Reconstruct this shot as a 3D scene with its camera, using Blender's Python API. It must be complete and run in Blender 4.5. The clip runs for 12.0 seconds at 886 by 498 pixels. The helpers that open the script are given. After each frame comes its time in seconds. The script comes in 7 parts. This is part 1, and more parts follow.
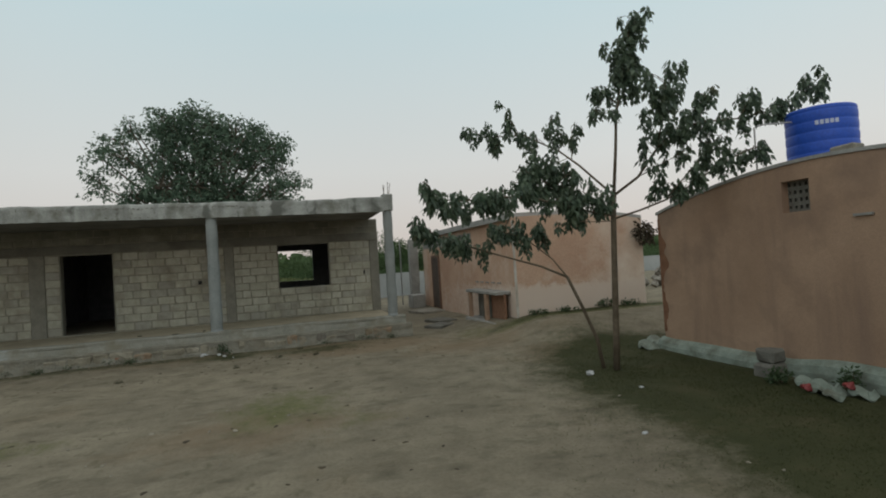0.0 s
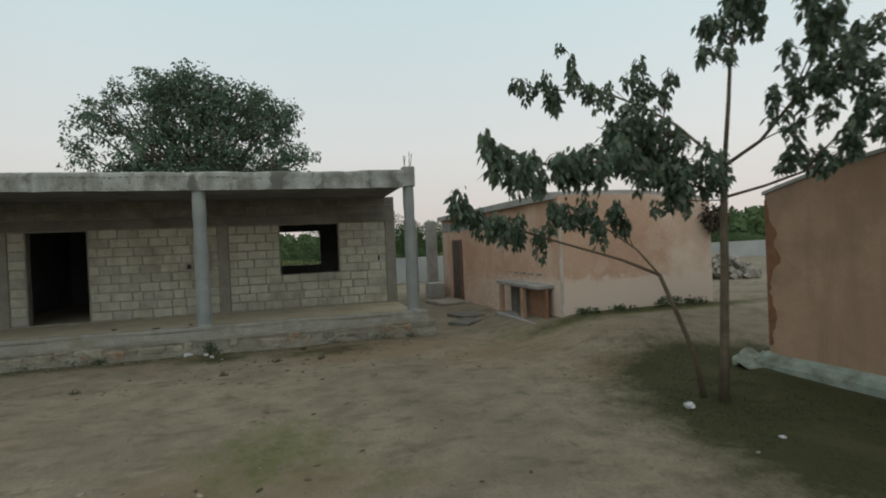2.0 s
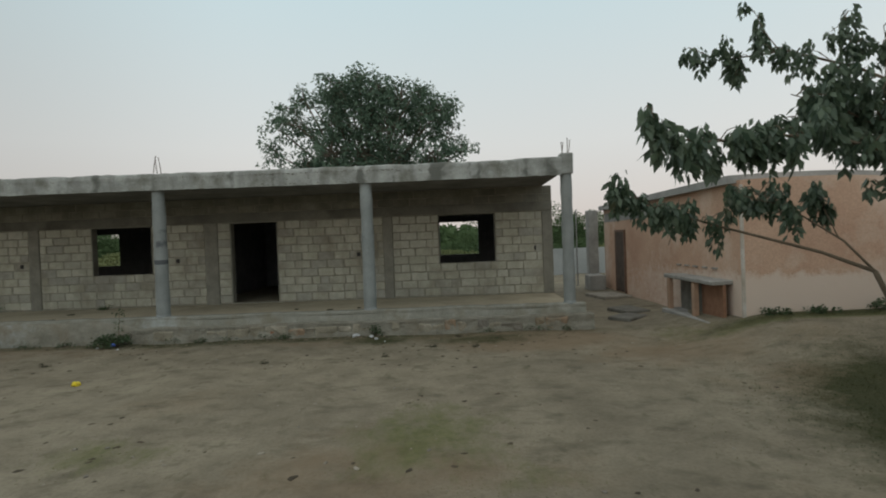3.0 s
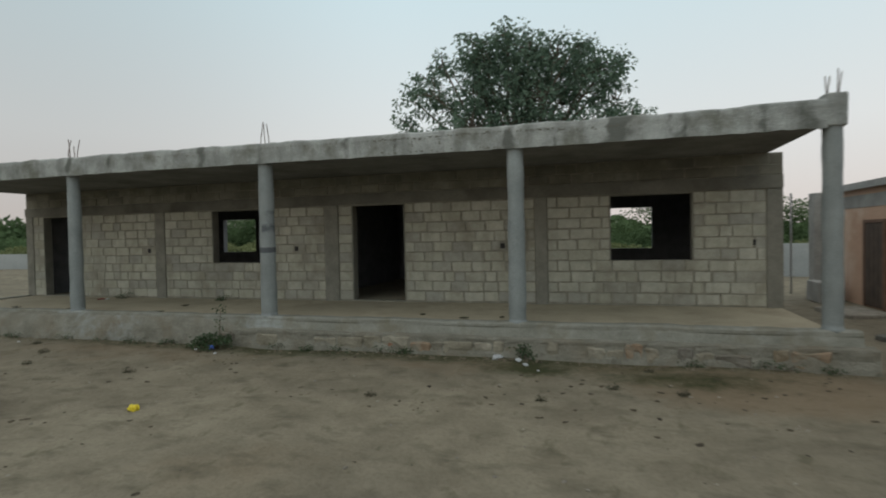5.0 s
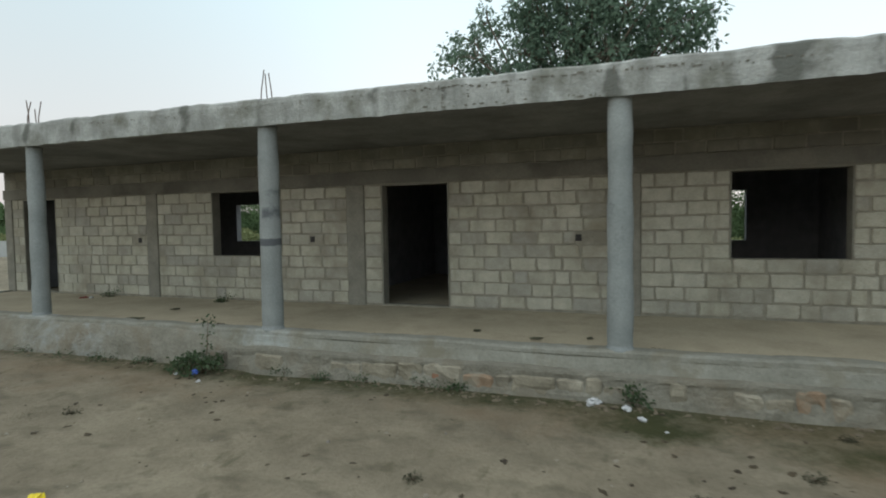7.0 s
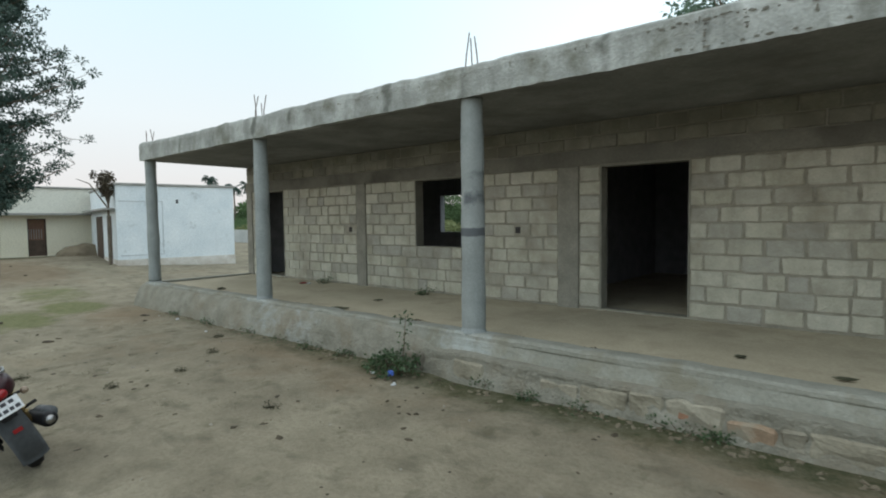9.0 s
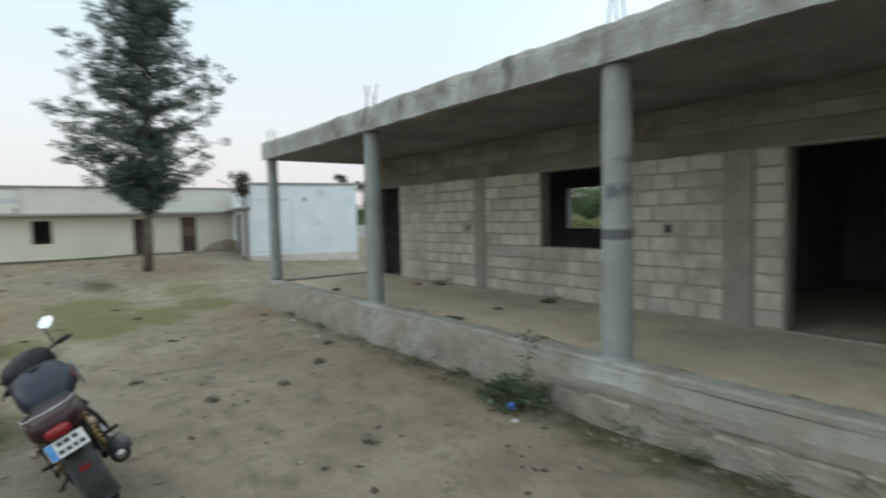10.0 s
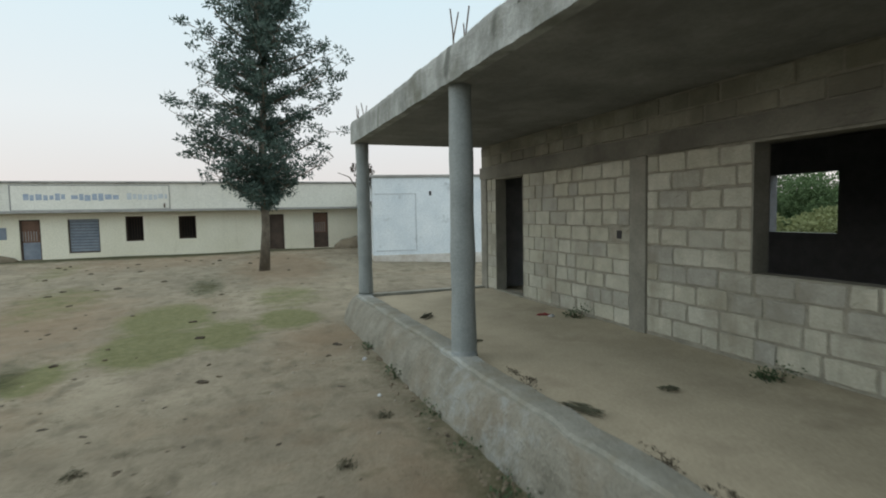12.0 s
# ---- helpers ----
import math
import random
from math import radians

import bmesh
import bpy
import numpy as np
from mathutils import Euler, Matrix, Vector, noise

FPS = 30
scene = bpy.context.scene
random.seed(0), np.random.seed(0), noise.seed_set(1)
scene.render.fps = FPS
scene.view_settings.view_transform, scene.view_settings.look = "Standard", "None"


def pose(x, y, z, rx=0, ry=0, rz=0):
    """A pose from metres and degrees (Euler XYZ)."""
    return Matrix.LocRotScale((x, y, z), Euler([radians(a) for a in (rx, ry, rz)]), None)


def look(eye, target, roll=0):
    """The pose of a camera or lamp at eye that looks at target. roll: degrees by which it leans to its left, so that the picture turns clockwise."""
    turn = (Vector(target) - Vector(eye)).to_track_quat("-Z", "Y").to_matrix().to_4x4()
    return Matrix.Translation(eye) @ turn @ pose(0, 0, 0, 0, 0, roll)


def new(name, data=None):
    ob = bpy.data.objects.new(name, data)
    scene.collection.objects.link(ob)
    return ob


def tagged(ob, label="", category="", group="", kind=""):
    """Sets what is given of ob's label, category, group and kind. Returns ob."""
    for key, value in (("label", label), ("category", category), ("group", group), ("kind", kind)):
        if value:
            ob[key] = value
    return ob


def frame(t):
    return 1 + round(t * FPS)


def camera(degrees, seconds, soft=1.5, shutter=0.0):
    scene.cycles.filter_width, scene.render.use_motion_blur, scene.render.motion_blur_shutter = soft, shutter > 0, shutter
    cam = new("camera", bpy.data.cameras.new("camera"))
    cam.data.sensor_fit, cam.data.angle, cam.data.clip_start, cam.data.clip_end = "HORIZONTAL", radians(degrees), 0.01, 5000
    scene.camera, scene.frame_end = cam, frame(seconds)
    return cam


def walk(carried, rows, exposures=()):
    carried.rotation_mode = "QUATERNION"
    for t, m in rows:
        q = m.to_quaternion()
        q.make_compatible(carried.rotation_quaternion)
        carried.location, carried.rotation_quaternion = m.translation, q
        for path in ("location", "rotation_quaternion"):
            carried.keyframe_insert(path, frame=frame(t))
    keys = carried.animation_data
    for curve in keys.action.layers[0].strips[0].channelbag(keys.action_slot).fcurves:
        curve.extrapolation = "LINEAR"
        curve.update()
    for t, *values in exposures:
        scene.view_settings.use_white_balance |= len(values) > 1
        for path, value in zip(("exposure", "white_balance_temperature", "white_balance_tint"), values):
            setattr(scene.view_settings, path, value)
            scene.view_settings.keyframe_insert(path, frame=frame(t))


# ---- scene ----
cam = camera(79.0, 12.0, soft=1.9, shutter=0.5)
PATH = [
    (0, (0.341, 0.534, 1.806), (0.905, 2.452, 1.848), -3.6),
    (0.5, (0.386, 0.599, 1.807), (0.921, 2.526, 1.84), -3.2),
    (1, (0.394, 0.789, 1.782), (0.929, 2.716, 1.797), -3.1),
    (1.5, (0.54, 1.692, 1.82), (1.06, 3.623, 1.812), -2.9),
    (2, (0.489, 2.693, 1.89), (1.02, 4.621, 1.871), -2.5),
    (2.5, (0.509, 2.897, 1.87), (0.654, 4.892, 1.855), -2.3),
    (3, (0.603, 2.835, 1.868), (0.548, 4.834, 1.838), -2.2),
    (3.5, (0.601, 3.555, 1.887), (0.485, 5.551, 1.846), -2.0),
    (3.7, (0.513, 3.933, 1.902), (0.362, 5.927, 1.855), -1.9),
    (5.3, (-0.1, 6.26, 1.825), (-0.734, 8.156, 1.768), -1.3),
    (5.5, (-0.18, 6.608, 1.863), (-0.834, 8.496, 1.794), -1.4),
    (6, (-0.558, 7.32, 1.884), (-1.221, 9.206, 1.807), -1.2),
    (6.5, (-0.785, 7.593, 1.87), (-1.445, 9.479, 1.783), -0.9),
    (7, (-1.145, 8.019, 1.85), (-1.806, 9.904, 1.757), -0.9),
    (7.5, (-1.49, 8.462, 1.839), (-2.385, 10.248, 1.745), -0.9),
    (7.7, (-1.53, 8.561, 1.828), (-2.531, 10.29, 1.735), -1.0),
    (9.3, (-2.114, 9.178, 1.79), (-3.414, 10.694, 1.678), -0.6),
    (9.5, (-2.277, 9.303, 1.805), (-3.592, 10.805, 1.691), -0.6),
    (10, (-2.687, 9.781, 1.849), (-4.285, 10.978, 1.725), -1.3),
    (10.5, (-2.998, 10.348, 1.842), (-4.833, 11.134, 1.726), -1.6),
    (11, (-3.357, 10.651, 1.867), (-5.208, 11.398, 1.743), -1.5),
    (11.5, (-4.196, 11.238, 1.908), (-6.051, 11.973, 1.779), -1.3),
    (12, (-5.106, 11.864, 1.927), (-6.97, 12.574, 1.792), -1.1),
]
walk(cam, [(t, look(eye, target, roll)) for t, eye, target, roll in PATH], exposures=[(0.0, -0.49, 6820, 8), (1.5, -0.44, 6800, 8), (2.0, -0.38, 6790, 8), (2.5, -0.29, 6790, 8), (3.0, -0.4, 6780, 8), (3.5, -0.37, 6760, 8), (5.5, -0.2, 6640, 8), (6.0, 0.02, 6600, 8), (6.5, 0.09, 6560, 8), (7.0, 0.22, 6500, 7), (7.5, 0.45, 6420, 7), (9.5, 0.45, 6290, 5), (10.0, 0.44, 6330, 6), (10.5, 0.28, 6420, 6), (11.0, 0.22, 6440, 7), (11.5, 0.2, 6440, 7), (12.0, 0.3, 6440, 7)])

# ---- world: clear sky just after sunset ----
world = bpy.data.worlds.new("dusk_sky")
scene.world = world
world.use_nodes = True
wn, wl = world.node_tree.nodes, world.node_tree.links
sky = wn.new("ShaderNodeTexSky")
sky.sky_type, sky.sun_disc = "NISHITA", False
sky.sun_elevation, sky.sun_rotation = radians(6.0), radians(-156.0)
sky.air_density, sky.dust_density, sky.ozone_density = 1.0, 3.0, 2.0
hue = wn.new("ShaderNodeHueSaturation")
hue.inputs["Saturation"].default_value = 0.5
wl.new(sky.outputs["Color"], hue.inputs["Color"])
place_ = wn.new("ShaderNodeTexCoord")
split = wn.new("ShaderNodeSeparateXYZ")
wl.new(place_.outputs["Generated"], split.inputs["Vector"])
glow = wn.new("ShaderNodeValToRGB")
for el, (at, c) in zip([glow.color_ramp.elements[0], glow.color_ramp.elements[1], glow.color_ramp.elements.new(0.5), glow.color_ramp.elements.new(0.6)],
                       [(0.0, (0.72, 0.645, 0.625)), (1.0, (0.44, 0.62, 0.8)), (0.17, (0.745, 0.77, 0.79)), (0.42, (0.62, 0.78, 0.86))]):
    el.position, el.color = at, (*c, 1)
wl.new(split.outputs["Z"], glow.inputs["Fac"])
lift = wn.new("ShaderNodeVectorMath")
lift.operation = "SCALE"
wl.new(glow.outputs["Color"], lift.inputs[0])
west = wn.new("ShaderNodeMapRange")
west.inputs["From Min"].default_value, west.inputs["From Max"].default_value = -1.0, 1.0
wl.new(split.outputs["X"], west.inputs["Value"])
round_ = wn.new("ShaderNodeValToRGB")  # the sky is brightest over the house, a little dimmer to both sides
for el, (at, c) in zip([round_.color_ramp.elements[0], round_.color_ramp.elements[1], round_.color_ramp.elements.new(0.5), round_.color_ramp.elements.new(0.6)],
                       [(0.08, 0.7), (0.95, 0.7), (0.35, 0.94), (0.55, 0.92)]):
    el.position, el.color = at, (c, c, c, 1)
round_.color_ramp.interpolation = "EASE"
wl.new(west.outputs["Result"], round_.inputs["Fac"])
strong = wn.new("ShaderNodeMath")
strong.operation = "MULTIPLY"
strong.inputs[1].default_value = 12.0
wl.new(round_.outputs["Color"], strong.inputs[0])
wl.new(strong.outputs["Value"], lift.inputs["Scale"])
wmix = wn.new("ShaderNodeMix")
wmix.data_type = "RGBA"
wmix.inputs["Factor"].default_value = 0.85
wl.new(hue.outputs["Color"], wmix.inputs["A"])
wl.new(lift.outputs["Vector"], wmix.inputs["B"])
wl.new(wmix.outputs["Result"], wn["Background"].inputs["Color"])
wn["Background"].inputs["Strength"].default_value = 0.12

sun_data = bpy.data.lights.new("sun", "SUN")
sun_data.energy, sun_data.angle, sun_data.color = 0.3, radians(40), (1.0, 0.95, 0.88)
sun = new("sun", sun_data)
sun.matrix_world = look((0, 0, 30), (4.0, 9.0, 27.5))


# ---- materials ----
def nodes_of(name, rough=0.8, metal=0.0):
    m = bpy.data.materials.new(name)
    m.use_nodes = True
    n, l = m.node_tree.nodes, m.node_tree.links
    b = n["Principled BSDF"]
    b.inputs["Roughness"].default_value, b.inputs["Metallic"].default_value = rough, metal
    if rough > 0.8:
        b.inputs["Specular IOR Level"].default_value = 0.2  # dry dusty surfaces
    return m, n, l, b


def ramp_of(n, stops):
    r = n.new("ShaderNodeValToRGB")
    e = r.color_ramp.elements
    while len(e) < len(stops):
        e.new(0.5)
    for el, (p, c) in zip(e, stops):
        el.position, el.color = p, (*c, 1)
    return r


def noise_of(n, l, scale, detail=6, rough=0.6, stretch=(1, 1, 1), rot=(0, 0, 0), src=None):
    if src is None:
        src = n.new("ShaderNodeNewGeometry").outputs["Position"]
    mp = n.new("ShaderNodeMapping")
    mp.inputs["Scale"].default_value, mp.inputs["Rotation"].default_value = stretch, rot
    l.new(src, mp.inputs["Vector"])
    t = n.new("ShaderNodeTexNoise")
    t.inputs["Scale"].default_value, t.inputs["Detail"].default_value, t.inputs["Roughness"].default_value = scale, detail, rough
    l.new(mp.outputs["Vector"], t.inputs["Vector"])
    return t.outputs["Fac"]


def blend(n, l, a, b, fac, mode="MIX"):
    x = n.new("ShaderNodeMix")
    x.data_type, x.blend_type = "RGBA", mode
    for key, v in (("A", a), ("B", b)):
        if isinstance(v, tuple):
            x.inputs[key].default_value = (*v, 1)
        else:
            l.new(v, x.inputs[key])
    if isinstance(fac, float):
        x.inputs["Factor"].default_value = fac
    else:
        l.new(fac, x.inputs["Factor"])
    return x.outputs["Result"]


def bump_of(n, l, b, height, strength, dist=0.01):
    bp = n.new("ShaderNodeBump")
    bp.inputs["Strength"].default_value, bp.inputs["Distance"].default_value = strength, dist
    l.new(height, bp.inputs["Height"])
    l.new(bp.outputs["Normal"], b.inputs["Normal"])


def surface(name, dark, light, scale=3.0, rough=0.85, grain=40.0, bump=0.4, dist=0.01, streak=None, patch=None, rnd=0.0, metal=0.0, island=0.0, mask=None):
    """A worn mineral or painted surface. mask: (attribute, colour) of stains that the mesh carries. streak: (colour, amount, lowest, highest) of upright run marks; patch: (colour, scale, lowest, highest)."""
    m, n, l, b = nodes_of(name, rough, metal)
    big = noise_of(n, l, scale)
    r = ramp_of(n, [(0.3, dark), (0.7, light)])
    l.new(big, r.inputs["Fac"])
    col = r.outputs["Color"]
    fine = noise_of(n, l, grain, 4, 0.7)
    fr = ramp_of(n, [(0.3, (0.72, 0.72, 0.72)), (0.7, (1.15, 1.15, 1.15))])
    l.new(fine, fr.inputs["Fac"])
    col = blend(n, l, col, fr.outputs["Color"], 0.6, "MULTIPLY")
    if streak:
        c, amount, lo, hi = streak
        s = noise_of(n, l, 1.0, 5, 0.65, stretch=(3.2, 3.2, 0.35))
        sr = ramp_of(n, [(lo, (0, 0, 0)), (hi, (amount,) * 3)])
        l.new(s, sr.inputs["Fac"])
        col = blend(n, l, col, c, sr.outputs["Color"])
    if patch:
        c, sc, lo, hi = patch
        s = noise_of(n, l, sc, 7, 0.65)
        sr = ramp_of(n, [(lo, (0, 0, 0)), (hi, (1, 1, 1))])
        l.new(s, sr.inputs["Fac"])
        col = blend(n, l, col, c, sr.outputs["Color"])
    if mask:
        at = n.new("ShaderNodeAttribute")
        at.attribute_name = mask[0]
        mx = n.new("ShaderNodeMath")
        mx.operation = "MULTIPLY_ADD"
        mx.inputs[1].default_value = 1.1
        l.new(at.outputs["Fac"], mx.inputs[0])
        l.new(noise_of(n, l, 7.0, 7, 0.7), mx.inputs[2])
        sr = ramp_of(n, [(0.72, (0, 0, 0)), (1.2, (0.9, 0.9, 0.9))])
        l.new(mx.outputs[0], sr.inputs["Fac"])
        col = blend(n, l, col, mask[1], sr.outputs["Color"])
    if rnd or island:
        src = n.new("ShaderNodeObjectInfo").outputs["Random"] if rnd else n.new("ShaderNodeNewGeometry").outputs["Random Per Island"]
        k = rnd or island
        rr = ramp_of(n, [(0.0, (1 - k, 1 - k, 1 - k * 0.85)), (0.5, (1, 0.99, 0.95)), (1.0, (1 + k * 0.6, 1 + k * 0.6, 1 + k * 0.6))])
        l.new(src, rr.inputs["Fac"])
        col = blend(n, l, col, rr.outputs["Color"], 1.0, "MULTIPLY")
    l.new(col, b.inputs["Base Color"])
    add = n.new("ShaderNodeMath")
    add.operation = "MULTIPLY_ADD"
    add.inputs[1].default_value = 0.5
    l.new(big, add.inputs[0])
    l.new(fine, add.inputs[2])
    if bump:
        bump_of(n, l, b, add.outputs[0], bump, dist)
    return m


def leafy(name, dark, light, rough=0.55, dry=None):
    m, n, l, b = nodes_of(name, rough)
    r = ramp_of(n, [(0.0, dark), (1.0, light)])
    l.new(n.new("ShaderNodeNewGeometry").outputs["Random Per Island"], r.inputs["Fac"])
    col = r.outputs["Color"]
    if dry:
        d = noise_of(n, l, 1.3, 3)
        dr = ramp_of(n, [(0.62, (0, 0, 0)), (0.72, (0.7, 0.7, 0.7))])
        l.new(d, dr.inputs["Fac"])
        col = blend(n, l, col, dry, dr.outputs["Color"])
    l.new(col, b.inputs["Base Color"])
    tr = n.new("ShaderNodeBsdfTranslucent")
    l.new(col, tr.inputs["Color"])
    mx = n.new("ShaderNodeMixShader")
    mx.inputs["Fac"].default_value = 0.25
    l.new(b.outputs["BSDF"], mx.inputs[1])
    l.new(tr.outputs["BSDF"], mx.inputs[2])
    l.new(mx.outputs["Shader"], n["Material Output"].inputs["Surface"])
    return m


def plain(name, colour, rough=0.5, metal=0.0, coat=0.0, spec=0.5):
    m, n, l, b = nodes_of(name, rough, metal)
    f = noise_of(n, l, 25.0, 4)
    r = ramp_of(n, [(0.3, tuple(c * 0.82 for c in colour)), (0.7, tuple(min(1, c * 1.1) for c in colour))])
    l.new(f, r.inputs["Fac"])
    l.new(r.outputs["Color"], b.inputs["Base Color"])
    b.inputs["Coat Weight"].default_value = coat
    b.inputs["Specular IOR Level"].default_value = spec
    return m


def ground_material():
    m, n, l, b = nodes_of("bare_earth", 0.95)
    big = noise_of(n, l, 0.35, 6, 0.6)
    r = ramp_of(n, [(0.3, (0.205, 0.181, 0.134)), (0.5, (0.252, 0.223, 0.164)), (0.72, (0.3, 0.267, 0.196))])
    l.new(big, r.inputs["Fac"])
    col = r.outputs["Color"]
    mid = noise_of(n, l, 1.7, 8, 0.68)
    mr = ramp_of(n, [(0.3, (0.6, 0.58, 0.56)), (0.62, (1.1, 1.1, 1.1))])
    l.new(mid, mr.inputs["Fac"])
    col = blend(n, l, col, mr.outputs["Color"], 0.65, "MULTIPLY")
    red = noise_of(n, l, 0.55, 5, 0.6, rot=(0, 0, 0.6))
    rr = ramp_of(n, [(0.56, (0, 0, 0)), (0.75, (0.55, 0.55, 0.55))])
    l.new(red, rr.inputs["Fac"])
    col = blend(n, l, col, (0.222, 0.172, 0.112), rr.outputs["Color"])
    fine = noise_of(n, l, 26.0, 6, 0.75)
    fr = ramp_of(n, [(0.32, (0.6, 0.58, 0.56)), (0.55, (1.05, 1.05, 1.05))])
    l.new(fine, fr.inputs["Fac"])
    col = blend(n, l, col, fr.outputs["Color"], 0.5, "MULTIPLY")
    sm = noise_of(n, l, 2.1, 7, 0.62, stretch=(1.0, 1.7, 1), rot=(0, 0, 0.9))
    smr = ramp_of(n, [(0.52, (0, 0, 0)), (0.68, (0.75, 0.75, 0.75))])
    l.new(sm, smr.inputs["Fac"])
    col = blend(n, l, col, (0.125, 0.11, 0.078), smr.outputs["Color"])
    tuft = noise_of(n, l, 4.6, 6, 0.6, stretch=(1.0, 0.55, 1), rot=(0, 0, 0.2))
    tr_ = ramp_of(n, [(0.6, (0, 0, 0)), (0.7, (0.7, 0.7, 0.7))])
    l.new(tuft, tr_.inputs["Fac"])
    col = blend(n, l, col, (0.12, 0.108, 0.07), tr_.outputs["Color"])
    ra = n.new("ShaderNodeAttribute")
    ra.attribute_name = "reddish"
    rn = n.new("ShaderNodeMath")
    rn.operation = "MULTIPLY_ADD"
    rn.inputs[1].default_value = 0.75
    l.new(ra.outputs["Fac"], rn.inputs[0])
    l.new(noise_of(n, l, 1.6, 7, 0.7), rn.inputs[2])
    rq = ramp_of(n, [(0.62, (0, 0, 0)), (1.15, (0.5, 0.5, 0.5))])
    l.new(rn.outputs[0], rq.inputs["Fac"])
    col = blend(n, l, col, (0.2, 0.135, 0.08), rq.outputs["Color"])
    at = n.new("ShaderNodeAttribute")
    at.attribute_name = "grass"
    gn = noise_of(n, l, 1.9, 9, 0.8, stretch=(1.5, 0.8, 1), rot=(0, 0, 0.5))
    ad = n.new("ShaderNodeMath")
    ad.operation = "MULTIPLY_ADD"
    ad.inputs[1].default_value = 0.92
    l.new(at.outputs["Fac"], ad.inputs[0])
    l.new(gn, ad.inputs[2])
    gr = ramp_of(n, [(0.74, (0, 0, 0)), (1.5, (0.85, 0.85, 0.85))])
    l.new(ad.outputs[0], gr.inputs["Fac"])
    gc = ramp_of(n, [(0.35, (0.108, 0.117, 0.047)), (0.7, (0.165, 0.167, 0.076))])
    l.new(noise_of(n, l, 9.0, 5), gc.inputs["Fac"])
    col = blend(n, l, col, gc.outputs["Color"], gr.outputs["Color"])
    ad2 = n.new("ShaderNodeAttribute")
    ad2.attribute_name = "litter"
    ln = noise_of(n, l, 2.8, 9, 0.8)
    la = n.new("ShaderNodeMath")
    la.operation = "MULTIPLY_ADD"
    la.inputs[1].default_value = 1.1
    l.new(ad2.outputs["Fac"], la.inputs[0])
    l.new(ln, la.inputs[2])
    lr = ramp_of(n, [(0.62, (0, 0, 0)), (1.5, (0.95, 0.95, 0.95))])
    l.new(la.outputs[0], lr.inputs["Fac"])
    lc = ramp_of(n, [(0.35, (0.034, 0.041, 0.015)), (0.55, (0.048, 0.053, 0.021)), (0.72, (0.075, 0.067, 0.034))])
    l.new(noise_of(n, l, 1.1, 7, 0.7), lc.inputs["Fac"])
    col = blend(n, l, col, lc.outputs["Color"], lr.outputs["Color"])
    l.new(col, b.inputs["Base Color"])
    h = n.new("ShaderNodeMath")
    h.operation = "MULTIPLY_ADD"
    h.inputs[1].default_value = 2.5
    l.new(mid, h.inputs[0])
    l.new(fine, h.inputs[2])
    bump_of(n, l, b, h.outputs[0], 0.7, 0.03)
    return m


M_GROUND = ground_material()
M_BLOCK = surface("concrete_block", (0.37, 0.36, 0.302), (0.5, 0.487, 0.415), 5.0, 0.95, 50.0, 0.7, 0.012, rnd=0.17, patch=((0.265, 0.245, 0.195), 1.0, 0.5, 0.7), streak=((0.24, 0.22, 0.17), 0.5, 0.56, 0.72))
M_BLOCKI = surface("concrete_block_rest", (0.37, 0.36, 0.302), (0.5, 0.487, 0.415), 5.0, 0.95, 50.0, 0.7, 0.012, island=0.17, patch=((0.265, 0.245, 0.195), 1.0, 0.5, 0.7), streak=((0.24, 0.22, 0.17), 0.5, 0.56, 0.72))
M_MORTAR = surface("cement_mortar", (0.22, 0.205, 0.165), (0.345, 0.325, 0.268), 6.0, 0.95, 55.0, 0.8, 0.014)
# Darker and bluer than the outer blocks, so room shade is partly in the colour.
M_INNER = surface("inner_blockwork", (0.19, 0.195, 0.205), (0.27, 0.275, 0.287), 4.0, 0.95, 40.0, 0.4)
M_COLUMN = surface("cast_concrete_column", (0.22, 0.24, 0.236), (0.31, 0.334, 0.328), 2.5, 0.85, 45.0, 0.25, 0.004, streak=((0.2, 0.2, 0.19), 0.5, 0.5, 0.75), mask=("smear", (0.085, 0.09, 0.1)))
M_PILASTER = surface("rough_concrete_pilaster", (0.19, 0.182, 0.152), (0.28, 0.268, 0.228), 4.0, 0.92, 45.0, 0.4)
# Darker copy of the block: shade under the slab is put into the colour.
M_SHADEDBLOCK = surface("shade_darkened_block", (0.2, 0.19, 0.155), (0.35, 0.335, 0.28), 1.6, 0.95, 40.0, 0.7, 0.012, island=0.14, patch=((0.19, 0.178, 0.145), 1.1, 0.42, 0.6))
# Dark concrete of its own, lowered further to stand for shade under the slab.
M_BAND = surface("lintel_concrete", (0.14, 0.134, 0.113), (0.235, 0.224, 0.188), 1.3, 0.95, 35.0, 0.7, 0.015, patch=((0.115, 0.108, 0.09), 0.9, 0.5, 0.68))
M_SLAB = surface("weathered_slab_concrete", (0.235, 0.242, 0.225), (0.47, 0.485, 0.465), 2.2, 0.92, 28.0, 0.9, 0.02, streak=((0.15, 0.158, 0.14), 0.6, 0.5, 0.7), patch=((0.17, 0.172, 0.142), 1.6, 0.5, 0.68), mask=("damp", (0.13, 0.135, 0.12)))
# Underside coloured darker than the slab's edge, with overhang shade put into it.
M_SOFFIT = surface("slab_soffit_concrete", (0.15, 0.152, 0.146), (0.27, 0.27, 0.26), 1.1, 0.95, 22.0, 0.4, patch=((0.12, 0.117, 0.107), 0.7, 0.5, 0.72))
M_KERB = surface("kerb_cement", (0.215, 0.212, 0.178), (0.325, 0.322, 0.28), 2.4, 0.94, 30.0, 0.8, 0.02, patch=((0.215, 0.2, 0.155), 1.9, 0.5, 0.64), mask=("splash", (0.35, 0.367, 0.352)))
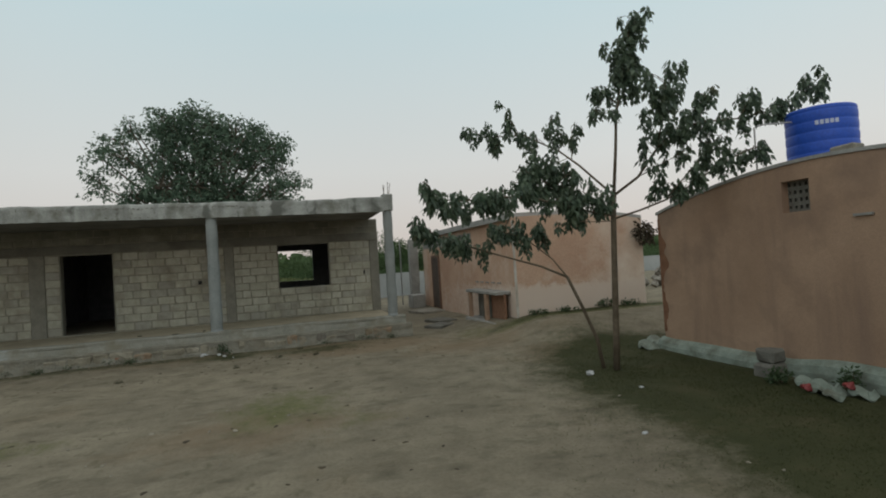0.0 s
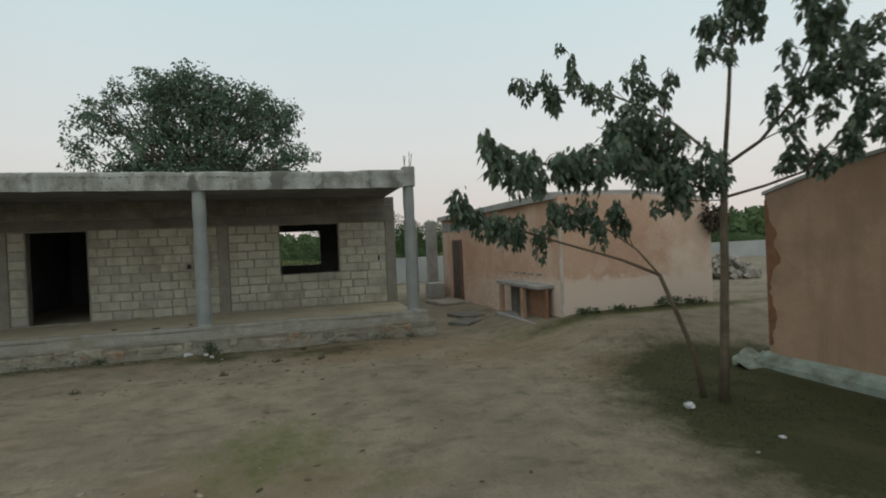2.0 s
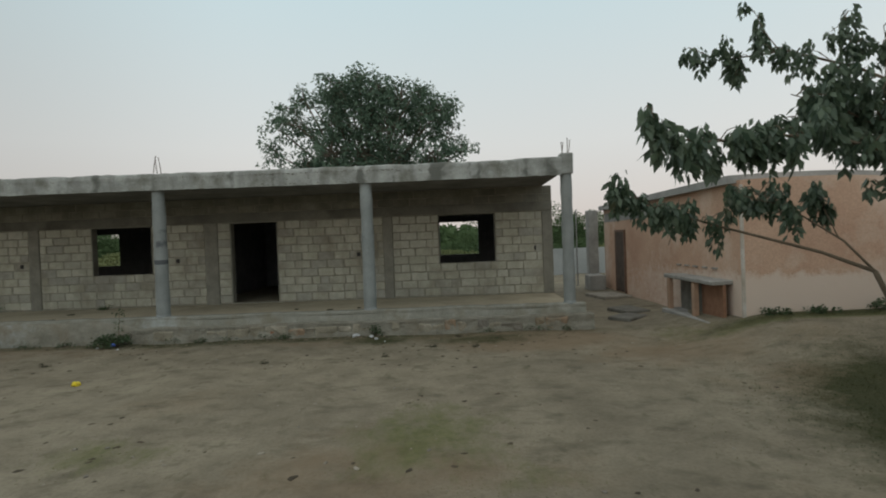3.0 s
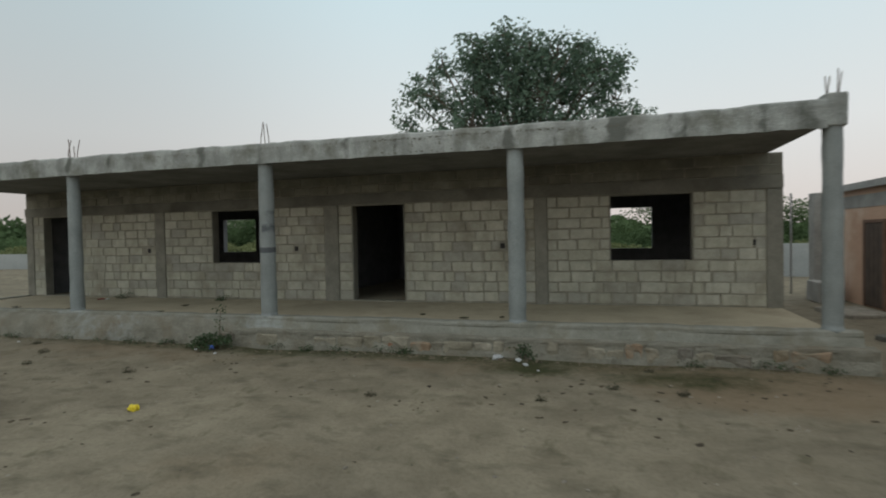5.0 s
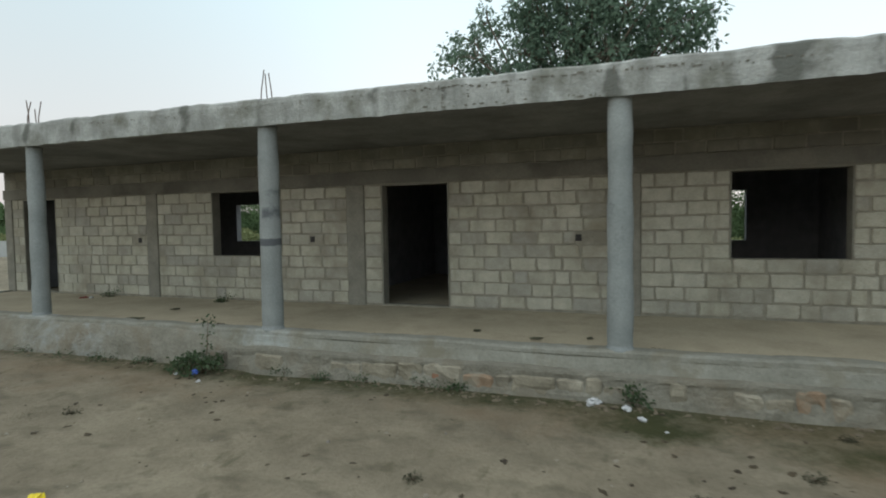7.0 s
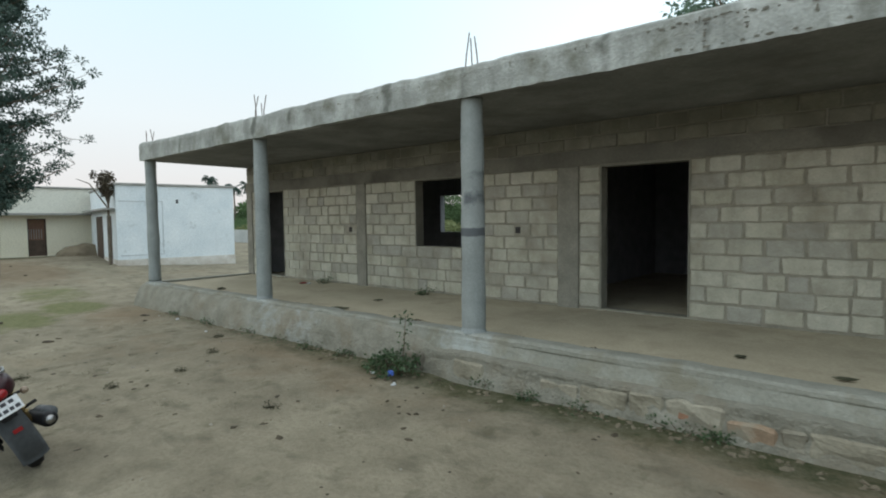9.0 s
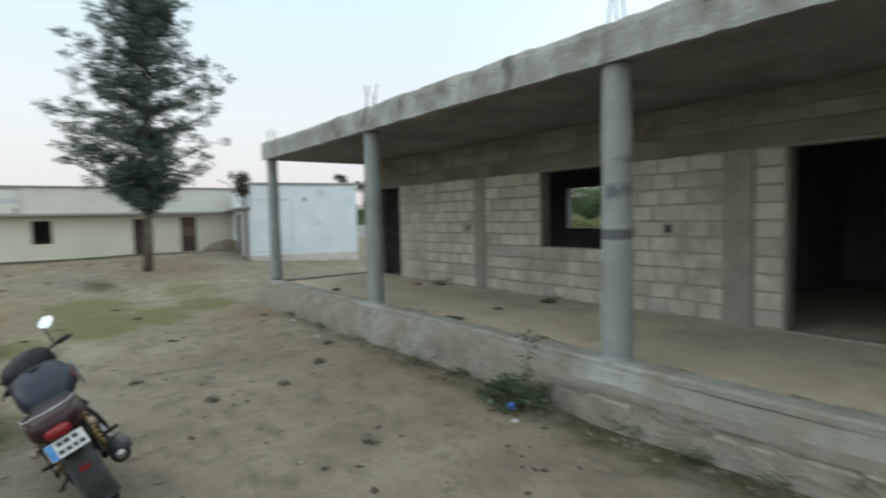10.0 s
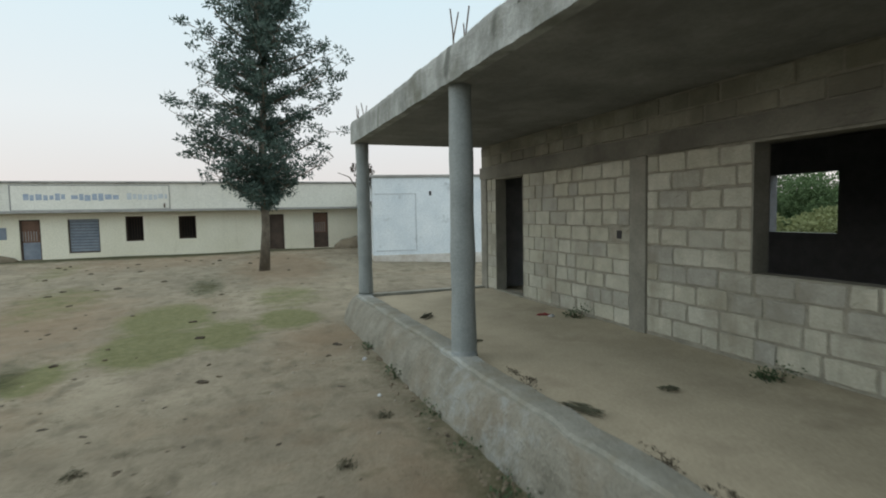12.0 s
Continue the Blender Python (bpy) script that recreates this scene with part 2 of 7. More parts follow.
M_FOOT = surface("muddy_cement_footing", (0.205, 0.194, 0.156), (0.32, 0.306, 0.256), 3.0, 0.95, 30.0, 1.0, 0.03, patch=((0.22, 0.188, 0.138), 2.1, 0.5, 0.75), mask=("splash", (0.35, 0.365, 0.35)))
M_FOOTSTONE = surface("mixed_footing_stone", (0.2, 0.18, 0.14), (0.34, 0.315, 0.255), 3.0, 0.95, 30.0, 0.8, 0.02, rnd=0.3, patch=((0.21, 0.165, 0.115), 1.1, 0.52, 0.66))
M_REDFOOT = surface("mortar_smeared_brick", (0.24, 0.17, 0.115), (0.34, 0.25, 0.175), 5.0, 0.94, 40.0, 0.7, 0.012, patch=((0.27, 0.245, 0.19), 3.0, 0.45, 0.6))
M_REDBRICK = surface("bare_red_brick", (0.2, 0.1, 0.06), (0.3, 0.16, 0.1), 7.0, 0.92, 40.0, 0.7, 0.012)
M_BRICK = surface("orange_brick", (0.24, 0.13, 0.085), (0.33, 0.19, 0.125), 8.0, 0.9, 40.0, 0.5)
M_FLOORSAND = surface("sandy_verandah_floor", (0.345, 0.3, 0.218), (0.465, 0.405, 0.296), 1.2, 0.97, 35.0, 0.3, 0.01, patch=((0.29, 0.25, 0.184), 1.4, 0.54, 0.72))
M_PINK = surface("pink_limewash_plaster", (0.52, 0.33, 0.235), (0.63, 0.435, 0.32), 0.9, 0.92, 28.0, 0.3, 0.008, patch=((0.72, 0.6, 0.5), 0.6, 0.5, 0.7), mask=("pale", (0.7, 0.585, 0.5)))
M_PINKQ = surface("faded_pink_plaster", (0.37, 0.245, 0.172), (0.5, 0.342, 0.243), 0.8, 0.94, 70.0, 0.25, 0.008, patch=((0.29, 0.2, 0.15), 1.1, 0.5, 0.72), streak=((0.27, 0.185, 0.145), 0.6, 0.5, 0.72))
M_PLINTH = surface("pale_green_plinth", (0.2, 0.245, 0.21), (0.33, 0.385, 0.335), 3.0, 0.92, 30.0, 0.6, 0.012, patch=((0.13, 0.135, 0.105), 2.4, 0.48, 0.7))
M_ROOFGREY = surface("grey_roof_sheet", (0.3, 0.3, 0.29), (0.42, 0.42, 0.4), 2.0, 0.85, 25.0, 0.4)
M_CREAM = surface("cream_limewash", (0.73, 0.69, 0.54), (0.82, 0.78, 0.64), 0.7, 0.92, 20.0, 0.3, 0.008, streak=((0.5, 0.45, 0.33), 0.5, 0.58, 0.8))
M_CREAMBAND = surface("pale_parapet_paint", (0.66, 0.645, 0.565), (0.76, 0.745, 0.67), 0.6, 0.9, 20.0, 0.25, streak=((0.45, 0.44, 0.4), 0.5, 0.6, 0.82))
M_WHITE = surface("bluish_whitewash", (0.66, 0.72, 0.76), (0.8, 0.84, 0.86), 0.9, 0.9, 24.0, 0.3, 0.008, streak=((0.5, 0.52, 0.53), 0.45, 0.6, 0.82), patch=((0.42, 0.45, 0.46), 1.5, 0.6, 0.72))
M_STAINED = surface("mud_splashed_plaster", (0.46, 0.4, 0.33), (0.72, 0.7, 0.66), 1.8, 0.95, 24.0, 0.5, 0.01)
M_CEMENT = surface("grey_cement", (0.26, 0.255, 0.24), (0.4, 0.395, 0.37), 2.5, 0.92, 30.0, 0.5)
M_STONE = surface("rough_stone", (0.2, 0.185, 0.16), (0.36, 0.34, 0.3), 5.0, 0.92, 30.0, 0.7, 0.015, island=0.25)
M_ROCK = surface("dark_weathered_stone", (0.12, 0.115, 0.1), (0.22, 0.215, 0.19), 4.0, 0.94, 30.0, 0.7, 0.015)
M_COMPOUND = surface("compound_wall_cement", (0.34, 0.36, 0.36), (0.46, 0.48, 0.48), 0.8, 0.92, 20.0, 0.3)
M_DARKWOOD = surface("dark_brown_door_wood", (0.05, 0.033, 0.024), (0.1, 0.068, 0.048), 4.0, 0.7, 40.0, 0.3)
M_BROWNDOOR = surface("reddish_door_wood", (0.13, 0.07, 0.045), (0.2, 0.115, 0.075), 4.0, 0.7, 40.0, 0.3)
M_SHUTTER = surface("grey_blue_shutter", (0.16, 0.19, 0.235), (0.25, 0.28, 0.32), 3.0, 0.6, 30.0, 0.2)
M_BLACKOUT = plain("dark_opening_board", (0.025, 0.023, 0.022), 0.8)
M_SIGNINK = surface("faded_blue_sign_paint", (0.27, 0.33, 0.42), (0.42, 0.47, 0.54), 9.0, 0.85, 40.0, 0.0)
M_SIGNPALE = surface("very_faded_sign_paint", (0.45, 0.49, 0.52), (0.58, 0.61, 0.62), 9.0, 0.85, 40.0, 0.0)
M_RUST = surface("rusted_steel", (0.07, 0.045, 0.035), (0.14, 0.09, 0.06), 12.0, 0.75, 60.0, 0.4, metal=0.4)
M_BARK = surface("grey_brown_bark", (0.1, 0.085, 0.065), (0.19, 0.16, 0.125), 6.0, 0.92, 30.0, 0.8, 0.02)
M_BARK2 = surface("smooth_young_bark", (0.1, 0.08, 0.056), (0.17, 0.135, 0.098), 7.0, 0.88, 35.0, 0.5, 0.01)
M_LEAF1 = leafy("young_tree_leaf", (0.05, 0.085, 0.055), (0.115, 0.16, 0.1), 0.5, dry=(0.1, 0.075, 0.035))
M_LEAF2 = leafy("broad_tree_leaf", (0.066, 0.115, 0.078), (0.15, 0.225, 0.152), 0.68)
M_LEAF3 = leafy("feathery_tree_leaf", (0.038, 0.068, 0.056), (0.085, 0.13, 0.105), 0.72)
M_BUSH = leafy("far_bush_leaf", (0.08, 0.13, 0.058), (0.115, 0.172, 0.08), 0.85)
M_WEED = leafy("weed_leaf", (0.035, 0.065, 0.028), (0.075, 0.12, 0.05), 0.6)
M_FIELD = leafy("bright_field_grass", (0.15, 0.175, 0.07), (0.21, 0.235, 0.105), 0.8)
M_DRYWEED = leafy("dusty_weed_leaf", (0.05, 0.052, 0.03), (0.09, 0.088, 0.052), 0.8)
M_GRASS = leafy("dry_green_grass", (0.11, 0.12, 0.048), (0.165, 0.166, 0.074), 0.85, dry=(0.25, 0.2, 0.11))
M_DARKGRASS = leafy("dark_short_grass", (0.048, 0.058, 0.022), (0.085, 0.095, 0.038), 0.9, dry=(0.095, 0.078, 0.04))
M_CLOD = surface("dark_clods_and_dry_leaves", (0.055, 0.046, 0.032), (0.11, 0.09, 0.063), 8.0, 0.95, 40.0, 0.6, island=0.3)
M_PEBBLE = surface("small_pale_stones", (0.22, 0.2, 0.16), (0.34, 0.31, 0.26), 8.0, 0.9, 40.0, 0.4, island=0.3)
M_EARTH = surface("loose_brown_earth", (0.15, 0.125, 0.088), (0.24, 0.205, 0.15), 2.0, 0.97, 26.0, 0.9, 0.03)
M_PAPER = plain("crumpled_white_paper", (0.6, 0.61, 0.62), 0.8)
M_YELLOW = plain("yellow_plastic", (0.75, 0.6, 0.03), 0.4)
M_BLUEBIT = plain("blue_plastic_scrap", (0.08, 0.16, 0.55), 0.4)
M_REDBIT = plain("faded_red_plastic", (0.24, 0.035, 0.035), 0.5)
M_TANK = plain("blue_tank_plastic", (0.014, 0.085, 0.5), 0.5)
M_TANKMARK = plain("white_tank_marking", (0.5, 0.56, 0.7), 0.5)
M_TYRE = plain("black_rubber", (0.018, 0.018, 0.019), 0.85, spec=0.22)
M_BLACKP = plain("black_plastic", (0.016, 0.016, 0.018), 0.5, spec=0.22)
M_SEAT = plain("black_seat_vinyl", (0.018, 0.018, 0.02), 0.55, spec=0.22)
M_PAINT = plain("dark_maroon_paint", (0.03, 0.008, 0.011), 0.4, 0.0, 0.1, 0.3)
M_PAINTB = plain("dark_blue_black_paint", (0.013, 0.021, 0.036), 0.5, 0.0, 0.1, 0.25)
M_FLASH = plain("dull_red_paint", (0.085, 0.014, 0.014), 0.4, 0.0, 0.1, 0.3)
M_BRASS = plain("dull_yellow_spring", (0.3, 0.22, 0.1), 0.5, 0.8)
M_SHROUD = plain("pale_grey_shroud_paint", (0.16, 0.19, 0.23), 0.35, 0.0, 0.1, 0.4)
M_LAMPRED = plain("red_tail_lens", (0.24, 0.006, 0.01), 0.3, 0.0, 0.1)
M_LAMPCLEAR = plain("amber_indicator_lens", (0.24, 0.18, 0.13), 0.3)
M_STEEL = plain("dull_steel", (0.35, 0.35, 0.35), 0.4, 1.0)
M_GUARD = plain("grey_mudguard", (0.1, 0.105, 0.11), 0.5, spec=0.22)
M_MIRROR = plain("mirror_glass", (0.93, 0.94, 0.95), 0.03, 1.0)
M_PLATE = plain("white_number_plate", (0.75, 0.76, 0.78), 0.45)
M_PLATEBLUE = plain("blue_plate_strip", (0.1, 0.32, 0.7), 0.45)
M_PLATEINK = plain("dark_plate_marks", (0.05, 0.05, 0.06), 0.5)


# ---- mesh helpers ----
WORLD = {}


def thing(name, place, label, category, group="", kind="", turn=0.0):
    ob = new(name)
    ob.empty_display_size = 0.2
    ob.matrix_basis = pose(*place, 0, 0, turn)
    WORLD[ob.name] = ob.matrix_basis.copy()
    return tagged(ob, label, category, group, kind)


def mesh_of(name, bm):
    me = bpy.data.meshes.new(name)
    bm.to_mesh(me)
    bm.free()
    return me


def part(name, bm, material, parent=None, label="", local=False, smooth=False, second=None):
    """Links a bmesh as one mesh object. Its points are in world metres, or in the thing's own axes if local."""
    me = mesh_of(name, bm) if isinstance(bm, bmesh.types.BMesh) else bm
    me.materials.append(material)
    if second:
        me.materials.append(second)
    if smooth:
        me.polygons.foreach_set("use_smooth", [True] * len(me.polygons))
    ob = new(name, me)
    WORLD[ob.name] = Matrix.Identity(4)
    if parent:
        ob.parent = parent
        WORLD[ob.name] = WORLD[parent.name]
        if not local:
            me.transform(WORLD[parent.name].inverted())
    return tagged(ob, label)


def box(bm, lo, hi, bevel=0.0, jitter=0.0, mi=0):
    c = [(a + b) / 2 for a, b in zip(lo, hi)]
    s = [abs(b - a) for a, b in zip(lo, hi)]
    got = bmesh.ops.create_cube(bm, size=1.0, matrix=Matrix.Translation(c) @ Matrix.Diagonal((*s, 1)))
    vs = got["verts"]
    if jitter:
        for v in vs:
            v.co += Vector([random.uniform(-jitter, jitter) for _ in range(3)])
    fs = {f for v in vs for f in v.link_faces}
    for f in fs:
        f.material_index = mi
    if bevel:
        bmesh.ops.bevel(bm, geom=list({e for v in vs for e in v.link_edges}), offset=bevel, segments=1, affect="EDGES")
    return bm


def boxes(*spans, bevel=0.0):
    bm = bmesh.new()
    for lo, hi in spans:
        box(bm, lo, hi, bevel)
    return bm


def tube(bm, pts, radii, sides=8, cap=True):
    pts = [Vector(p) for p in pts]
    if not isinstance(radii, (list, tuple)):
        radii = [radii] * len(pts)
    rings = []
    up = Vector((0.13, 0.31, 0.94)).normalized()
    for i, p in enumerate(pts):
        d = (pts[min(i + 1, len(pts) - 1)] - pts[max(i - 1, 0)]).normalized()
        u = d.cross(up)
        if u.length < 0.05:
            u = d.cross(Vector((1, 0, 0)))
        u.normalize()
        w = d.cross(u)
        rings.append([bm.verts.new(p + radii[i] * (math.cos(a) * u + math.sin(a) * w)) for a in [2 * math.pi * k / sides for k in range(sides)]])
    for a, b in zip(rings, rings[1:]):
        for k in range(sides):
            bm.faces.new((a[k], a[(k + 1) % sides], b[(k + 1) % sides], b[k]))
    if cap:
        bm.faces.new(rings[0][::-1])
        bm.faces.new(rings[-1])
    return bm


def lathe(bm, profile, centre=(0, 0, 0), steps=32, axis="Z"):
    """Turns (radius, height) pairs round an upright line, or round x or y."""
    rings = []
    for r, z in profile:
        ring = []
        for k in range(steps):
            a = 2 * math.pi * k / steps
            p = (r * math.cos(a), r * math.sin(a), z)
            if axis == "X":
                p = (z, r * math.cos(a), r * math.sin(a))
            elif axis == "Y":
                p = (r * math.sin(a), z, r * math.cos(a))
            ring.append(bm.verts.new(Vector(centre) + Vector(p)))
        rings.append(ring)
    for a, b in zip(rings, rings[1:]):
        for k in range(steps):
            bm.faces.new((a[k], a[(k + 1) % steps], b[(k + 1) % steps], b[k]))
    return bm


def close_ends(bm):
    bmesh.ops.holes_fill(bm, edges=[e for e in bm.edges if e.is_boundary], sides=0)
    return bm


def wobble(bm, amount, scale=3.0, axes=(1, 1, 1), keep=None):
    for v in bm.verts:
        if keep and keep(v.co):
            continue
        d = noise.noise_vector(v.co * scale)
        v.co += Vector((d[0] * axes[0], d[1] * axes[1], d[2] * axes[2])) * amount
    return bm


def leaves(name, places, ways, lengths, widths, droop=0.25, seed=1):
    """One mesh of folded leaves: at places, pointing along ways."""
    rng = np.random.default_rng(seed)
    n = len(places)
    d = ways / np.linalg.norm(ways, axis=1, keepdims=True)
    side = np.cross(d, rng.normal(size=(n, 3)))
    side /= np.linalg.norm(side, axis=1, keepdims=True) + 1e-9
    nor = np.cross(side, d)
    L, Wd = np.asarray(lengths)[:, None], np.asarray(widths)[:, None]
    base = places
    mid = places + d * L * 0.45 - nor * L * 0.06
    tip = places + d * L
    tip[:, 2] -= (L * droop)[:, 0]
    v = np.stack([base, mid + side * Wd * 0.5 + nor * Wd * 0.15, tip, mid - side * Wd * 0.5 + nor * Wd * 0.15], axis=1).reshape(-1, 3)
    i = np.arange(n)[:, None] * 4
    f = np.concatenate([i + [[0, 1, 2]], i + [[0, 2, 3]]], axis=0)
    me = bpy.data.meshes.new(name)
    me.from_pydata(v.tolist(), [], f.tolist())
    return me


def smooth_step(a, b, x):
    t = np.clip((np.asarray(x, float) - a) / (b - a), 0, 1)
    return t * t * (3 - 2 * t)


# ---- ground ----
def ground_height(x, y):
    x, y = np.asarray(x, float), np.asarray(y, float)
    h = 0.4 * smooth_step(4.0, 6.2, x) * smooth_step(8.8, 11.5, y) * (1 - 0.72 * smooth_step(13, 16, y) * (1 - smooth_step(8, 10, x)))
    h = h + 0.42 * smooth_step(-14, -30, -(-x)) * (1 - 0.75 * smooth_step(15.5, 21, y) * (1 - smooth_step(-25, -29, x)))
    h = h - 0.05 * (1 - smooth_step(11.6, 13.3, y)) * (1 - smooth_step(3.5, 5.5, x))
    h = h + 0.018 * np.sin(0.9 * x + 0.5 * y) * np.sin(0.7 * y - 0.3 * x) + 0.01 * np.sin(2.3 * x + 1.1) * np.sin(2.7 * y)
    return h


GRASSY = [  # x, y, radius along x, radius along y, amount
    (-14.3, 10.5, 1.3, 0.75, 1.0), (-16.6, 10.5, 1.7, 0.9, 0.85), (-14.8, 11.6, 1.3, 0.6, 0.8), (-15.6, 12.7, 1.0, 0.6, 1.0), (-18.0, 12.9, 1.8, 1.0, 0.5), (-13.0, 9.4, 0.8, 0.35, 1.0), (-9.4, 8.7, 1.1, 0.8, 0.4),
    (0.2, 8.1, 1.0, 1.3, 0.5), (-2.9, 7.8, 0.9, 0.6, 0.45), (1.1, 7.0, 0.7, 0.5, 0.35), (7.5, 12.0, 3.2, 0.5, 0.7), (4.6, 12.6, 0.8, 1.0, 0.4),
    (-19.5, 8.0, 3.0, 1.2, 0.45), (-13.5, 7.4, 1.8, 0.7, 0.35), (-25.0, 6.5, 3.5, 0.8, 0.4),
]
LITTERED = [(5.85, 6.2, 1.7, 3.4, 1.1), (5.7, 2.4, 2.0, 3.6, 1.1), (6.1, 8.6, 1.5, 1.3, 0.95), (4.9, 7.7, 0.6, 0.9, 0.6), (7.4, 12.1, 2.9, 0.42, 0.5), (-4.0, 13.5, 9.0, 0.3, 0.45), (-29.6, 9.0, 1.0, 9.0, 0.5), (-9.0, 9.3, 0.9, 0.45, 0.45), (-10.8, 8.5, 1.3, 0.45, 0.5), (-13.0, 9.0, 1.5, 0.4, 0.4), (-20.5, 11.0, 2.0, 0.5, 0.4), (-1.0, 13.1, 0.7, 0.35, 0.55), (0.9, 12.9, 1.3, 0.4, 0.42), (-5.0, 13.3, 0.9, 0.25, 0.3)]
REDDISH = [(-11.0, 8.5, 3.0, 1.6, 0.5), (-17.0, 8.0, 4.0, 2.2, 0.65), (-13.5, 13.0, 1.5, 0.8, 0.6), (2.0, 12.8, 1.7, 1.0, 1.0), (0.6, 13.4, 1.3, 0.5, 0.7), (4.0, 11.6, 1.6, 1.2, 0.6), (-2.0, 13.2, 2.0, 0.5, 0.5), (-8.0, 13.1, 2.5, 0.7, 0.5), (-10.5, 12.2, 2.0, 1.0, 0.2), (-24.0, 13.2, 4.0, 1.6, 0.9), (-27.0, 9.0, 3.0, 4.0, 0.5), (-0.2, 7.3, 1.3, 0.9, 0.6), (5.0, 9.4, 0.9, 0.8, 0.6)]


def cover(spots, x, y):
    g = np.zeros_like(np.asarray(x, float))
    for cx, cy, rx, ry, a in spots:
        g = np.maximum(g, a * np.exp(-(((x - cx) / rx) ** 2 + ((y - cy) / ry) ** 2) ** 1.3))
    return g


def spaced(lo, hi, step, far):
    return np.array([-v for v in far[::-1]] + list(np.arange(lo, hi + 1e-6, step)) + list(far))


def build_ground():
    far = [70, 110, 180, 320, 600, 1200, 3000]
    xs, ys = spaced(-48, 24, 0.3, far), spaced(-8, 30, 0.3, [60, 110, 180, 320, 600, 1200, 3000])
    gx, gy = np.meshgrid(xs, ys)
    z = ground_height(gx, gy) * (np.abs(gx) < 69) * (np.abs(gy) < 59)
    me = bpy.data.meshes.new("ground")
    nx, ny = len(xs), len(ys)
    idx = np.arange(nx * ny).reshape(ny, nx)
    f = np.stack([idx[:-1, :-1], idx[:-1, 1:], idx[1:, 1:], idx[1:, :-1]], axis=-1).reshape(-1, 4)
    me.from_pydata(np.stack([gx, gy, z], axis=-1).reshape(-1, 3).tolist(), [], f.tolist())
    far_field = 0.8 * smooth_step(28.5, 34, gy)
    for key, val in (("grass", np.maximum(cover(GRASSY, gx, gy), far_field)), ("litter", cover(LITTERED, gx, gy)), ("reddish", cover(REDDISH, gx, gy))):
        me.attributes.new(key, "FLOAT", "POINT").data.foreach_set("value", val.reshape(-1).astype(np.float32))
    tagged(part("ground", me, M_GROUND, smooth=True), "sandy brown bare earth yard with thin grass patches", "ground", kind="structure")


build_ground()


def gz(x, y):
    return float(ground_height(x, y))


# ---- the unfinished block building ----
WALL, FLOOR, TOP, SOFFIT, ROOF = 16.27, 0.5, 2.525, 3.15, 3.48
LEFT, RIGHT = -14.55, 2.97
PILASTERS = [(-14.55, -14.31), (-10.345, -10.07), (-5.79, -5.46), (-1.25, -1.02), (2.72, 2.97)]
DOORS = [(-13.95, -12.94), (-5.13, -3.94)]
WINDOWS = [(-8.71, -7.15), (0.135, 1.55)]
SILL = 1.31
COLUMNS = [(2.87, 0.125), (-1.255, 0.134), (-5.62, 0.138), (-10.01, 0.125), (-14.42, 0.122)]
COLUMN_Y = 13.94

house = thing("unfinished_building", (-5.8, 18.0, 0), "unfinished single-storey grey concrete block building with an open verandah", "building")


def wall_with_openings(x0, x1, y0, y1, z0, z1, holes):
    """One closed shell; holes: (x0, x1, z0, z1)."""
    xs_ = sorted({x0, x1} | {v for h in holes for v in h[:2]})
    zs_ = sorted({z0, z1} | {v for h in holes for v in h[2:]})

    def full(i, k):
        if not (0 <= i < len(xs_) - 1 and 0 <= k < len(zs_) - 1):
            return False
        cx, cz = (xs_[i] + xs_[i + 1]) / 2, (zs_[k] + zs_[k + 1]) / 2
        return not any(a < cx < b and lo < cz < hi for a, b, lo, hi in holes)

    bm = bmesh.new()

    def quad(*ps):
        bm.faces.new([bm.verts.new(p) for p in ps])

    for i in range(len(xs_) - 1):
        for k in range(len(zs_) - 1):
            if full(i, k):
                a, b, lo, hi = xs_[i], xs_[i + 1], zs_[k], zs_[k + 1]
                quad((a, y0, lo), (b, y0, lo), (b, y0, hi), (a, y0, hi))
                quad((a, y1, lo), (a, y1, hi), (b, y1, hi), (b, y1, lo))
                for gone, e in ((full(i - 1, k), ((a, lo), (a, hi))), (full(i + 1, k), ((b, lo), (b, hi))), (full(i, k - 1), ((a, lo), (b, lo))), (full(i, k + 1), ((a, hi), (b, hi)))):
                    if not gone:
                        (p, r), (q, t) = e
                        quad((p, y0, r), (q, y0, t), (q, y1, t), (p, y1, r))
    bmesh.ops.remove_doubles(bm, verts=bm.verts, dist=0.0005)
    bmesh.ops.recalc_face_normals(bm, faces=bm.faces)
    return bm


front = part("front_wall", wall_with_openings(LEFT, RIGHT, WALL + 0.016, WALL + 0.2, 0.3, SOFFIT,
             [(a, b, FLOOR, TOP) for a, b in DOORS] + [(a, b, SILL, TOP) for a, b in WINDOWS]), M_MORTAR, house, "grey concrete block wall with recessed mortar joints")
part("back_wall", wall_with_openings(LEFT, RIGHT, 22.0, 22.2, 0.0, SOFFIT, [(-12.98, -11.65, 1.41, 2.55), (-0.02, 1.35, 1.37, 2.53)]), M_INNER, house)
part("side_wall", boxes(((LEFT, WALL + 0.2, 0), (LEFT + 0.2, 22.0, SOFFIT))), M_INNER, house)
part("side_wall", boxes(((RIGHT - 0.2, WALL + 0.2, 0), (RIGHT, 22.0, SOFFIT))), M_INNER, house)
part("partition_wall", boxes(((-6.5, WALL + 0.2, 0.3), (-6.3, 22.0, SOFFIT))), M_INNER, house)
part("room_floor", boxes(((LEFT + 0.2, WALL + 0.2, 0.2), (RIGHT - 0.2, 22.0, FLOOR - 0.03))), M_FLOORSAND, house)
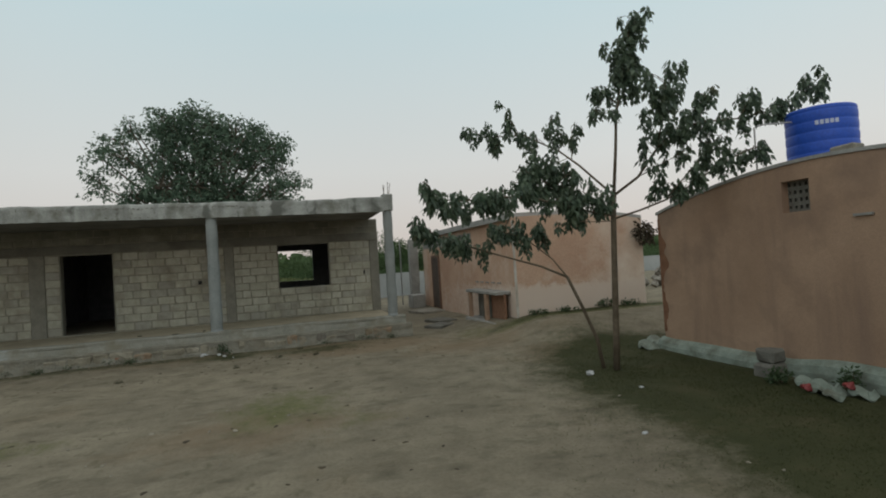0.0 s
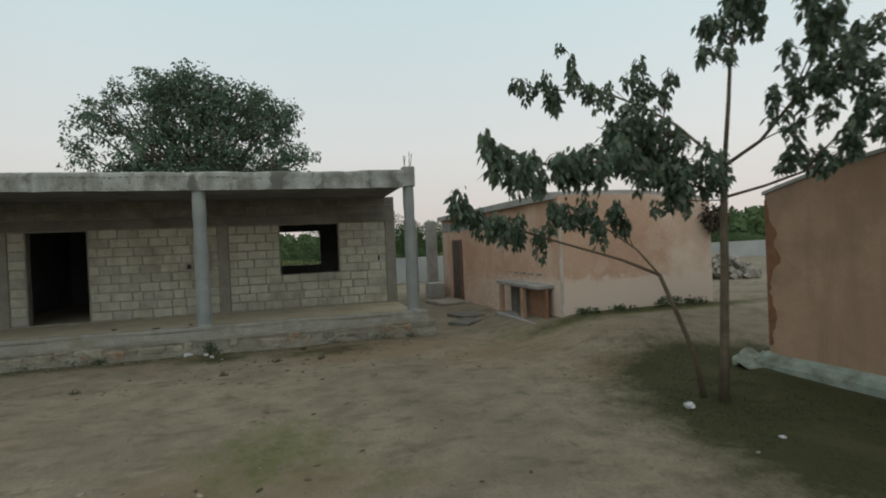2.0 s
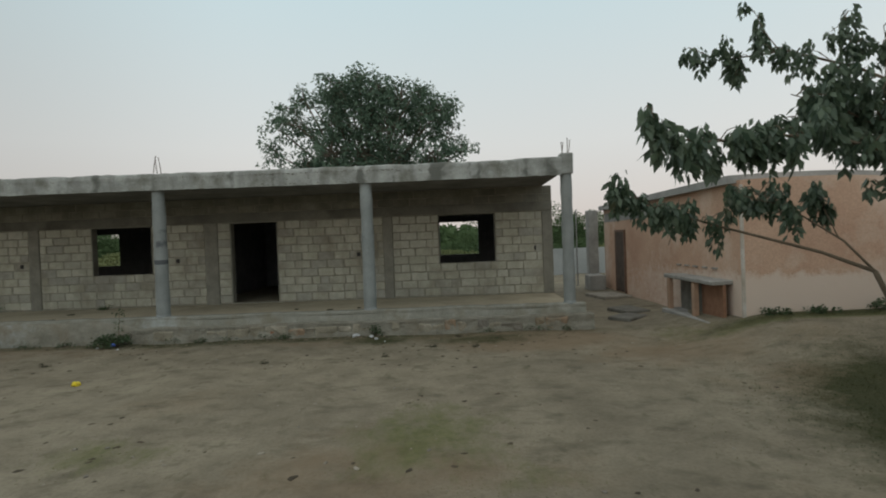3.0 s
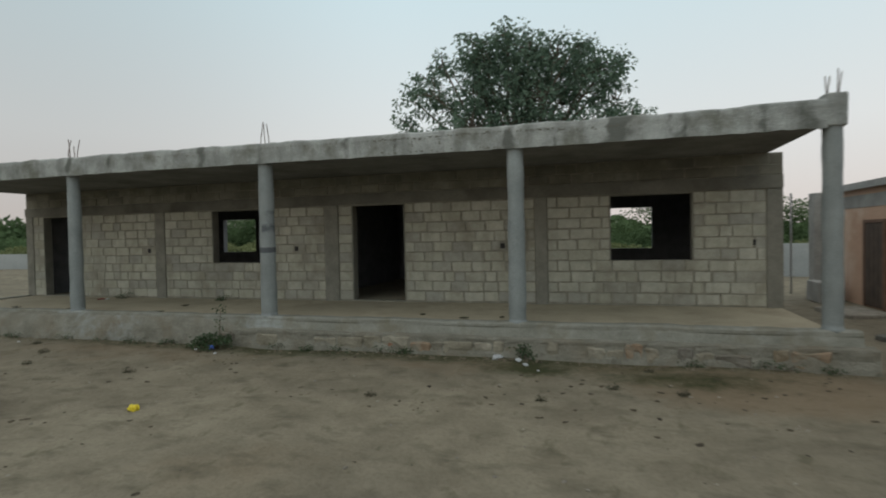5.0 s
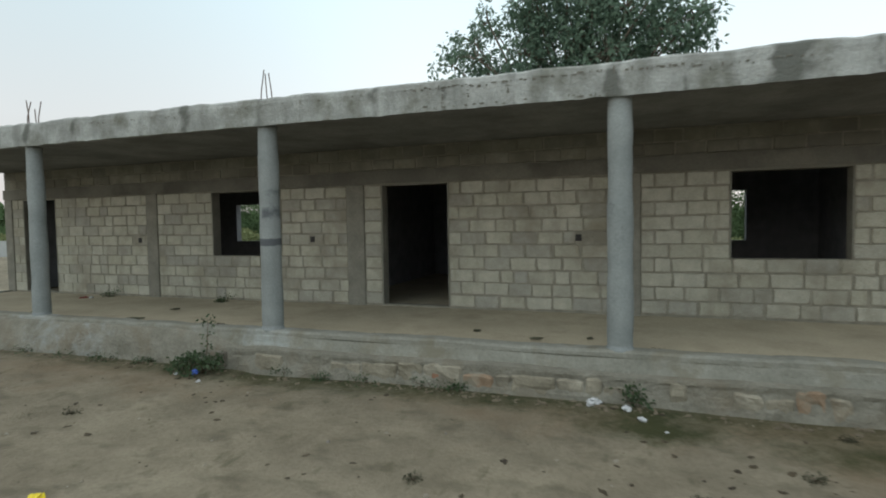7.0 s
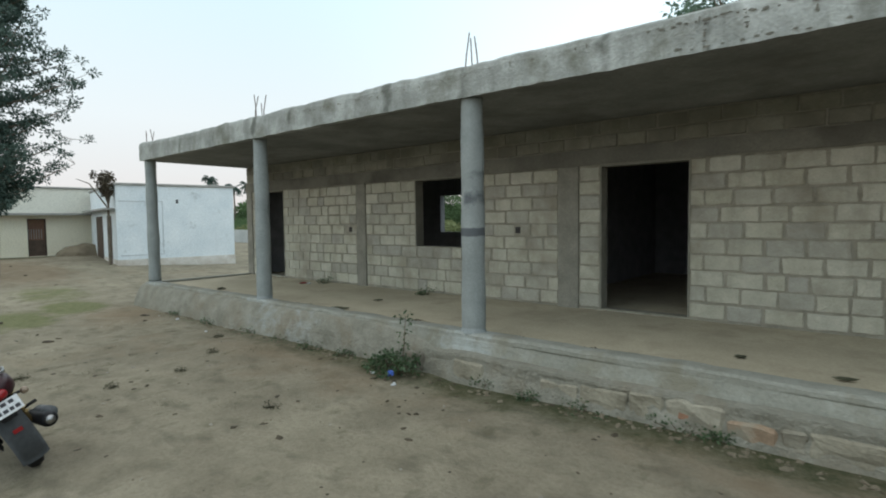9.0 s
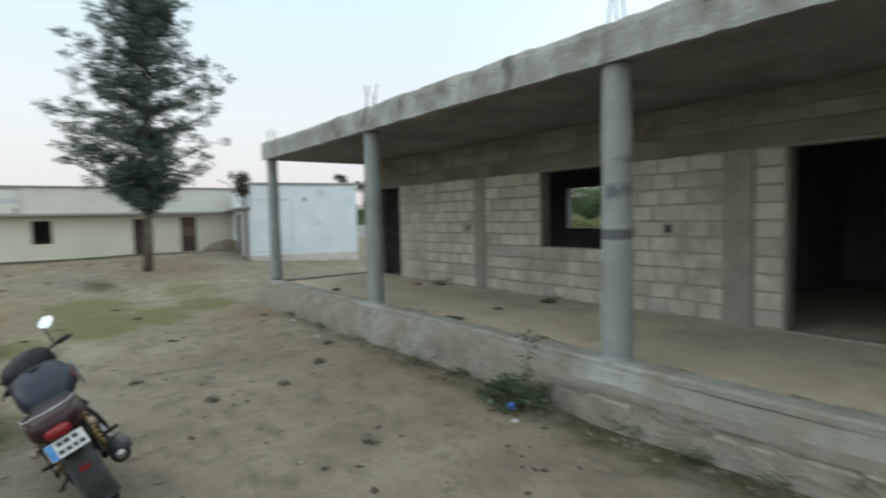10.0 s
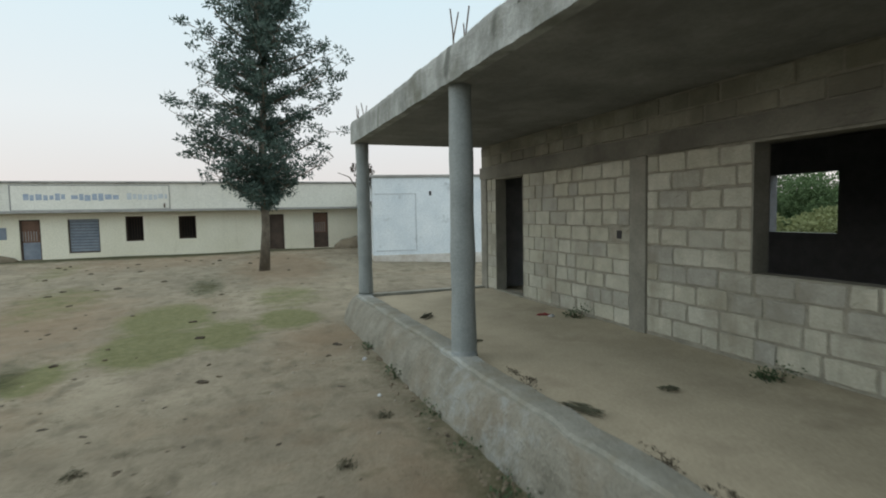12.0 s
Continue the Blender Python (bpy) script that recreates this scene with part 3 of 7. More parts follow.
for a, b in PILASTERS:
    part("pilaster", boxes(((a, WALL - 0.012, FLOOR - 0.05), (b, WALL + 0.1, TOP + 0.01)), bevel=0.008), M_PILASTER, house, "smooth grey concrete pilaster in the block wall")
lint = bmesh.new()
xs = np.linspace(LEFT, RIGHT, 60)
for a, b in zip(xs, xs[1:]):
    box(lint, (a, WALL - 0.022, TOP + 0.012), (b, WALL + 0.03, TOP + 0.235))
bmesh.ops.remove_doubles(lint, verts=lint.verts, dist=0.0005)
wobble(lint, 0.022, 1.7, (0, 0.8, 1.0))
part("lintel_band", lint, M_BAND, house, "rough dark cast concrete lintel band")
for a, b in DOORS + WINDOWS:
    z0 = FLOOR if (a, b) in DOORS else SILL
    j = boxes(((a - 0.006, WALL + 0.004, z0), (a + 0.014, WALL + 0.21, TOP)), ((b - 0.014, WALL + 0.004, z0), (b + 0.006, WALL + 0.21, TOP)), ((a + 0.014, WALL + 0.004, TOP - 0.016), (b - 0.014, WALL + 0.21, TOP + 0.01)))
    part("jamb", j, M_PILASTER, house, "bare cement reveal of an opening without a frame")

# roof slab with a ragged cast edge
roof = bmesh.new()
X0, X1, Y0, Y1 = LEFT - 0.02, 2.76, 13.78, 22.35
xs = np.arange(X0, X1, 0.06)
xs = np.append(xs, X1)
prev = None
for x in xs:
    r = float(np.interp(x, [-14.6, -12.5, -8.0, -4.0, 1.5, 2.8], [0.06, 0.03, 0.03, -0.005, -0.015, 0.02])) + 0.02 * noise.noise(Vector((x * 1.7, 0, 0))) + 0.014 * noise.noise(Vector((x * 6.0, 4, 0)))
    q = 0.012 * noise.noise(Vector((x * 2.4, 9, 0))) + 0.01 * noise.noise(Vector((x * 7, 2, 1)))
    q -= 0.04 * min(1.0, max(0.0, (x + 8) / 7))
    s = 0.012 * noise.noise(Vector((x * 1.1, 1, 7)))
    low, high = SOFFIT + q, ROOF - 0.03 + r
    ring = [(x, Y0 + s * (1 - 0.5 * f) - 0.004 + 0.006 * noise.noise(Vector((x * 5, f * 3, 11))) + (0.012 if f == 1 else 0), low + (high - low) * f) for f in (0, 0.17, 0.34, 0.5, 0.66, 0.83, 1)]
    ring = [roof.verts.new(p) for p in ring + [(x, Y0 + 0.05, ROOF + r), (x, Y1, ROOF - 0.12), (x, Y1, SOFFIT), (x, Y0 + 0.12, SOFFIT + 0.004)]]
    if prev:
        for k in range(11):
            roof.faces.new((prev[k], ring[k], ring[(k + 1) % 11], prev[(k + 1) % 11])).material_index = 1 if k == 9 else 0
    else:
        roof.faces.new(ring)
    prev = ring
roof.faces.new(prev[::-1])
bmesh.ops.recalc_face_normals(roof, faces=roof.faces)
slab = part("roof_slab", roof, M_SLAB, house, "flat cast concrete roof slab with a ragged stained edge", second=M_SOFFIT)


def carry(ob, name, amount):
    """Store a stain's amount in the mesh, point by point."""
    at = WORLD[ob.name].translation if ob.name in WORLD else Vector()
    ob.data.attributes.new(name, "FLOAT", "POINT").data.foreach_set("value", np.array([amount(v.co + at) for v in ob.data.vertices], np.float32))


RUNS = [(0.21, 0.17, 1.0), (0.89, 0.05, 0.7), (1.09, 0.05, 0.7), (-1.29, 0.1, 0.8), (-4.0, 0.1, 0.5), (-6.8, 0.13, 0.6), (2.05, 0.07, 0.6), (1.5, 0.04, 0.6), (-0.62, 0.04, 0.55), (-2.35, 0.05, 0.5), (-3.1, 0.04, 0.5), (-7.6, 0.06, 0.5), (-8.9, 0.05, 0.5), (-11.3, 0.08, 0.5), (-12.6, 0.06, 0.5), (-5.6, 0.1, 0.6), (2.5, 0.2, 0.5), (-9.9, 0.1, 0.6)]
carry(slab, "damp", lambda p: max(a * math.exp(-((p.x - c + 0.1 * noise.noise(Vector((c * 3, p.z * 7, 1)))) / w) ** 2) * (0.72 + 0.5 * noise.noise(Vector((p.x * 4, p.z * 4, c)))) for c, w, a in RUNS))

def verandah_sand():
    """Sand that lies a little below the kerb, uneven."""
    bm = bmesh.new()
    xs_, ys_ = np.arange(LEFT + 0.1, 3.06, 0.2), np.linspace(13.95, WALL + 0.03, 14)
    grid = [[bm.verts.new((x, y, FLOOR - 0.05 + 0.022 * (y - 13.95) / 2.3 + 0.012 * noise.noise(Vector((x * 0.9, y * 0.9, 2))) + 0.006 * noise.noise(Vector((x * 3, y * 3, 5))))) for y in ys_] for x in xs_]
    for a, b in zip(grid, grid[1:]):
        for k in range(len(ys_) - 1):
            bm.faces.new((a[k], b[k], b[k + 1], a[k + 1]))
    side_ = [e for e in bm.edges if e.is_boundary]
    low = bmesh.ops.extrude_edge_only(bm, edges=side_)["geom"]
    for v in low:
        if isinstance(v, bmesh.types.BMVert):
            v.co.z = 0.05
    bmesh.ops.holes_fill(bm, edges=[e for e in bm.edges if e.is_boundary], sides=0)
    bmesh.ops.recalc_face_normals(bm, faces=bm.faces)
    return bm


def chips(pts, count, size, seed):
    """A broken row of raised dark plates, for the shade in pits where the slab's edge has spalled, along (x, z) points.
    """
    rng_ = random.Random(seed)
    bm = bmesh.new()
    for k in range(count):
        f = (k + rng_.random()) / count * (len(pts) - 1)
        i = min(int(f), len(pts) - 2)
        f -= i
        x, z = pts[i][0] + (pts[i + 1][0] - pts[i][0]) * f, pts[i][1] + (pts[i + 1][1] - pts[i][1]) * f + rng_.uniform(-0.015, 0.015)
        s = 0.012 * noise.noise(Vector((x * 1.1, 1, 7)))
        y = Y0 + min(s, s * 0.5) - 0.012
        w, h = size * rng_.uniform(0.3, 1.3), size * rng_.uniform(0.12, 0.45)
        if rng_.random() < 0.25:
            w, h = h * 0.8, w
        ring = [bm.verts.new((x + w * math.cos(a) * rng_.uniform(0.5, 1.1), y, z + h * math.sin(a) * rng_.uniform(0.5, 1.1))) for a in np.linspace(0, 2 * math.pi, 8, endpoint=False)]
        back = [bm.verts.new(v.co + Vector((0, 0.03, 0))) for v in ring]
        bm.faces.new(ring)
        for q in range(8):
            bm.faces.new((ring[q], ring[(q + 1) % 8], back[(q + 1) % 8], back[q]))
    bmesh.ops.recalc_face_normals(bm, faces=bm.faces)
    tagged(part("spalled_edge", bm, M_BAND, slab), kind="stuff")


chips([(-3.6, 3.37), (-3.1, 3.38), (-2.7, 3.36), (-2.1, 3.37)], 26, 0.032, 1)
chips([(-2.2, 3.36), (-1.7, 3.38), (-1.3, 3.38)], 12, 0.036, 2)
chips([(-1.2, 3.36), (-0.8, 3.37), (-0.5, 3.33)], 14, 0.036, 3)
chips([(-0.45, 3.31), (0.0, 3.32), (0.4, 3.33)], 12, 0.03, 4)
chips([(-3.4, 3.17), (-3.0, 3.16), (-2.2, 3.15)], 12, 0.03, 5)
chips([(-1.8, 3.15), (-1.36, 3.14)], 8, 0.034, 6)
chips([(-3.13, 3.36), (-3.15, 3.2)], 6, 0.026, 7)
chips([(-2.4, 3.36), (-2.39, 3.22)], 6, 0.026, 8)
chips([(-2.85, 3.37), (-2.84, 3.24)], 5, 0.024, 9)
chips([(-8.6, 3.4), (-7.0, 3.36), (-4.0, 3.38)], 26, 0.022, 10)

# verandah floor and kerb
part("verandah_floor", verandah_sand(), M_FLOORSAND, house, "sand-covered raised verandah floor")
def rough(k, f):
    """Two scales of noise along the kerb, at the present x."""
    return noise.noise(Vector((x * f, k, 3.0))) + 0.5 * noise.noise(Vector((x * f * 3.1, k, 7.0)))


kerb = bmesh.new()
prev = None
for x in np.append(np.arange(-14.6, 3.16, 0.06), 3.16):
    lip = float(smooth_step(-7.0, -5.4, x)) * max(0.0, min(1.0, 0.45 + 1.6 * noise.noise(Vector((x * 0.8, 31, 0)))))  # the cement lip fades out into one rough slope
    top = FLOOR + 0.012 + 0.014 * rough(8, 0.7) + 0.012 * rough(9, 3.2)
    out = 13.80 + 0.02 * rough(3, 0.6) + 0.018 * rough(2, 2.6)
    ring = [kerb.verts.new(p) for p in (
        (x, out - 0.06 + 0.015 * rough(1, 1.5), -0.05), (x, out - 0.05 + 0.012 * rough(4, 2.0), 0.3), (x, out - 0.03 + 0.012 * rough(5, 2.4), 0.36),
        (x, out - 0.012 + 0.008 * rough(6, 3.0) + 0.012 * lip, 0.432), (x, out - 0.012 * lip - 0.004, 0.446), (x, out - 0.014 * lip, top - 0.024), (x, out + 0.022, top - 0.004),
        (x, out + 0.09, top), (x, 14.02 + 0.03 * rough(7, 0.8), top - 0.004), (x, 14.05, 0.0))]
    if prev:
        for k in range(10):
            kerb.faces.new((prev[k], ring[k], ring[(k + 1) % 10], prev[(k + 1) % 10]))
    else:
        kerb.faces.new(ring)
    prev = ring
kerb.faces.new(prev[::-1])
bmesh.ops.recalc_face_normals(kerb, faces=kerb.faces)
edge = part("verandah_kerb", kerb, M_KERB, house, "rough cement kerb with a chipped lip along the verandah edge")
carry(edge, "splash", lambda p: max(math.exp(-((p.x - c) / 0.55) ** 2) * 0.38 for c in (-10.0, -5.6, -14.2)))
foot = bmesh.new()
prev = None
for x in np.arange(-14.66, 3.3, 0.06):
    step = float(smooth_step(-7.2, -5.6, x))  # left of this the footing is smeared into one slope
    top_z = 0.3 + 0.02 * rough(1, 0.6)
    broke = max(0.0, noise.noise(Vector((x * 0.9, 14, 3.0))) - 0.15) * 0.16  # where the ledge has broken away
    out = 13.645 + 0.02 * rough(3, 0.9) + broke
    ledge = [(out - 0.05, -0.08), (out - 0.022, 0.06), (out + 0.004, 0.15), (out + 0.012, 0.225 - broke), (out + 0.006, top_z - 0.035 - broke), (out + 0.012, top_z - 0.008 - broke), (out + 0.045, top_z - 0.4 * broke), (13.83, top_z + 0.02)]
    slope = [(13.64, -0.08), (13.655, 0.06), (13.675, 0.17), (13.69, 0.25), (13.71, 0.32), (13.735, 0.38), (13.765, 0.44), (13.83, 0.475)]
    slope = [(y - 0.09 * float(smooth_step(-7.8, -9.8, x)) * (1 - k / 7), z) for k, (y, z) in enumerate(slope)]
    amp = [0.025, 0.02, 0.018, 0.016, 0.01, 0.01, 0.01, 0.0]
    ring = [foot.verts.new((x, step * a[0] + (1 - step) * b[0] + amp[k] * (rough(4 + k, 1.7 + 0.25 * k) + 0.9 * rough(40 + k, 5.2)), step * a[1] + (1 - step) * (b[1] + 0.6 * amp[k] * rough(20 + k, 1.5)))) for k, (a, b) in enumerate(zip(ledge, slope))] + [foot.verts.new((x, 13.83, -0.06))]
    if prev:
        for k in range(9):
            foot.faces.new((prev[k], ring[k], ring[(k + 1) % 9], prev[(k + 1) % 9]))
    else:
        foot.faces.new(ring)
    prev = ring
foot.faces.new(prev[::-1])
bmesh.ops.recalc_face_normals(foot, faces=foot.faces)
footing = part("footing", foot, M_FOOT, house, "lumpy mud-stained cement footing below the kerb")
carry(footing, "splash", lambda p: max(math.exp(-((p.x - c) / 0.7) ** 2) * 0.26 for c in (-9.6, -8.6)))
rf_ = random.Random(4)
part("brick", wobble(boxes(((-3.28, 13.64, 0.1), (-3.12, 13.75, 0.23)), bevel=0.016), 0.014, 6), M_BRICK, edge, "orange brick showing in the footing")
x = -6.4
while x < 3.0:
    # cement-smeared stones and broken bricks, hardly proud of the footing
    w = rf_.uniform(0.16, 0.5)
    if rf_.random() < 0.8:
        hi = rf_.uniform(0.18, 0.27)
        st = boxes(((x, 13.618 + rf_.uniform(0, 0.022), rf_.uniform(0.0, 0.05)), (x + w - 0.02, 13.76, hi)), bevel=0.018)
        bmesh.ops.subdivide_edges(st, edges=[e for e in st.edges if e.calc_length() > 0.12], cuts=3, use_grid_fill=True)
        part("stone", wobble(wobble(st, 0.026, 5), 0.02, 13), M_REDFOOT if rf_.random() < 0.1 else M_FOOTSTONE, edge)
    x += w
side = bmesh.new()
prev = None
for y in np.append(np.arange(14.04, WALL + 0.1, 0.15), WALL + 0.1):
    b = 0.012 * noise.noise(Vector((y * 2, 5, 0)))
    ring = [side.verts.new(p) for p in ((-14.6 + b, y, 0.0), (-14.6 + b, y, FLOOR + b), (-14.42 - b, y, FLOOR + b), (-14.42, y, 0.0))]
    if prev:
        for k in range(4):
            side.faces.new((prev[k], ring[k], ring[(k + 1) % 4], prev[(k + 1) % 4]))
    prev = ring
bmesh.ops.recalc_face_normals(side, faces=side.faces)
part("end_kerb", side, M_KERB, house)

# round columns
for i, (cx, r) in enumerate(COLUMNS):
    top = SOFFIT + 0.01 if i else ROOF + 0.07
    c = bmesh.new()
    hs = np.linspace(FLOOR - 0.02, top, 64)
    lathe(c, [(r * 1.09, hs[0]), (r * 1.03, hs[0] + 0.05)] + [(r * (1.0 - 0.035 * (h - 0.5)) + 0.004 * math.sin(7 * h + i), h) for h in hs[1:]], (cx, COLUMN_Y, 0), 28)
    close_ends(c)
    wobble(c, 0.006, 4.0, (1, 1, 0))
    col = part("column", c, M_COLUMN, house, "round grey cast concrete verandah column", smooth=True)
    if i == 0:
        cap = boxes(((cx - 0.13, COLUMN_Y - 0.14, SOFFIT - 0.02), (cx + 0.13, COLUMN_Y + 0.13, ROOF + 0.08)), bevel=0.02)
        part("column_head", wobble(cap, 0.012, 5), M_SLAB, house)
    if i == 2:
        # a dark ring and a smeared patch on one side
        carry(col, "smear", lambda p: max(0.8 * math.exp(-((p.z - 1.65) / 0.045) ** 4), (p.x > cx - 0.05) * 0.42 * math.exp(-((p.z - 2.03) / 0.12) ** 2), (p.x > cx) * 0.35 * math.exp(-((p.z - 2.3) / 0.08) ** 2)))
    if i == 1:
        # the lower pour is a shade darker
        carry(col, "smear", lambda p: 0.14 * (p.z < 2.33))
    for k in range({0: 4, 1: 0, 2: 3, 3: 4, 4: 4}[i]):
        a = 2 * math.pi * k / 4 + 0.4
        bx, by, bz = cx + 0.08 * math.cos(a), COLUMN_Y + 0.08 * math.sin(a), ROOF - 0.1
        lean = random.uniform(-0.06, 0.06) if i in (0, 4) else random.uniform(-0.14, 0.14)
        hgt = random.uniform(0.37, 0.5)
        rod = tube(bmesh.new(), [(bx, by, bz), (bx + lean * 0.3, by, bz + hgt * 0.5), (bx + lean, by + random.uniform(-0.05, 0.05), bz + hgt)], 0.0075, 6)
        part("reinforcing_rod", rod, M_RUST, house, "rusty steel rod rising from the roof edge")

# ---- pink outbuildings with barrel roofs ----
def arch_mesh(profile, start, end, along, base):
    """A solid under a curved top. profile: (across, height) pairs; along 'x' or 'y' is the way the vault runs."""
    bm = bmesh.new()
    rows = []
    for s in (start, end):
        put = (lambda a, z: (s, a, z)) if along == "x" else (lambda a, z: (a, s, z))
        rows.append([bm.verts.new(put(profile[0][0], base))] + [bm.verts.new(put(a, z)) for a, z in profile] + [bm.verts.new(put(profile[-1][0], base))])
    n = len(rows[0])
    for k in range(n):
        bm.faces.new((rows[0][k], rows[0][(k + 1) % n], rows[1][(k + 1) % n], rows[1][k]))
    bm.faces.new(rows[0])
    bm.faces.new(rows[1][::-1])
    bmesh.ops.recalc_face_normals(bm, faces=bm.faces)
    return bm


def arch_roof(profile, start, end, along, thick):
    bm = bmesh.new()
    rows = []
    for s in (start, end):
        put = (lambda a, z: (s, a, z)) if along == "x" else (lambda a, z: (a, s, z))
        rows.append([bm.verts.new(put(a, z + 0.004)) for a, z in profile] + [bm.verts.new(put(a, z + thick)) for a, z in profile[::-1]])
    n = len(rows[0])
    for k in range(n):
        bm.faces.new((rows[0][k], rows[0][(k + 1) % n], rows[1][(k + 1) % n], rows[1][k]))
    bm.faces.new(rows[0])
    bm.faces.new(rows[1][::-1])
    bmesh.ops.recalc_face_normals(bm, faces=bm.faces)
    return bm


# the farther one, with a brown door and a wash platform beside it
PX0, PX1, PY0, PY1 = 5.58, 9.2, 12.4, 21.2
def p_top(x):
    u = (x - 6.9) / 2.4
    return 2.76 - 0.2 * u * u * (1 if x > 6.9 else 0.35)
pink_house = thing("pink_outbuilding", (7.3, 16.8, 0), "small pink plastered outbuilding with a low curved grey roof", "building")
prof = [(x, p_top(x)) for x in np.linspace(PX0, PX1, 15)]
shell = arch_mesh(prof, PY0, PY1, "y", -0.1)
for axis, cuts in ((Vector((0, 0, 1)), np.arange(0.1, 1.9, 0.14)), (Vector((1, 0, 0)), np.arange(PX0 + 0.2, PX1, 0.2))):
    for c in cuts:
        bmesh.ops.bisect_plane(shell, geom=shell.verts[:] + shell.edges[:] + shell.faces[:], plane_co=axis * float(c), plane_no=axis)
pink_wall = part("wall", shell, M_PINK, pink_house, "patchy pink limewashed plaster wall, washed pale near the ground")
carry(pink_wall, "pale", lambda p: 0.62 * (p.y < PY0 + 0.01) * float(smooth_step(1.3, 0.85, p.z + 0.3 * noise.noise(Vector((p.x * 1.1, 3, 0))) + 0.12 * noise.noise(Vector((p.x * 4, p.z * 3, 8))))))
prof = [(x, p_top(x) - 0.05) for x in np.linspace(PX0 - 0.14, PX1 + 0.1, 15)]
part("roof", arch_roof(prof, PY0 + 0.12, PY1 + 0.1, "y", 0.15), M_ROOFGREY, pink_house, "low curved grey cement roof with a thick edge")
part("upper_band", boxes(((PX0 - 0.012, 15.4, 2.28), (PX0 + 0.02, 21.1, 2.56))), M_CEMENT, pink_house, "pale grey unpainted strip under the eaves")
part("corner_strip", boxes(((PX0 - 0.008, PY0 - 0.008, 0.0), (PX0 + 0.05, PY0 + 0.04, 2.66)), bevel=0.01), M_STAINED, pink_house, "worn pale plaster at the wall corner")
d = part("door", boxes(((PX0 - 0.03, 18.98, 0.12), (PX0 + 0.02, 19.78, 1.93)), bevel=0.01), M_DARKWOOD, pink_house, "dark brown plank door")
part("door_frame", boxes(((PX0 - 0.05, 18.9, 0.1), (PX0 + 0.01, 18.98, 2.0)), ((PX0 - 0.05, 19.78, 0.1), (PX0 + 0.01, 19.86, 2.0)), ((PX0 - 0.05, 18.98, 1.93), (PX0 + 0.01, 19.78, 2.0))), M_BROWNDOOR, pink_house)
for k in range(4):
    part("plank", boxes(((PX0 - 0.04, 18.99 + 0.2 * k, 0.14), (PX0 - 0.03, 19.17 + 0.2 * k, 1.91)), bevel=0.003), M_DARKWOOD, d)
for k in range(5):
    part("wall_hook", boxes(((PX0 - 0.03, 13.3 + 0.42 * k, 1.12), (PX0, 13.5 + 0.42 * k, 1.15))), M_CEMENT, pink_house)

# two-bay wash platform
plat = thing("wash_platform", (5.2, 13.7, 0.1), "low pink and grey cement wash platform with two open bays", "platform")
part("top_slab", wobble(boxes(((5.18, 12.72, 0.87), (5.575, 15.0, 0.95)), bevel=0.012), 0.015, 2), M_CEMENT, plat, "grey cement slab top")
for y in (13.5, 14.75):
    part("post", boxes(((5.2, y, gz(5.1, y) - 0.1), (5.3, y + 0.12, 0.868)), bevel=0.01), M_PINKQ, plat)
part("back_panel", boxes(((5.4, 12.75, gz(5.4, 13.5) - 0.1), (5.46, 13.6, 0.868))), M_BRICK, plat, "orange-brown stained back of a bay")
part("back_panel", boxes(((5.5, 13.6, gz(5.4, 13.5) - 0.1), (5.57, 14.85, 0.868))), M_ROCK, plat, "dark grey back of a bay")
part("base_slab", wobble(boxes(((5.1, 12.7, 0.05), (5.57, 14.95, 0.2)), bevel=0.015), 0.02, 2), M_CEMENT, plat)

# grey pillar, thin pole and stone slabs behind the platform
pil = bmesh.new()
box(pil, (5.08, 21.35, 0.0), (5.42, 21.7, 2.72), 0.02)
tagged(part("concrete_pillar", wobble(pil, 0.01), M_CEMENT), "rough grey concrete pillar beside the pink outbuilding", "pillar")
tagged(part("iron_pole", tube(bmesh.new(), [(4.95, 22.6, 0), (4.95, 22.6, 2.8)], 0.025, 8), M_STEEL), "thin pale metal pole standing behind the outbuilding", "pole")
low = bmesh.new()
box(low, (4.9, 20.5, 0.05), (5.4, 21.3, 0.55), 0.02)
tagged(part("cement_step", wobble(low, 0.015), M_CEMENT), "low grey cement block beside the outbuilding door", "step")
for x, y, a, b, r in ((5.0, 18.9, 0.42, 0.7, 8), (4.6, 15.7, 0.3, 0.45, 15), (4.3, 14.8, 0.36, 0.28, 40)):
    st = bmesh.new()
    box(st, (-a, -b, -0.06), (a, b, 0.07), 0.02)
    wobble(st, 0.03, 3)
    ob = part("stone_slab", st, M_STONE if y > 18 else M_ROCK)
    ob.matrix_basis = pose(x, y, gz(x, y), 0, 0, r)
    tagged(ob, "flat grey stone slab lying on the earth", "stone slab", "slabs before the outbuilding")

# the nearer one: gable end with a vent, blue tank on the roof
QX, QY0, QY1 = 6.75, 2.75, 8.65
def q_top(y):
    u = (y - 5.7) / 2.95
    return 2.78 - 0.41 * abs(u) ** 1.9
near_house = thing("pink_shed", (9.5, 5.7, 0), "pink plastered shed with a barrel roof and pale plinth", "building")
vent = (5.74, 6.14, 2.15, 2.56)
gable = bmesh.new()
ys = sorted(set(list(np.linspace(QY0, QY1, 25)) + [vent[0], vent[1]]))
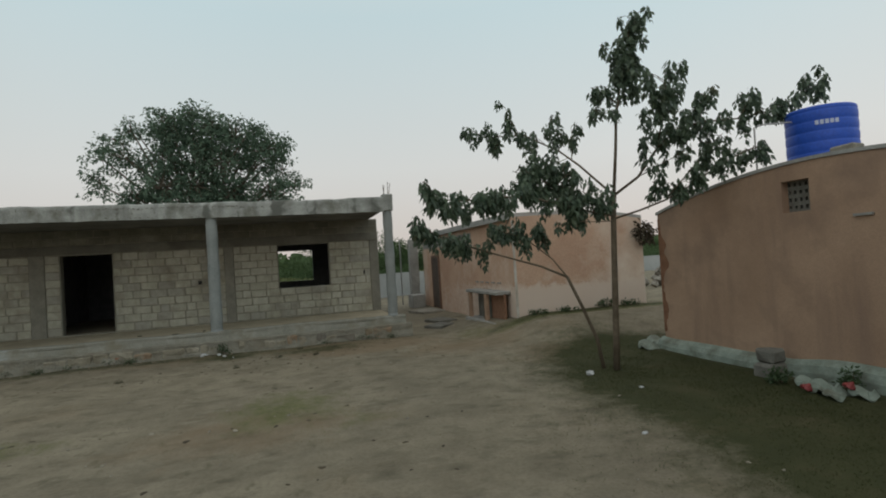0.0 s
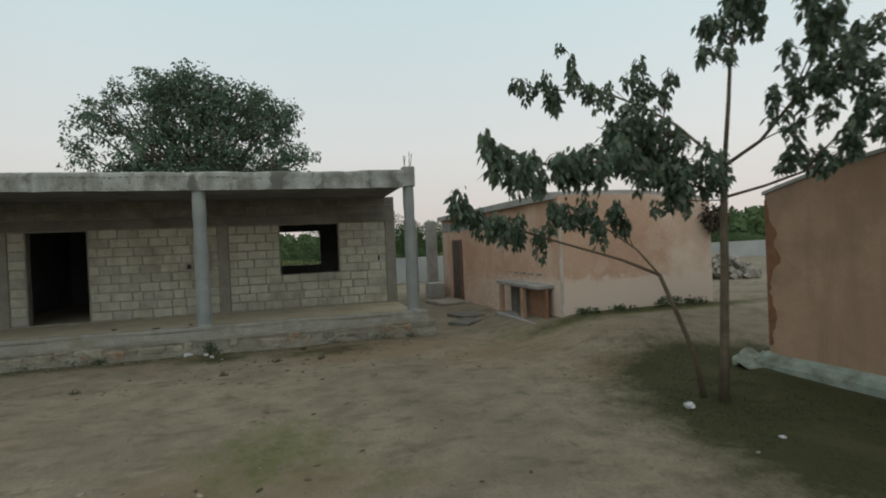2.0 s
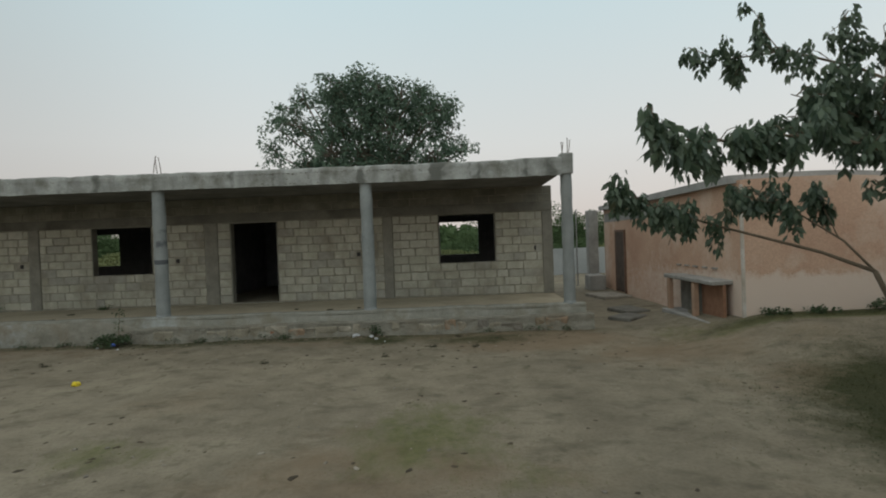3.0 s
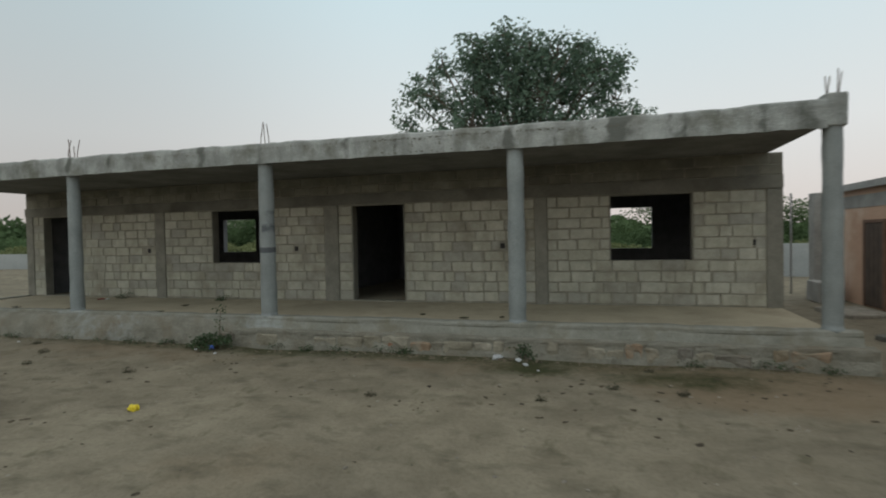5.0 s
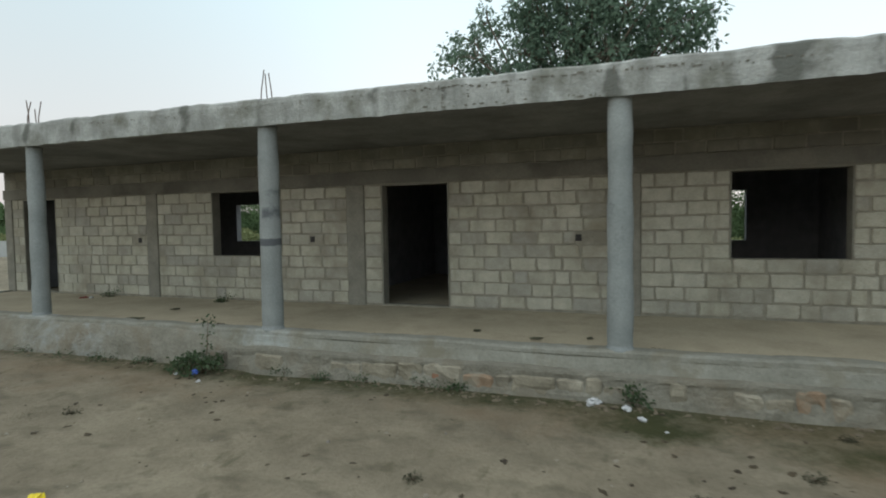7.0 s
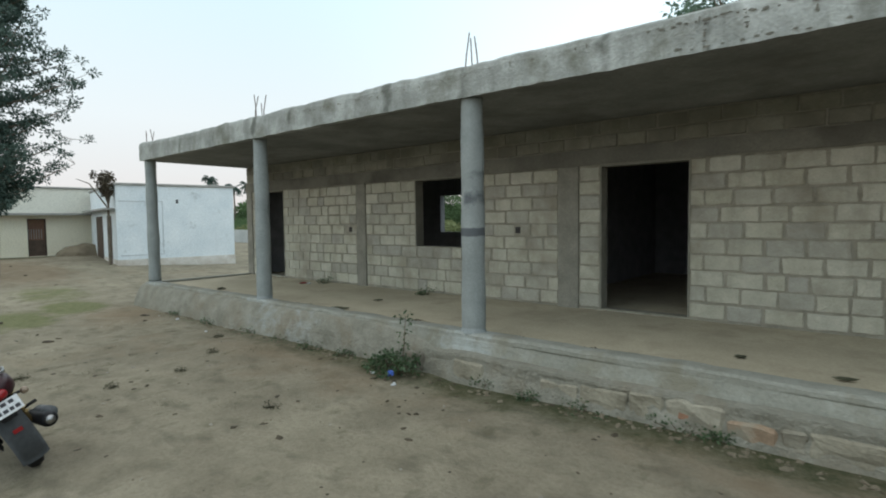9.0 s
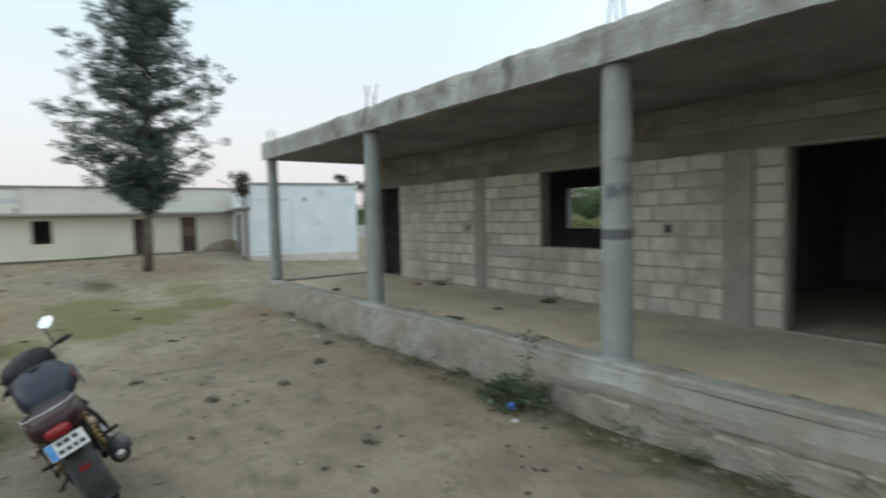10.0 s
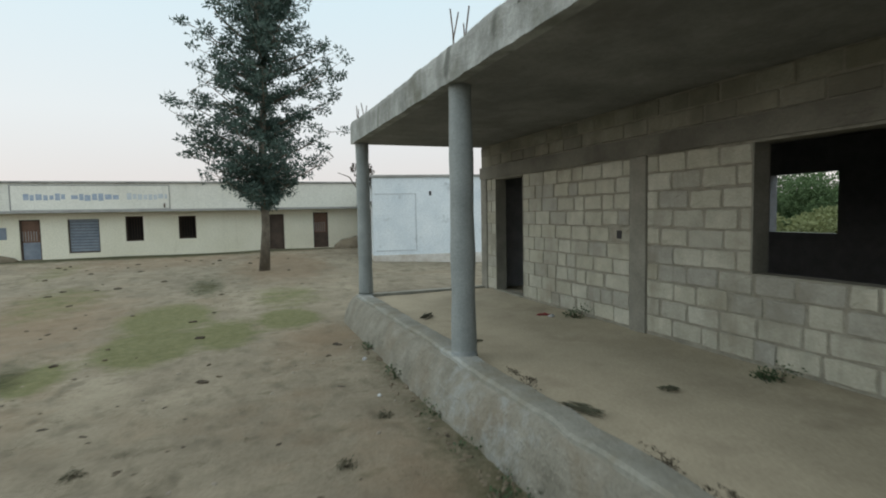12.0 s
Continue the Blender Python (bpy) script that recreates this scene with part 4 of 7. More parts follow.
for a, b in zip(ys, ys[1:]):
    spans = [(0.0, None)]
    if a >= vent[0] - 1e-6 and b <= vent[1] + 1e-6:
        spans = [(0.0, vent[2]), (vent[3], None)]
    for lo, hi in spans:
        f = [(QX, a, lo), (QX, b, lo), (QX, b, hi or q_top(b)), (QX, a, hi or q_top(a))]
        g = [(QX + 0.25, y, z) for _, y, z in f]
        v = [gable.verts.new(p) for p in f + g]
        for q in ((0, 1, 2, 3), (7, 6, 5, 4), (0, 4, 5, 1), (1, 5, 6, 2), (2, 6, 7, 3), (3, 7, 4, 0)):
            gable.faces.new([v[i] for i in q])
bmesh.ops.remove_doubles(gable, verts=gable.verts, dist=0.0005)
bmesh.ops.recalc_face_normals(gable, faces=gable.faces)
gab = part("gable_wall", gable, M_PINKQ, near_house, "faded pink plaster gable wall with brown stains")
part("rear_body", arch_mesh([(y, q_top(y) - 0.003) for y in np.linspace(QY0 + 0.003, QY1 - 0.003, 25)], QX + 0.5, QX + 6.0, "x", 0.0), M_PINKQ, near_house)
part("side_strip", boxes(((QX + 0.25, QY1 - 0.2, 0.0), (QX + 0.5, QY1 - 0.01, 2.3))), M_PINKQ, near_house)
part("side_strip", boxes(((QX + 0.25, QY0 + 0.01, 0.0), (QX + 0.5, QY0 + 0.2, 2.3))), M_PINKQ, near_house)
part("roof", arch_roof([(y, q_top(y)) for y in np.linspace(QY0 - 0.03, QY1 + 0.03, 25)], QX - 0.02, QX + 6.1, "x", 0.05), M_ROOFGREY, near_house, "thin grey barrel roof")
edge_q = bmesh.new()
prev = None
for z in np.arange(0.3, 2.3, 0.035):
    # the plaster has broken away in an uneven strip, widest at chest height
    w = 0.045 + 0.17 * math.exp(-((z - 1.5) / 0.16) ** 2) + 0.12 * math.exp(-((z - 1.85) / 0.12) ** 2) + 0.09 * math.exp(-((z - 0.7) / 0.16) ** 2) + 0.05 * noise.noise(Vector((z * 7, 1, 0))) + 0.035 * noise.noise(Vector((z * 17, 5, 0)))
    w = max(w, 0.012)
    ring = [edge_q.verts.new(p) for p in ((QX - 0.006, QY1 - w, z), (QX - 0.006, QY1 + 0.006, z), (QX + 0.02, QY1 + 0.006, z), (QX + 0.02, QY1 - w, z))]
    if prev:
        for k in range(4):
            edge_q.faces.new((prev[k], ring[k], ring[(k + 1) % 4], prev[(k + 1) % 4]))
    prev = ring
bmesh.ops.recalc_face_normals(edge_q, faces=edge_q.faces)
part("bare_brick_edge", edge_q, M_REDBRICK, near_house, "strip of bare red brick where the plaster fell off")
pl = bmesh.new()
prev = None
for y in np.append(np.arange(QY0 - 0.2, QY1 + 0.05, 0.2), QY1 + 0.05):
    a = 0.035 * noise.noise(Vector((y * 1.4, 2, 0)))
    h = 0.2 + 0.08 * float(smooth_step(6.4, 5.4, y))
    ring = [pl.verts.new(p) for p in ((QX - 0.17 + a, y, -0.05), (QX - 0.15 + 1.5 * a, y, 0.4 * h + a), (QX - 0.11 + a, y, 0.75 * h + a), (QX - 0.02, y, h + a), (QX + 0.1, y, h + 0.01), (QX + 0.1, y, -0.05))]
    if prev:
        for k in range(6):
            pl.faces.new((prev[k], ring[k], ring[(k + 1) % 6], prev[(k + 1) % 6]))
    else:
        pl.faces.new(ring)
    prev = ring
pl.faces.new(prev[::-1])
bmesh.ops.recalc_face_normals(pl, faces=pl.faces)
part("plinth", pl, M_PLINTH, near_house, "chipped pale green plinth")
part("ledge", boxes(((QX - 0.03, 4.98, 2.02), (QX, 5.2, 2.05))), M_CEMENT, near_house)
lattice = wall_with_openings(vent[0] - 0.005, vent[1] + 0.005, 0.12, 0.16, vent[2] - 0.005, vent[3] + 0.005,
                            [(vent[0] + 0.035 + 0.08 * i, vent[0] + 0.075 + 0.08 * i, vent[2] + 0.04 + 0.1 * k, vent[2] + 0.085 + 0.1 * k) for i in range(5) for k in range(4)])
bmesh.ops.transform(lattice, matrix=Matrix(((0, 1, 0, QX), (1, 0, 0, 0), (0, 0, 1, 0), (0, 0, 0, 1))), verts=lattice.verts)
bmesh.ops.recalc_face_normals(lattice, faces=lattice.faces)
part("vent_lattice", lattice, M_ROCK, near_house, "grey cement vent block pierced with small holes")
part("vent_back", boxes(((QX + 0.2, vent[0] - 0.01, vent[2] - 0.01), (QX + 0.24, vent[1] + 0.01, vent[3] + 0.01))), M_ROCK, near_house)
for y, z, w, h in ((4.6, 1.05, 0.22, 0.1), (4.3, 1.4, 0.06, 0.06), (4.35, 1.2, 0.1, 0.05)):
    part("wall_mark", boxes(((QX - 0.012, y, z), (QX + 0.004, y + w, z + h)), bevel=0.004), M_CEMENT, near_house)

# water tank
tank = thing("water_tank", (7.95, 6.46, q_top(6.46) + 0.05), "ribbed blue plastic water tank on the shed roof", "water tank")
t = bmesh.new()
prof = [(0.02, 0.0), (0.43, 0.0), (0.442, 0.03)]
for k in range(5):
    z = 0.06 + 0.148 * k
    prof += [(0.444, z), (0.449, z + 0.05), (0.449, z + 0.1), (0.444, z + 0.13), (0.44, z + 0.138)]
prof += [(0.446, 0.8), (0.44, 0.835), (0.42, 0.85), (0.14, 0.87), (0.02, 0.872)]
part("body", lathe(t, prof, steps=40), M_TANK, tank, local=True, smooth=True)
lid = lathe(bmesh.new(), [(0.02, 0.868), (0.13, 0.868), (0.135, 0.9), (0.1, 0.915), (0.02, 0.92)], steps=24)
part("lid", lid, M_TANK, tank, local=True)
mk = bmesh.new()
for k in range(5):
    a0 = math.radians(-150 + 7.5 * k)
    a1 = a0 + math.radians(5.5)
    q = [(0.4515 * math.cos(a), 0.4515 * math.sin(a), z) for a, z in ((a0, 0.575), (a1, 0.575), (a1, 0.635), (a0, 0.635))]
    mk.faces.new([mk.verts.new(p) for p in q])
part("marking", mk, M_TANKMARK, tank, "pale worn marking bars", local=True)
tagged(part("roof_pipe", tube(bmesh.new(), [(7.0, 6.72, q_top(6.7)), (7.0, 6.72, 3.45), (7.05, 6.6, 3.47), (7.45, 6.5, 3.48)], 0.012, 8), M_STEEL), "thin upright water pipe on the shed roof", "pipe")
tagged(part("roof_stone", wobble(boxes(((6.8, 5.2, q_top(5.3) + 0.03), (7.0, 5.5, q_top(5.3) + 0.12)), bevel=0.02), 0.02, 6), M_STONE), "pale stone lying on the shed roof edge", "stone")

# clutter along the plinth
stand = thing("stone_stand", (6.3, 6.3, 0), "square grey stone block standing against the plinth", "stone block")
part("block", wobble(boxes(((6.28, 6.05, -0.05), (6.56, 6.38, 0.2)), bevel=0.04), 0.05, 4), M_ROCK, stand)
part("cap", wobble(boxes(((6.33, 6.07, 0.18), (6.57, 6.36, 0.36)), bevel=0.03), 0.03, 5), M_ROCK, stand)
for x, y, s in ((6.25, 5.5, 0.16), (6.15, 5.2, 0.2), (6.3, 4.9, 0.15), (6.0, 5.0, 0.12), (6.45, 8.75, 0.2), (6.8, 8.95, 0.22)):
    st = bmesh.new()
    bmesh.ops.create_icosphere(st, subdivisions=3, radius=s * 0.85)
    for v in st.verts:
        v.co.z *= 0.3
    wobble(st, s * 0.28, 9)
    wobble(st, s * 0.4, 4 / s * 0.3)
    ob = part("flat_stone", st, M_PLINTH)
    ob.matrix_basis = pose(x, y, gz(x, y) + 0.03)
    tagged(ob, "flat pale stone by the shed plinth", "stone", "stones by the plinth")
for x, y, z in ((6.22, 5.02, 0.12), (6.0, 5.35, 0.06)):
    rb = bmesh.new()
    bmesh.ops.create_icosphere(rb, subdivisions=2, radius=0.055)
    ob = part("red_bag", wobble(rb, 0.05, 12), M_REDBIT)
    ob.matrix_basis = pose(x, y, gz(x, y) + z)
    tagged(ob, "crumpled red plastic bag on the stones", "plastic bag", "red plastic bags")


# ---- long cream school building and white annex ----
SX = -30.5
school = thing("school_building", (SX - 3, 6.0, 0.4), "long low cream school building with a painted name band", "building")
HOLES = [(2.0, 2.53, 0.5, 2.0), (3.93, 4.62, 0.36, 1.95), (5.52, 6.62, 0.58, 1.94), (7.54, 8.2, 0.99, 2.02), (9.52, 10.2, 1.03, 2.0), (13.17, 13.84, 0.42, 2.0), (15.14, 15.82, 0.42, 2.05)]
swall = bmesh.new()
y = -14.0
for a, b, lo, hi in HOLES + [(18.3, 18.3, 0, 0)]:
    box(swall, (SX - 0.3, y, 0.1), (SX, a, 2.2))
    if b > a:
        box(swall, (SX - 0.3, a, 0.1), (SX, b, lo))
        box(swall, (SX - 0.3, a, hi), (SX, b, 2.2))
    y = b
part("wall", swall, M_CREAM, school, "cream limewashed front wall")
part("rear_wall", boxes(((SX - 6.3, -14, 0.1), (SX - 6.0, 18.3, 2.2)), ((SX - 6.0, -14, 0.1), (SX - 0.3, -13.7, 2.2)), ((SX - 6.0, 18.0, 0.1), (SX - 0.3, 18.3, 2.2))), M_CREAM, school)
# Added near-black board: stands in for the shaded rooms behind the openings.
part("dark_interior_board", boxes(((SX - 1.6, -13.7, 0.1), (SX - 1.5, 18.0, 2.2))), M_BLACKOUT, school)
part("sunshade", wobble(boxes(((SX - 0.3, -14.2, 2.2), (SX + 0.5, 18.5, 2.29))), 0.01), M_CEMENT, school, "projecting grey concrete sunshade")
part("parapet", boxes(((SX - 0.3, -14, 2.3), (SX - 0.02, 18.3, 3.38))), M_CREAMBAND, school, "pale painted parapet")
part("coping", wobble(boxes(((SX - 0.36, -14.05, 3.385), (SX + 0.06, 18.35, 3.46)), bevel=0.01), 0.01), M_CEMENT, school)
part("roof_slab", boxes(((SX - 6.3, -14, 2.21), (SX - 0.31, 18.3, 2.4))), M_CEMENT, school)
sign = part("name_band", boxes(((SX - 0.02, 3.72, 2.3), (SX + 0.012, 9.22, 3.28))), M_CREAMBAND, school, "pale painted name band with a dark border")
part("sign_border", boxes(((SX - 0.01, 3.68, 2.3), (SX + 0.018, 3.73, 3.32)), ((SX - 0.01, 9.21, 2.3), (SX + 0.018, 9.24, 3.32)), ((SX - 0.01, 3.73, 3.28), (SX + 0.018, 9.21, 3.32)), ((SX - 0.01, 3.73, 2.3), (SX + 0.018, 9.21, 2.33))), M_CEMENT, sign)
sg = random.Random(12)
for (a, b), mm in (((4.13, 5.56), M_SIGNINK), ((5.71, 7.38), M_SIGNINK), ((7.66, 9.14), M_SIGNPALE)):
    # unreadable painted words: a row of letter-sized bars each
    y = a
    while y < b - 0.08:
        w = sg.uniform(0.13, 0.24)
        part("letter_bar", boxes(((SX + 0.012, y, 2.7 + sg.uniform(-0.03, 0.05)), (SX + 0.017, min(y + w, b), 2.93 + sg.uniform(-0.04, 0.06)))), mm, sign)
        y += w + sg.uniform(0.03, 0.06)
MATS = [M_DARKWOOD, M_BROWNDOOR, M_SHUTTER, M_BLACKOUT, M_BLACKOUT, M_DARKWOOD, M_BROWNDOOR]
for (a, b, lo, hi), mm in zip(HOLES, MATS):
    if lo < 0.55:
        dd = part("door", boxes(((SX - 0.18, a + 0.03, lo), (SX - 0.13, b - 0.03, hi - 0.03))), mm, school, "dark weathered wooden door with a barred upper half")
        part("door_frame", boxes(((SX - 0.2, a, lo), (SX - 0.06, a + 0.05, hi)), ((SX - 0.2, b - 0.05, lo), (SX - 0.06, b, hi)), ((SX - 0.2, a + 0.05, hi - 0.05), (SX - 0.06, b - 0.05, hi))), M_DARKWOOD, school)
        if a > 3 and a != HOLES[5][0]:
            for k in range(6):
                part("grille_bar", boxes(((SX - 0.13, a + 0.06 + 0.09 * k, lo + 0.75), (SX - 0.115, a + 0.08 + 0.09 * k, hi - 0.45))), M_STEEL, dd)
            part("lower_panel", boxes(((SX - 0.13, a + 0.06, lo + 0.03), (SX - 0.115, b - 0.06, lo + 0.7))), M_SHUTTER if a < 5 else M_DARKWOOD, dd)
    else:
        w = part("window", boxes(((SX - 0.2, a, lo), (SX - 0.14, a + 0.05, hi)), ((SX - 0.2, b - 0.05, lo), (SX - 0.14, b, hi)), ((SX - 0.2, a + 0.05, hi - 0.05), (SX - 0.14, b - 0.05, hi)), ((SX - 0.2, a + 0.05, lo), (SX - 0.14, b - 0.05, lo + 0.05))), M_DARKWOOD, school)
        if mm is M_SHUTTER:
            for k in range(11):
                z = lo + 0.06 + 0.12 * k
                part("shutter_slat", boxes(((SX - 0.15, a + 0.05, z), (SX - 0.12, b - 0.05, z + 0.105)), bevel=0.006), M_SHUTTER, w)
        else:
            for k in range(5):
                part("window_bar", boxes(((SX - 0.17, a + 0.1 + 0.1 * k, lo + 0.05), (SX - 0.155, a + 0.115 + 0.1 * k, hi - 0.05))), M_DARKWOOD, w)
part("notice_board", boxes(((SX - 0.01, 2.9, 1.2), (SX + 0.03, 3.52, 1.66)), bevel=0.01), M_SHUTTER, school, "grey notice board on the wall")
part("drain_spout", boxes(((SX - 0.02, 9.0, 2.36), (SX + 0.05, 9.06, 2.55))), M_RUST, school)
pole = thing("roof_pole", (SX + 0.2, 3.37, 2.29), "thin grey pole with a short arm on the sunshade", "pole")
part("mast", tube(bmesh.new(), [(0, 0, 0), (0, 0, 2.1)], 0.035, 8), M_STEEL, pole, local=True)
part("arm", tube(bmesh.new(), [(0, -0.35, 2.02), (0, 0.1, 2.05)], 0.015, 6), M_STEEL, pole, local=True)

# white annex, turned a little from the school
annex = thing("white_annex", (-23.62, 16.3, 0.1), "bluish-white washed annex with a mud-stained foot and blank end wall", "building", turn=-10)
aw = boxes(((-6.6, 0, 0.32), (0, 4.2, 3.1)))
part("wall", aw, M_WHITE, annex, "bluish whitewashed wall with scuffs", local=True)
part("foot", boxes(((-6.59, -0.012, -0.2), (0.014, 4.215, 0.36))), M_STAINED, annex, "mud-stained foot of the wall", local=True)
part("coping", wobble(boxes(((-6.7, -0.06, 3.105), (0.06, 4.27, 3.19)), bevel=0.01), 0.012), M_CEMENT, annex, "dark weathered roof edge", local=True)
bd = boxes(((0.0, 0.1, 2.5), (0.012, 1.55, 2.53)), ((0.0, 1.52, 0.55), (0.012, 1.55, 2.5)), ((0.0, 0.1, 0.5), (0.012, 1.55, 0.53)))
part("raised_border", bd, M_SIGNPALE, annex, "grey plaster border of a blank panel", local=True)
# Black plate on the solid wall, in place of a shaded vent.
part("vent_hole_plate", boxes(((0.0, 2.02, 2.45), (0.01, 2.1, 2.6))), M_BLACKOUT, annex, local=True)
part("side_shade", boxes(((-6.5, -0.35, 2.2), (-0.15, -0.005, 2.27))), M_CEMENT, annex, local=True)
# Dark plates on the solid wall imitate the shade inside two openings.
for a, b in ((-2.0, -1.05), (-4.9, -3.2)):
    part("side_opening_plate", boxes(((a, -0.02, 0.1), (b, 0.0, 2.0))), M_DARKWOOD, annex, "narrow dark plate standing in for a shaded opening", local=True)

# compound wall far behind
cw = thing("compound_wall", (0, 28.2, 0), "long plain grey cement boundary wall", "boundary wall", kind="structure")
part("wall", boxes(((-70, 28.1, -0.3), (-25.0, 28.3, 1.28)), ((4.0, 28.1, -0.3), (60, 28.3, 1.3)), ((-70.2, -20, -0.3), (-70, 28.3, 1.3))), M_COMPOUND, cw)

# unseen wall, added opposite the house to keep low sky light off it
rear = thing("unseen_light_blocker", (-6, -11, 0), "unseen plain grey wall added to block low sky light", "wall", kind="structure")
part("wall", boxes(((-34, -11.4, -0.3), (40, -11.0, 4.3))), M_COMPOUND, rear)


# ---- trees and growth ----
def clump_leaves(rng, centres, spread, per, size, down=0.3):
    c = np.repeat(np.asarray(centres, float), per, axis=0)
    n = len(c)
    off = rng.normal(size=(n, 3))
    off *= (rng.random((n, 1)) ** 0.4) / (np.linalg.norm(off, axis=1, keepdims=True) + 1e-9)
    sp = np.repeat(np.broadcast_to(np.asarray(spread, float), (len(centres), 3)), per, axis=0)
    p = c + off * sp
    w = off + rng.normal(size=(n, 3)) * 0.6
    w[:, 2] -= down
    s = size * rng.uniform(0.6, 1.25, n)
    return p, w, s


def broad_tree():
    rng = np.random.default_rng(5)
    base = Vector((-2.6, 23.5, 0))
    tree = thing("large_tree", base, "large broad-leaved tree with an uneven lobed crown behind the building", "tree")
    tr = bmesh.new()
    fork = base + Vector((-0.1, -0.1, 2.9))
    tube(tr, [base, base + Vector((0.1, 0, 1.4)), fork], [0.42, 0.34, 0.28], 12)
    # boughs: x, z, radius and how closely they are filled
    lobes = [(-5.85, 5.2, 0.75, 0.65), (-5.75, 6.3, 0.72, 0.65), (-5.5, 7.1, 0.68, 0.75), (-4.9, 7.35, 0.55, 0.6), (-5.0, 6.2, 0.8, 0.55), (-4.9, 4.8, 0.85, 0.7),
             (-3.9, 7.3, 0.75, 0.9), (-3.4, 7.6, 0.8, 1.0), (-2.7, 8.0, 0.62, 1.0), (-2.0, 7.5, 0.85, 1.0), (-1.1, 7.1, 0.85, 1.0), (-0.3, 6.5, 0.85, 0.9), (0.55, 5.8, 0.75, 0.8), (1.0, 5.0, 0.62, 0.75), (0.35, 6.75, 0.6, 0.75), (-0.5, 7.35, 0.55, 0.75),
             (-3.7, 6.2, 0.9, 0.8), (-2.6, 6.6, 1.0, 0.9), (-1.4, 6.0, 1.0, 0.9), (-3.9, 5.0, 0.95, 0.9), (-2.6, 5.1, 1.0, 0.85), (-1.2, 4.8, 1.0, 0.95), (0.0, 4.9, 0.9, 0.8)]
    cs = []
    for k, (x, z, r, full) in enumerate(lobes):
        x, z, r = -2.5 + (x + 2.5) * 0.94, 5.0 + (z - 5.0) * 0.93, r * 0.93
        for y in (22.0, 23.3) if 0.4 < r and -5.2 < x < 0.3 else (22.5,):
            c = Vector((x + rng.normal() * 0.12, y + rng.normal() * 0.25, z))
            mid = fork.lerp(c, 0.5) + Vector((rng.normal() * 0.2, 0, 0.25))
            tube(tr, [fork - Vector((0, 0, 0.3)), mid, c], [0.09, 0.05, 0.02], 6)
            for _ in range(int(24 * full * (r / 0.8) ** 2)):
                o = rng.normal(size=3)
                o *= rng.random() ** 0.36 / np.linalg.norm(o)
                p = np.array(c) + o * r * np.array([1.0, 0.85, 0.88])
                if p[2] < 3.85:
                    continue
                tube(tr, [c.lerp(Vector(p), 0.15), c.lerp(Vector(p), 0.6) + Vector((0, 0, 0.06)), p], [0.022, 0.014, 0.006], 4, False)
                cs.append(p)
    part("trunk", tr, M_BARK, tree, smooth=True)
    p, w, s = clump_leaves(rng, cs, (0.27, 0.27, 0.2), 35, 0.14)
    part("crown", leaves("crown", p, w, s, s * 0.5, 0.2, 7), M_LEAF2, tree, "dark green leaves in lobes with gaps of sky")


def tall_tree():
    rng = np.random.default_rng(11)
    base = Vector((-22.9, 12.6, gz(-22.9, 12.6) - 0.05))
    tree = thing("tall_tree", base, "tall narrow dark green tree with feathery layered branches", "tree")
    tr = bmesh.new()
    pts = [base + Vector((0.05 * math.sin(k), 0.05 * math.sin(1.7 * k) + 0.043 * k, 1.35 * k)) for k in range(9)]
    tube(tr, pts, [0.17, 0.125, 0.115, 0.105, 0.095, 0.08, 0.06, 0.04, 0.015], 10)
    cs, prof = [], [(2.2, 0.9), (2.5, 1.6), (3.2, 2.35), (4.0, 2.55), (4.9, 2.75), (6.0, 2.75), (7.4, 2.35), (8.4, 1.75), (9.2, 1.2), (10.0, 0.75), (11.0, 0.35)]
    zs, rs = [a for a, _ in prof], [b for _, b in prof]
    for k in range(88):
        z = 2.3 + 8.6 * (k + rng.random()) / 88
        a = k * 2.4 + rng.uniform(-0.5, 0.5)
        r = np.interp(z, zs, rs) * rng.uniform(0.5, 1.0) - 0.22
        if k == 29:
            z, a, r = 4.7, -1.6, 2.6  # long low limbs on one side
        if k in (16, 21):
            z, a, r = 3.5 + 0.1 * (k - 16), -1.75, 2.15
        lean = 0.032 * z  # the crown stands a little off the foot
        s = base + Vector((0, lean, max(1.7, z - 0.42 * r)))
        e = base + Vector((r * math.cos(a), r * math.sin(a) + lean, z + 0.08 * r))
        m = s.lerp(e, 0.55) + Vector((0, 0, -0.06))
        tube(tr, [s, m, e], [0.035, 0.022, 0.008], 5)
        for f in np.arange(0.1, 1.05, 0.13):
            q = np.array(s.lerp(m, f / 0.55) if f < 0.55 else m.lerp(e, (f - 0.55) / 0.45))
            for _ in range(2):
                d = rng.normal(size=3) * np.array([0.26, 0.26, 0.16]) * (0.4 + f)
                d = np.clip(d, -0.4, 0.4)
                d[2] = abs(d[2]) * 0.8 - 0.03
                tube(tr, [q, q + 0.5 * d, q + d], [0.01, 0.007, 0.004], 4, False)
                cs.append(q + d)
    part("trunk", tr, M_BARK, tree, smooth=True)
    p, w, s = clump_leaves(rng, cs, (0.2, 0.2, 0.1), 44, 0.13, -0.25)
    part("crown", leaves("crown", p, w, s, s * 0.36, 0.05, 9), M_LEAF3, tree, "feathery dark green foliage in layers")


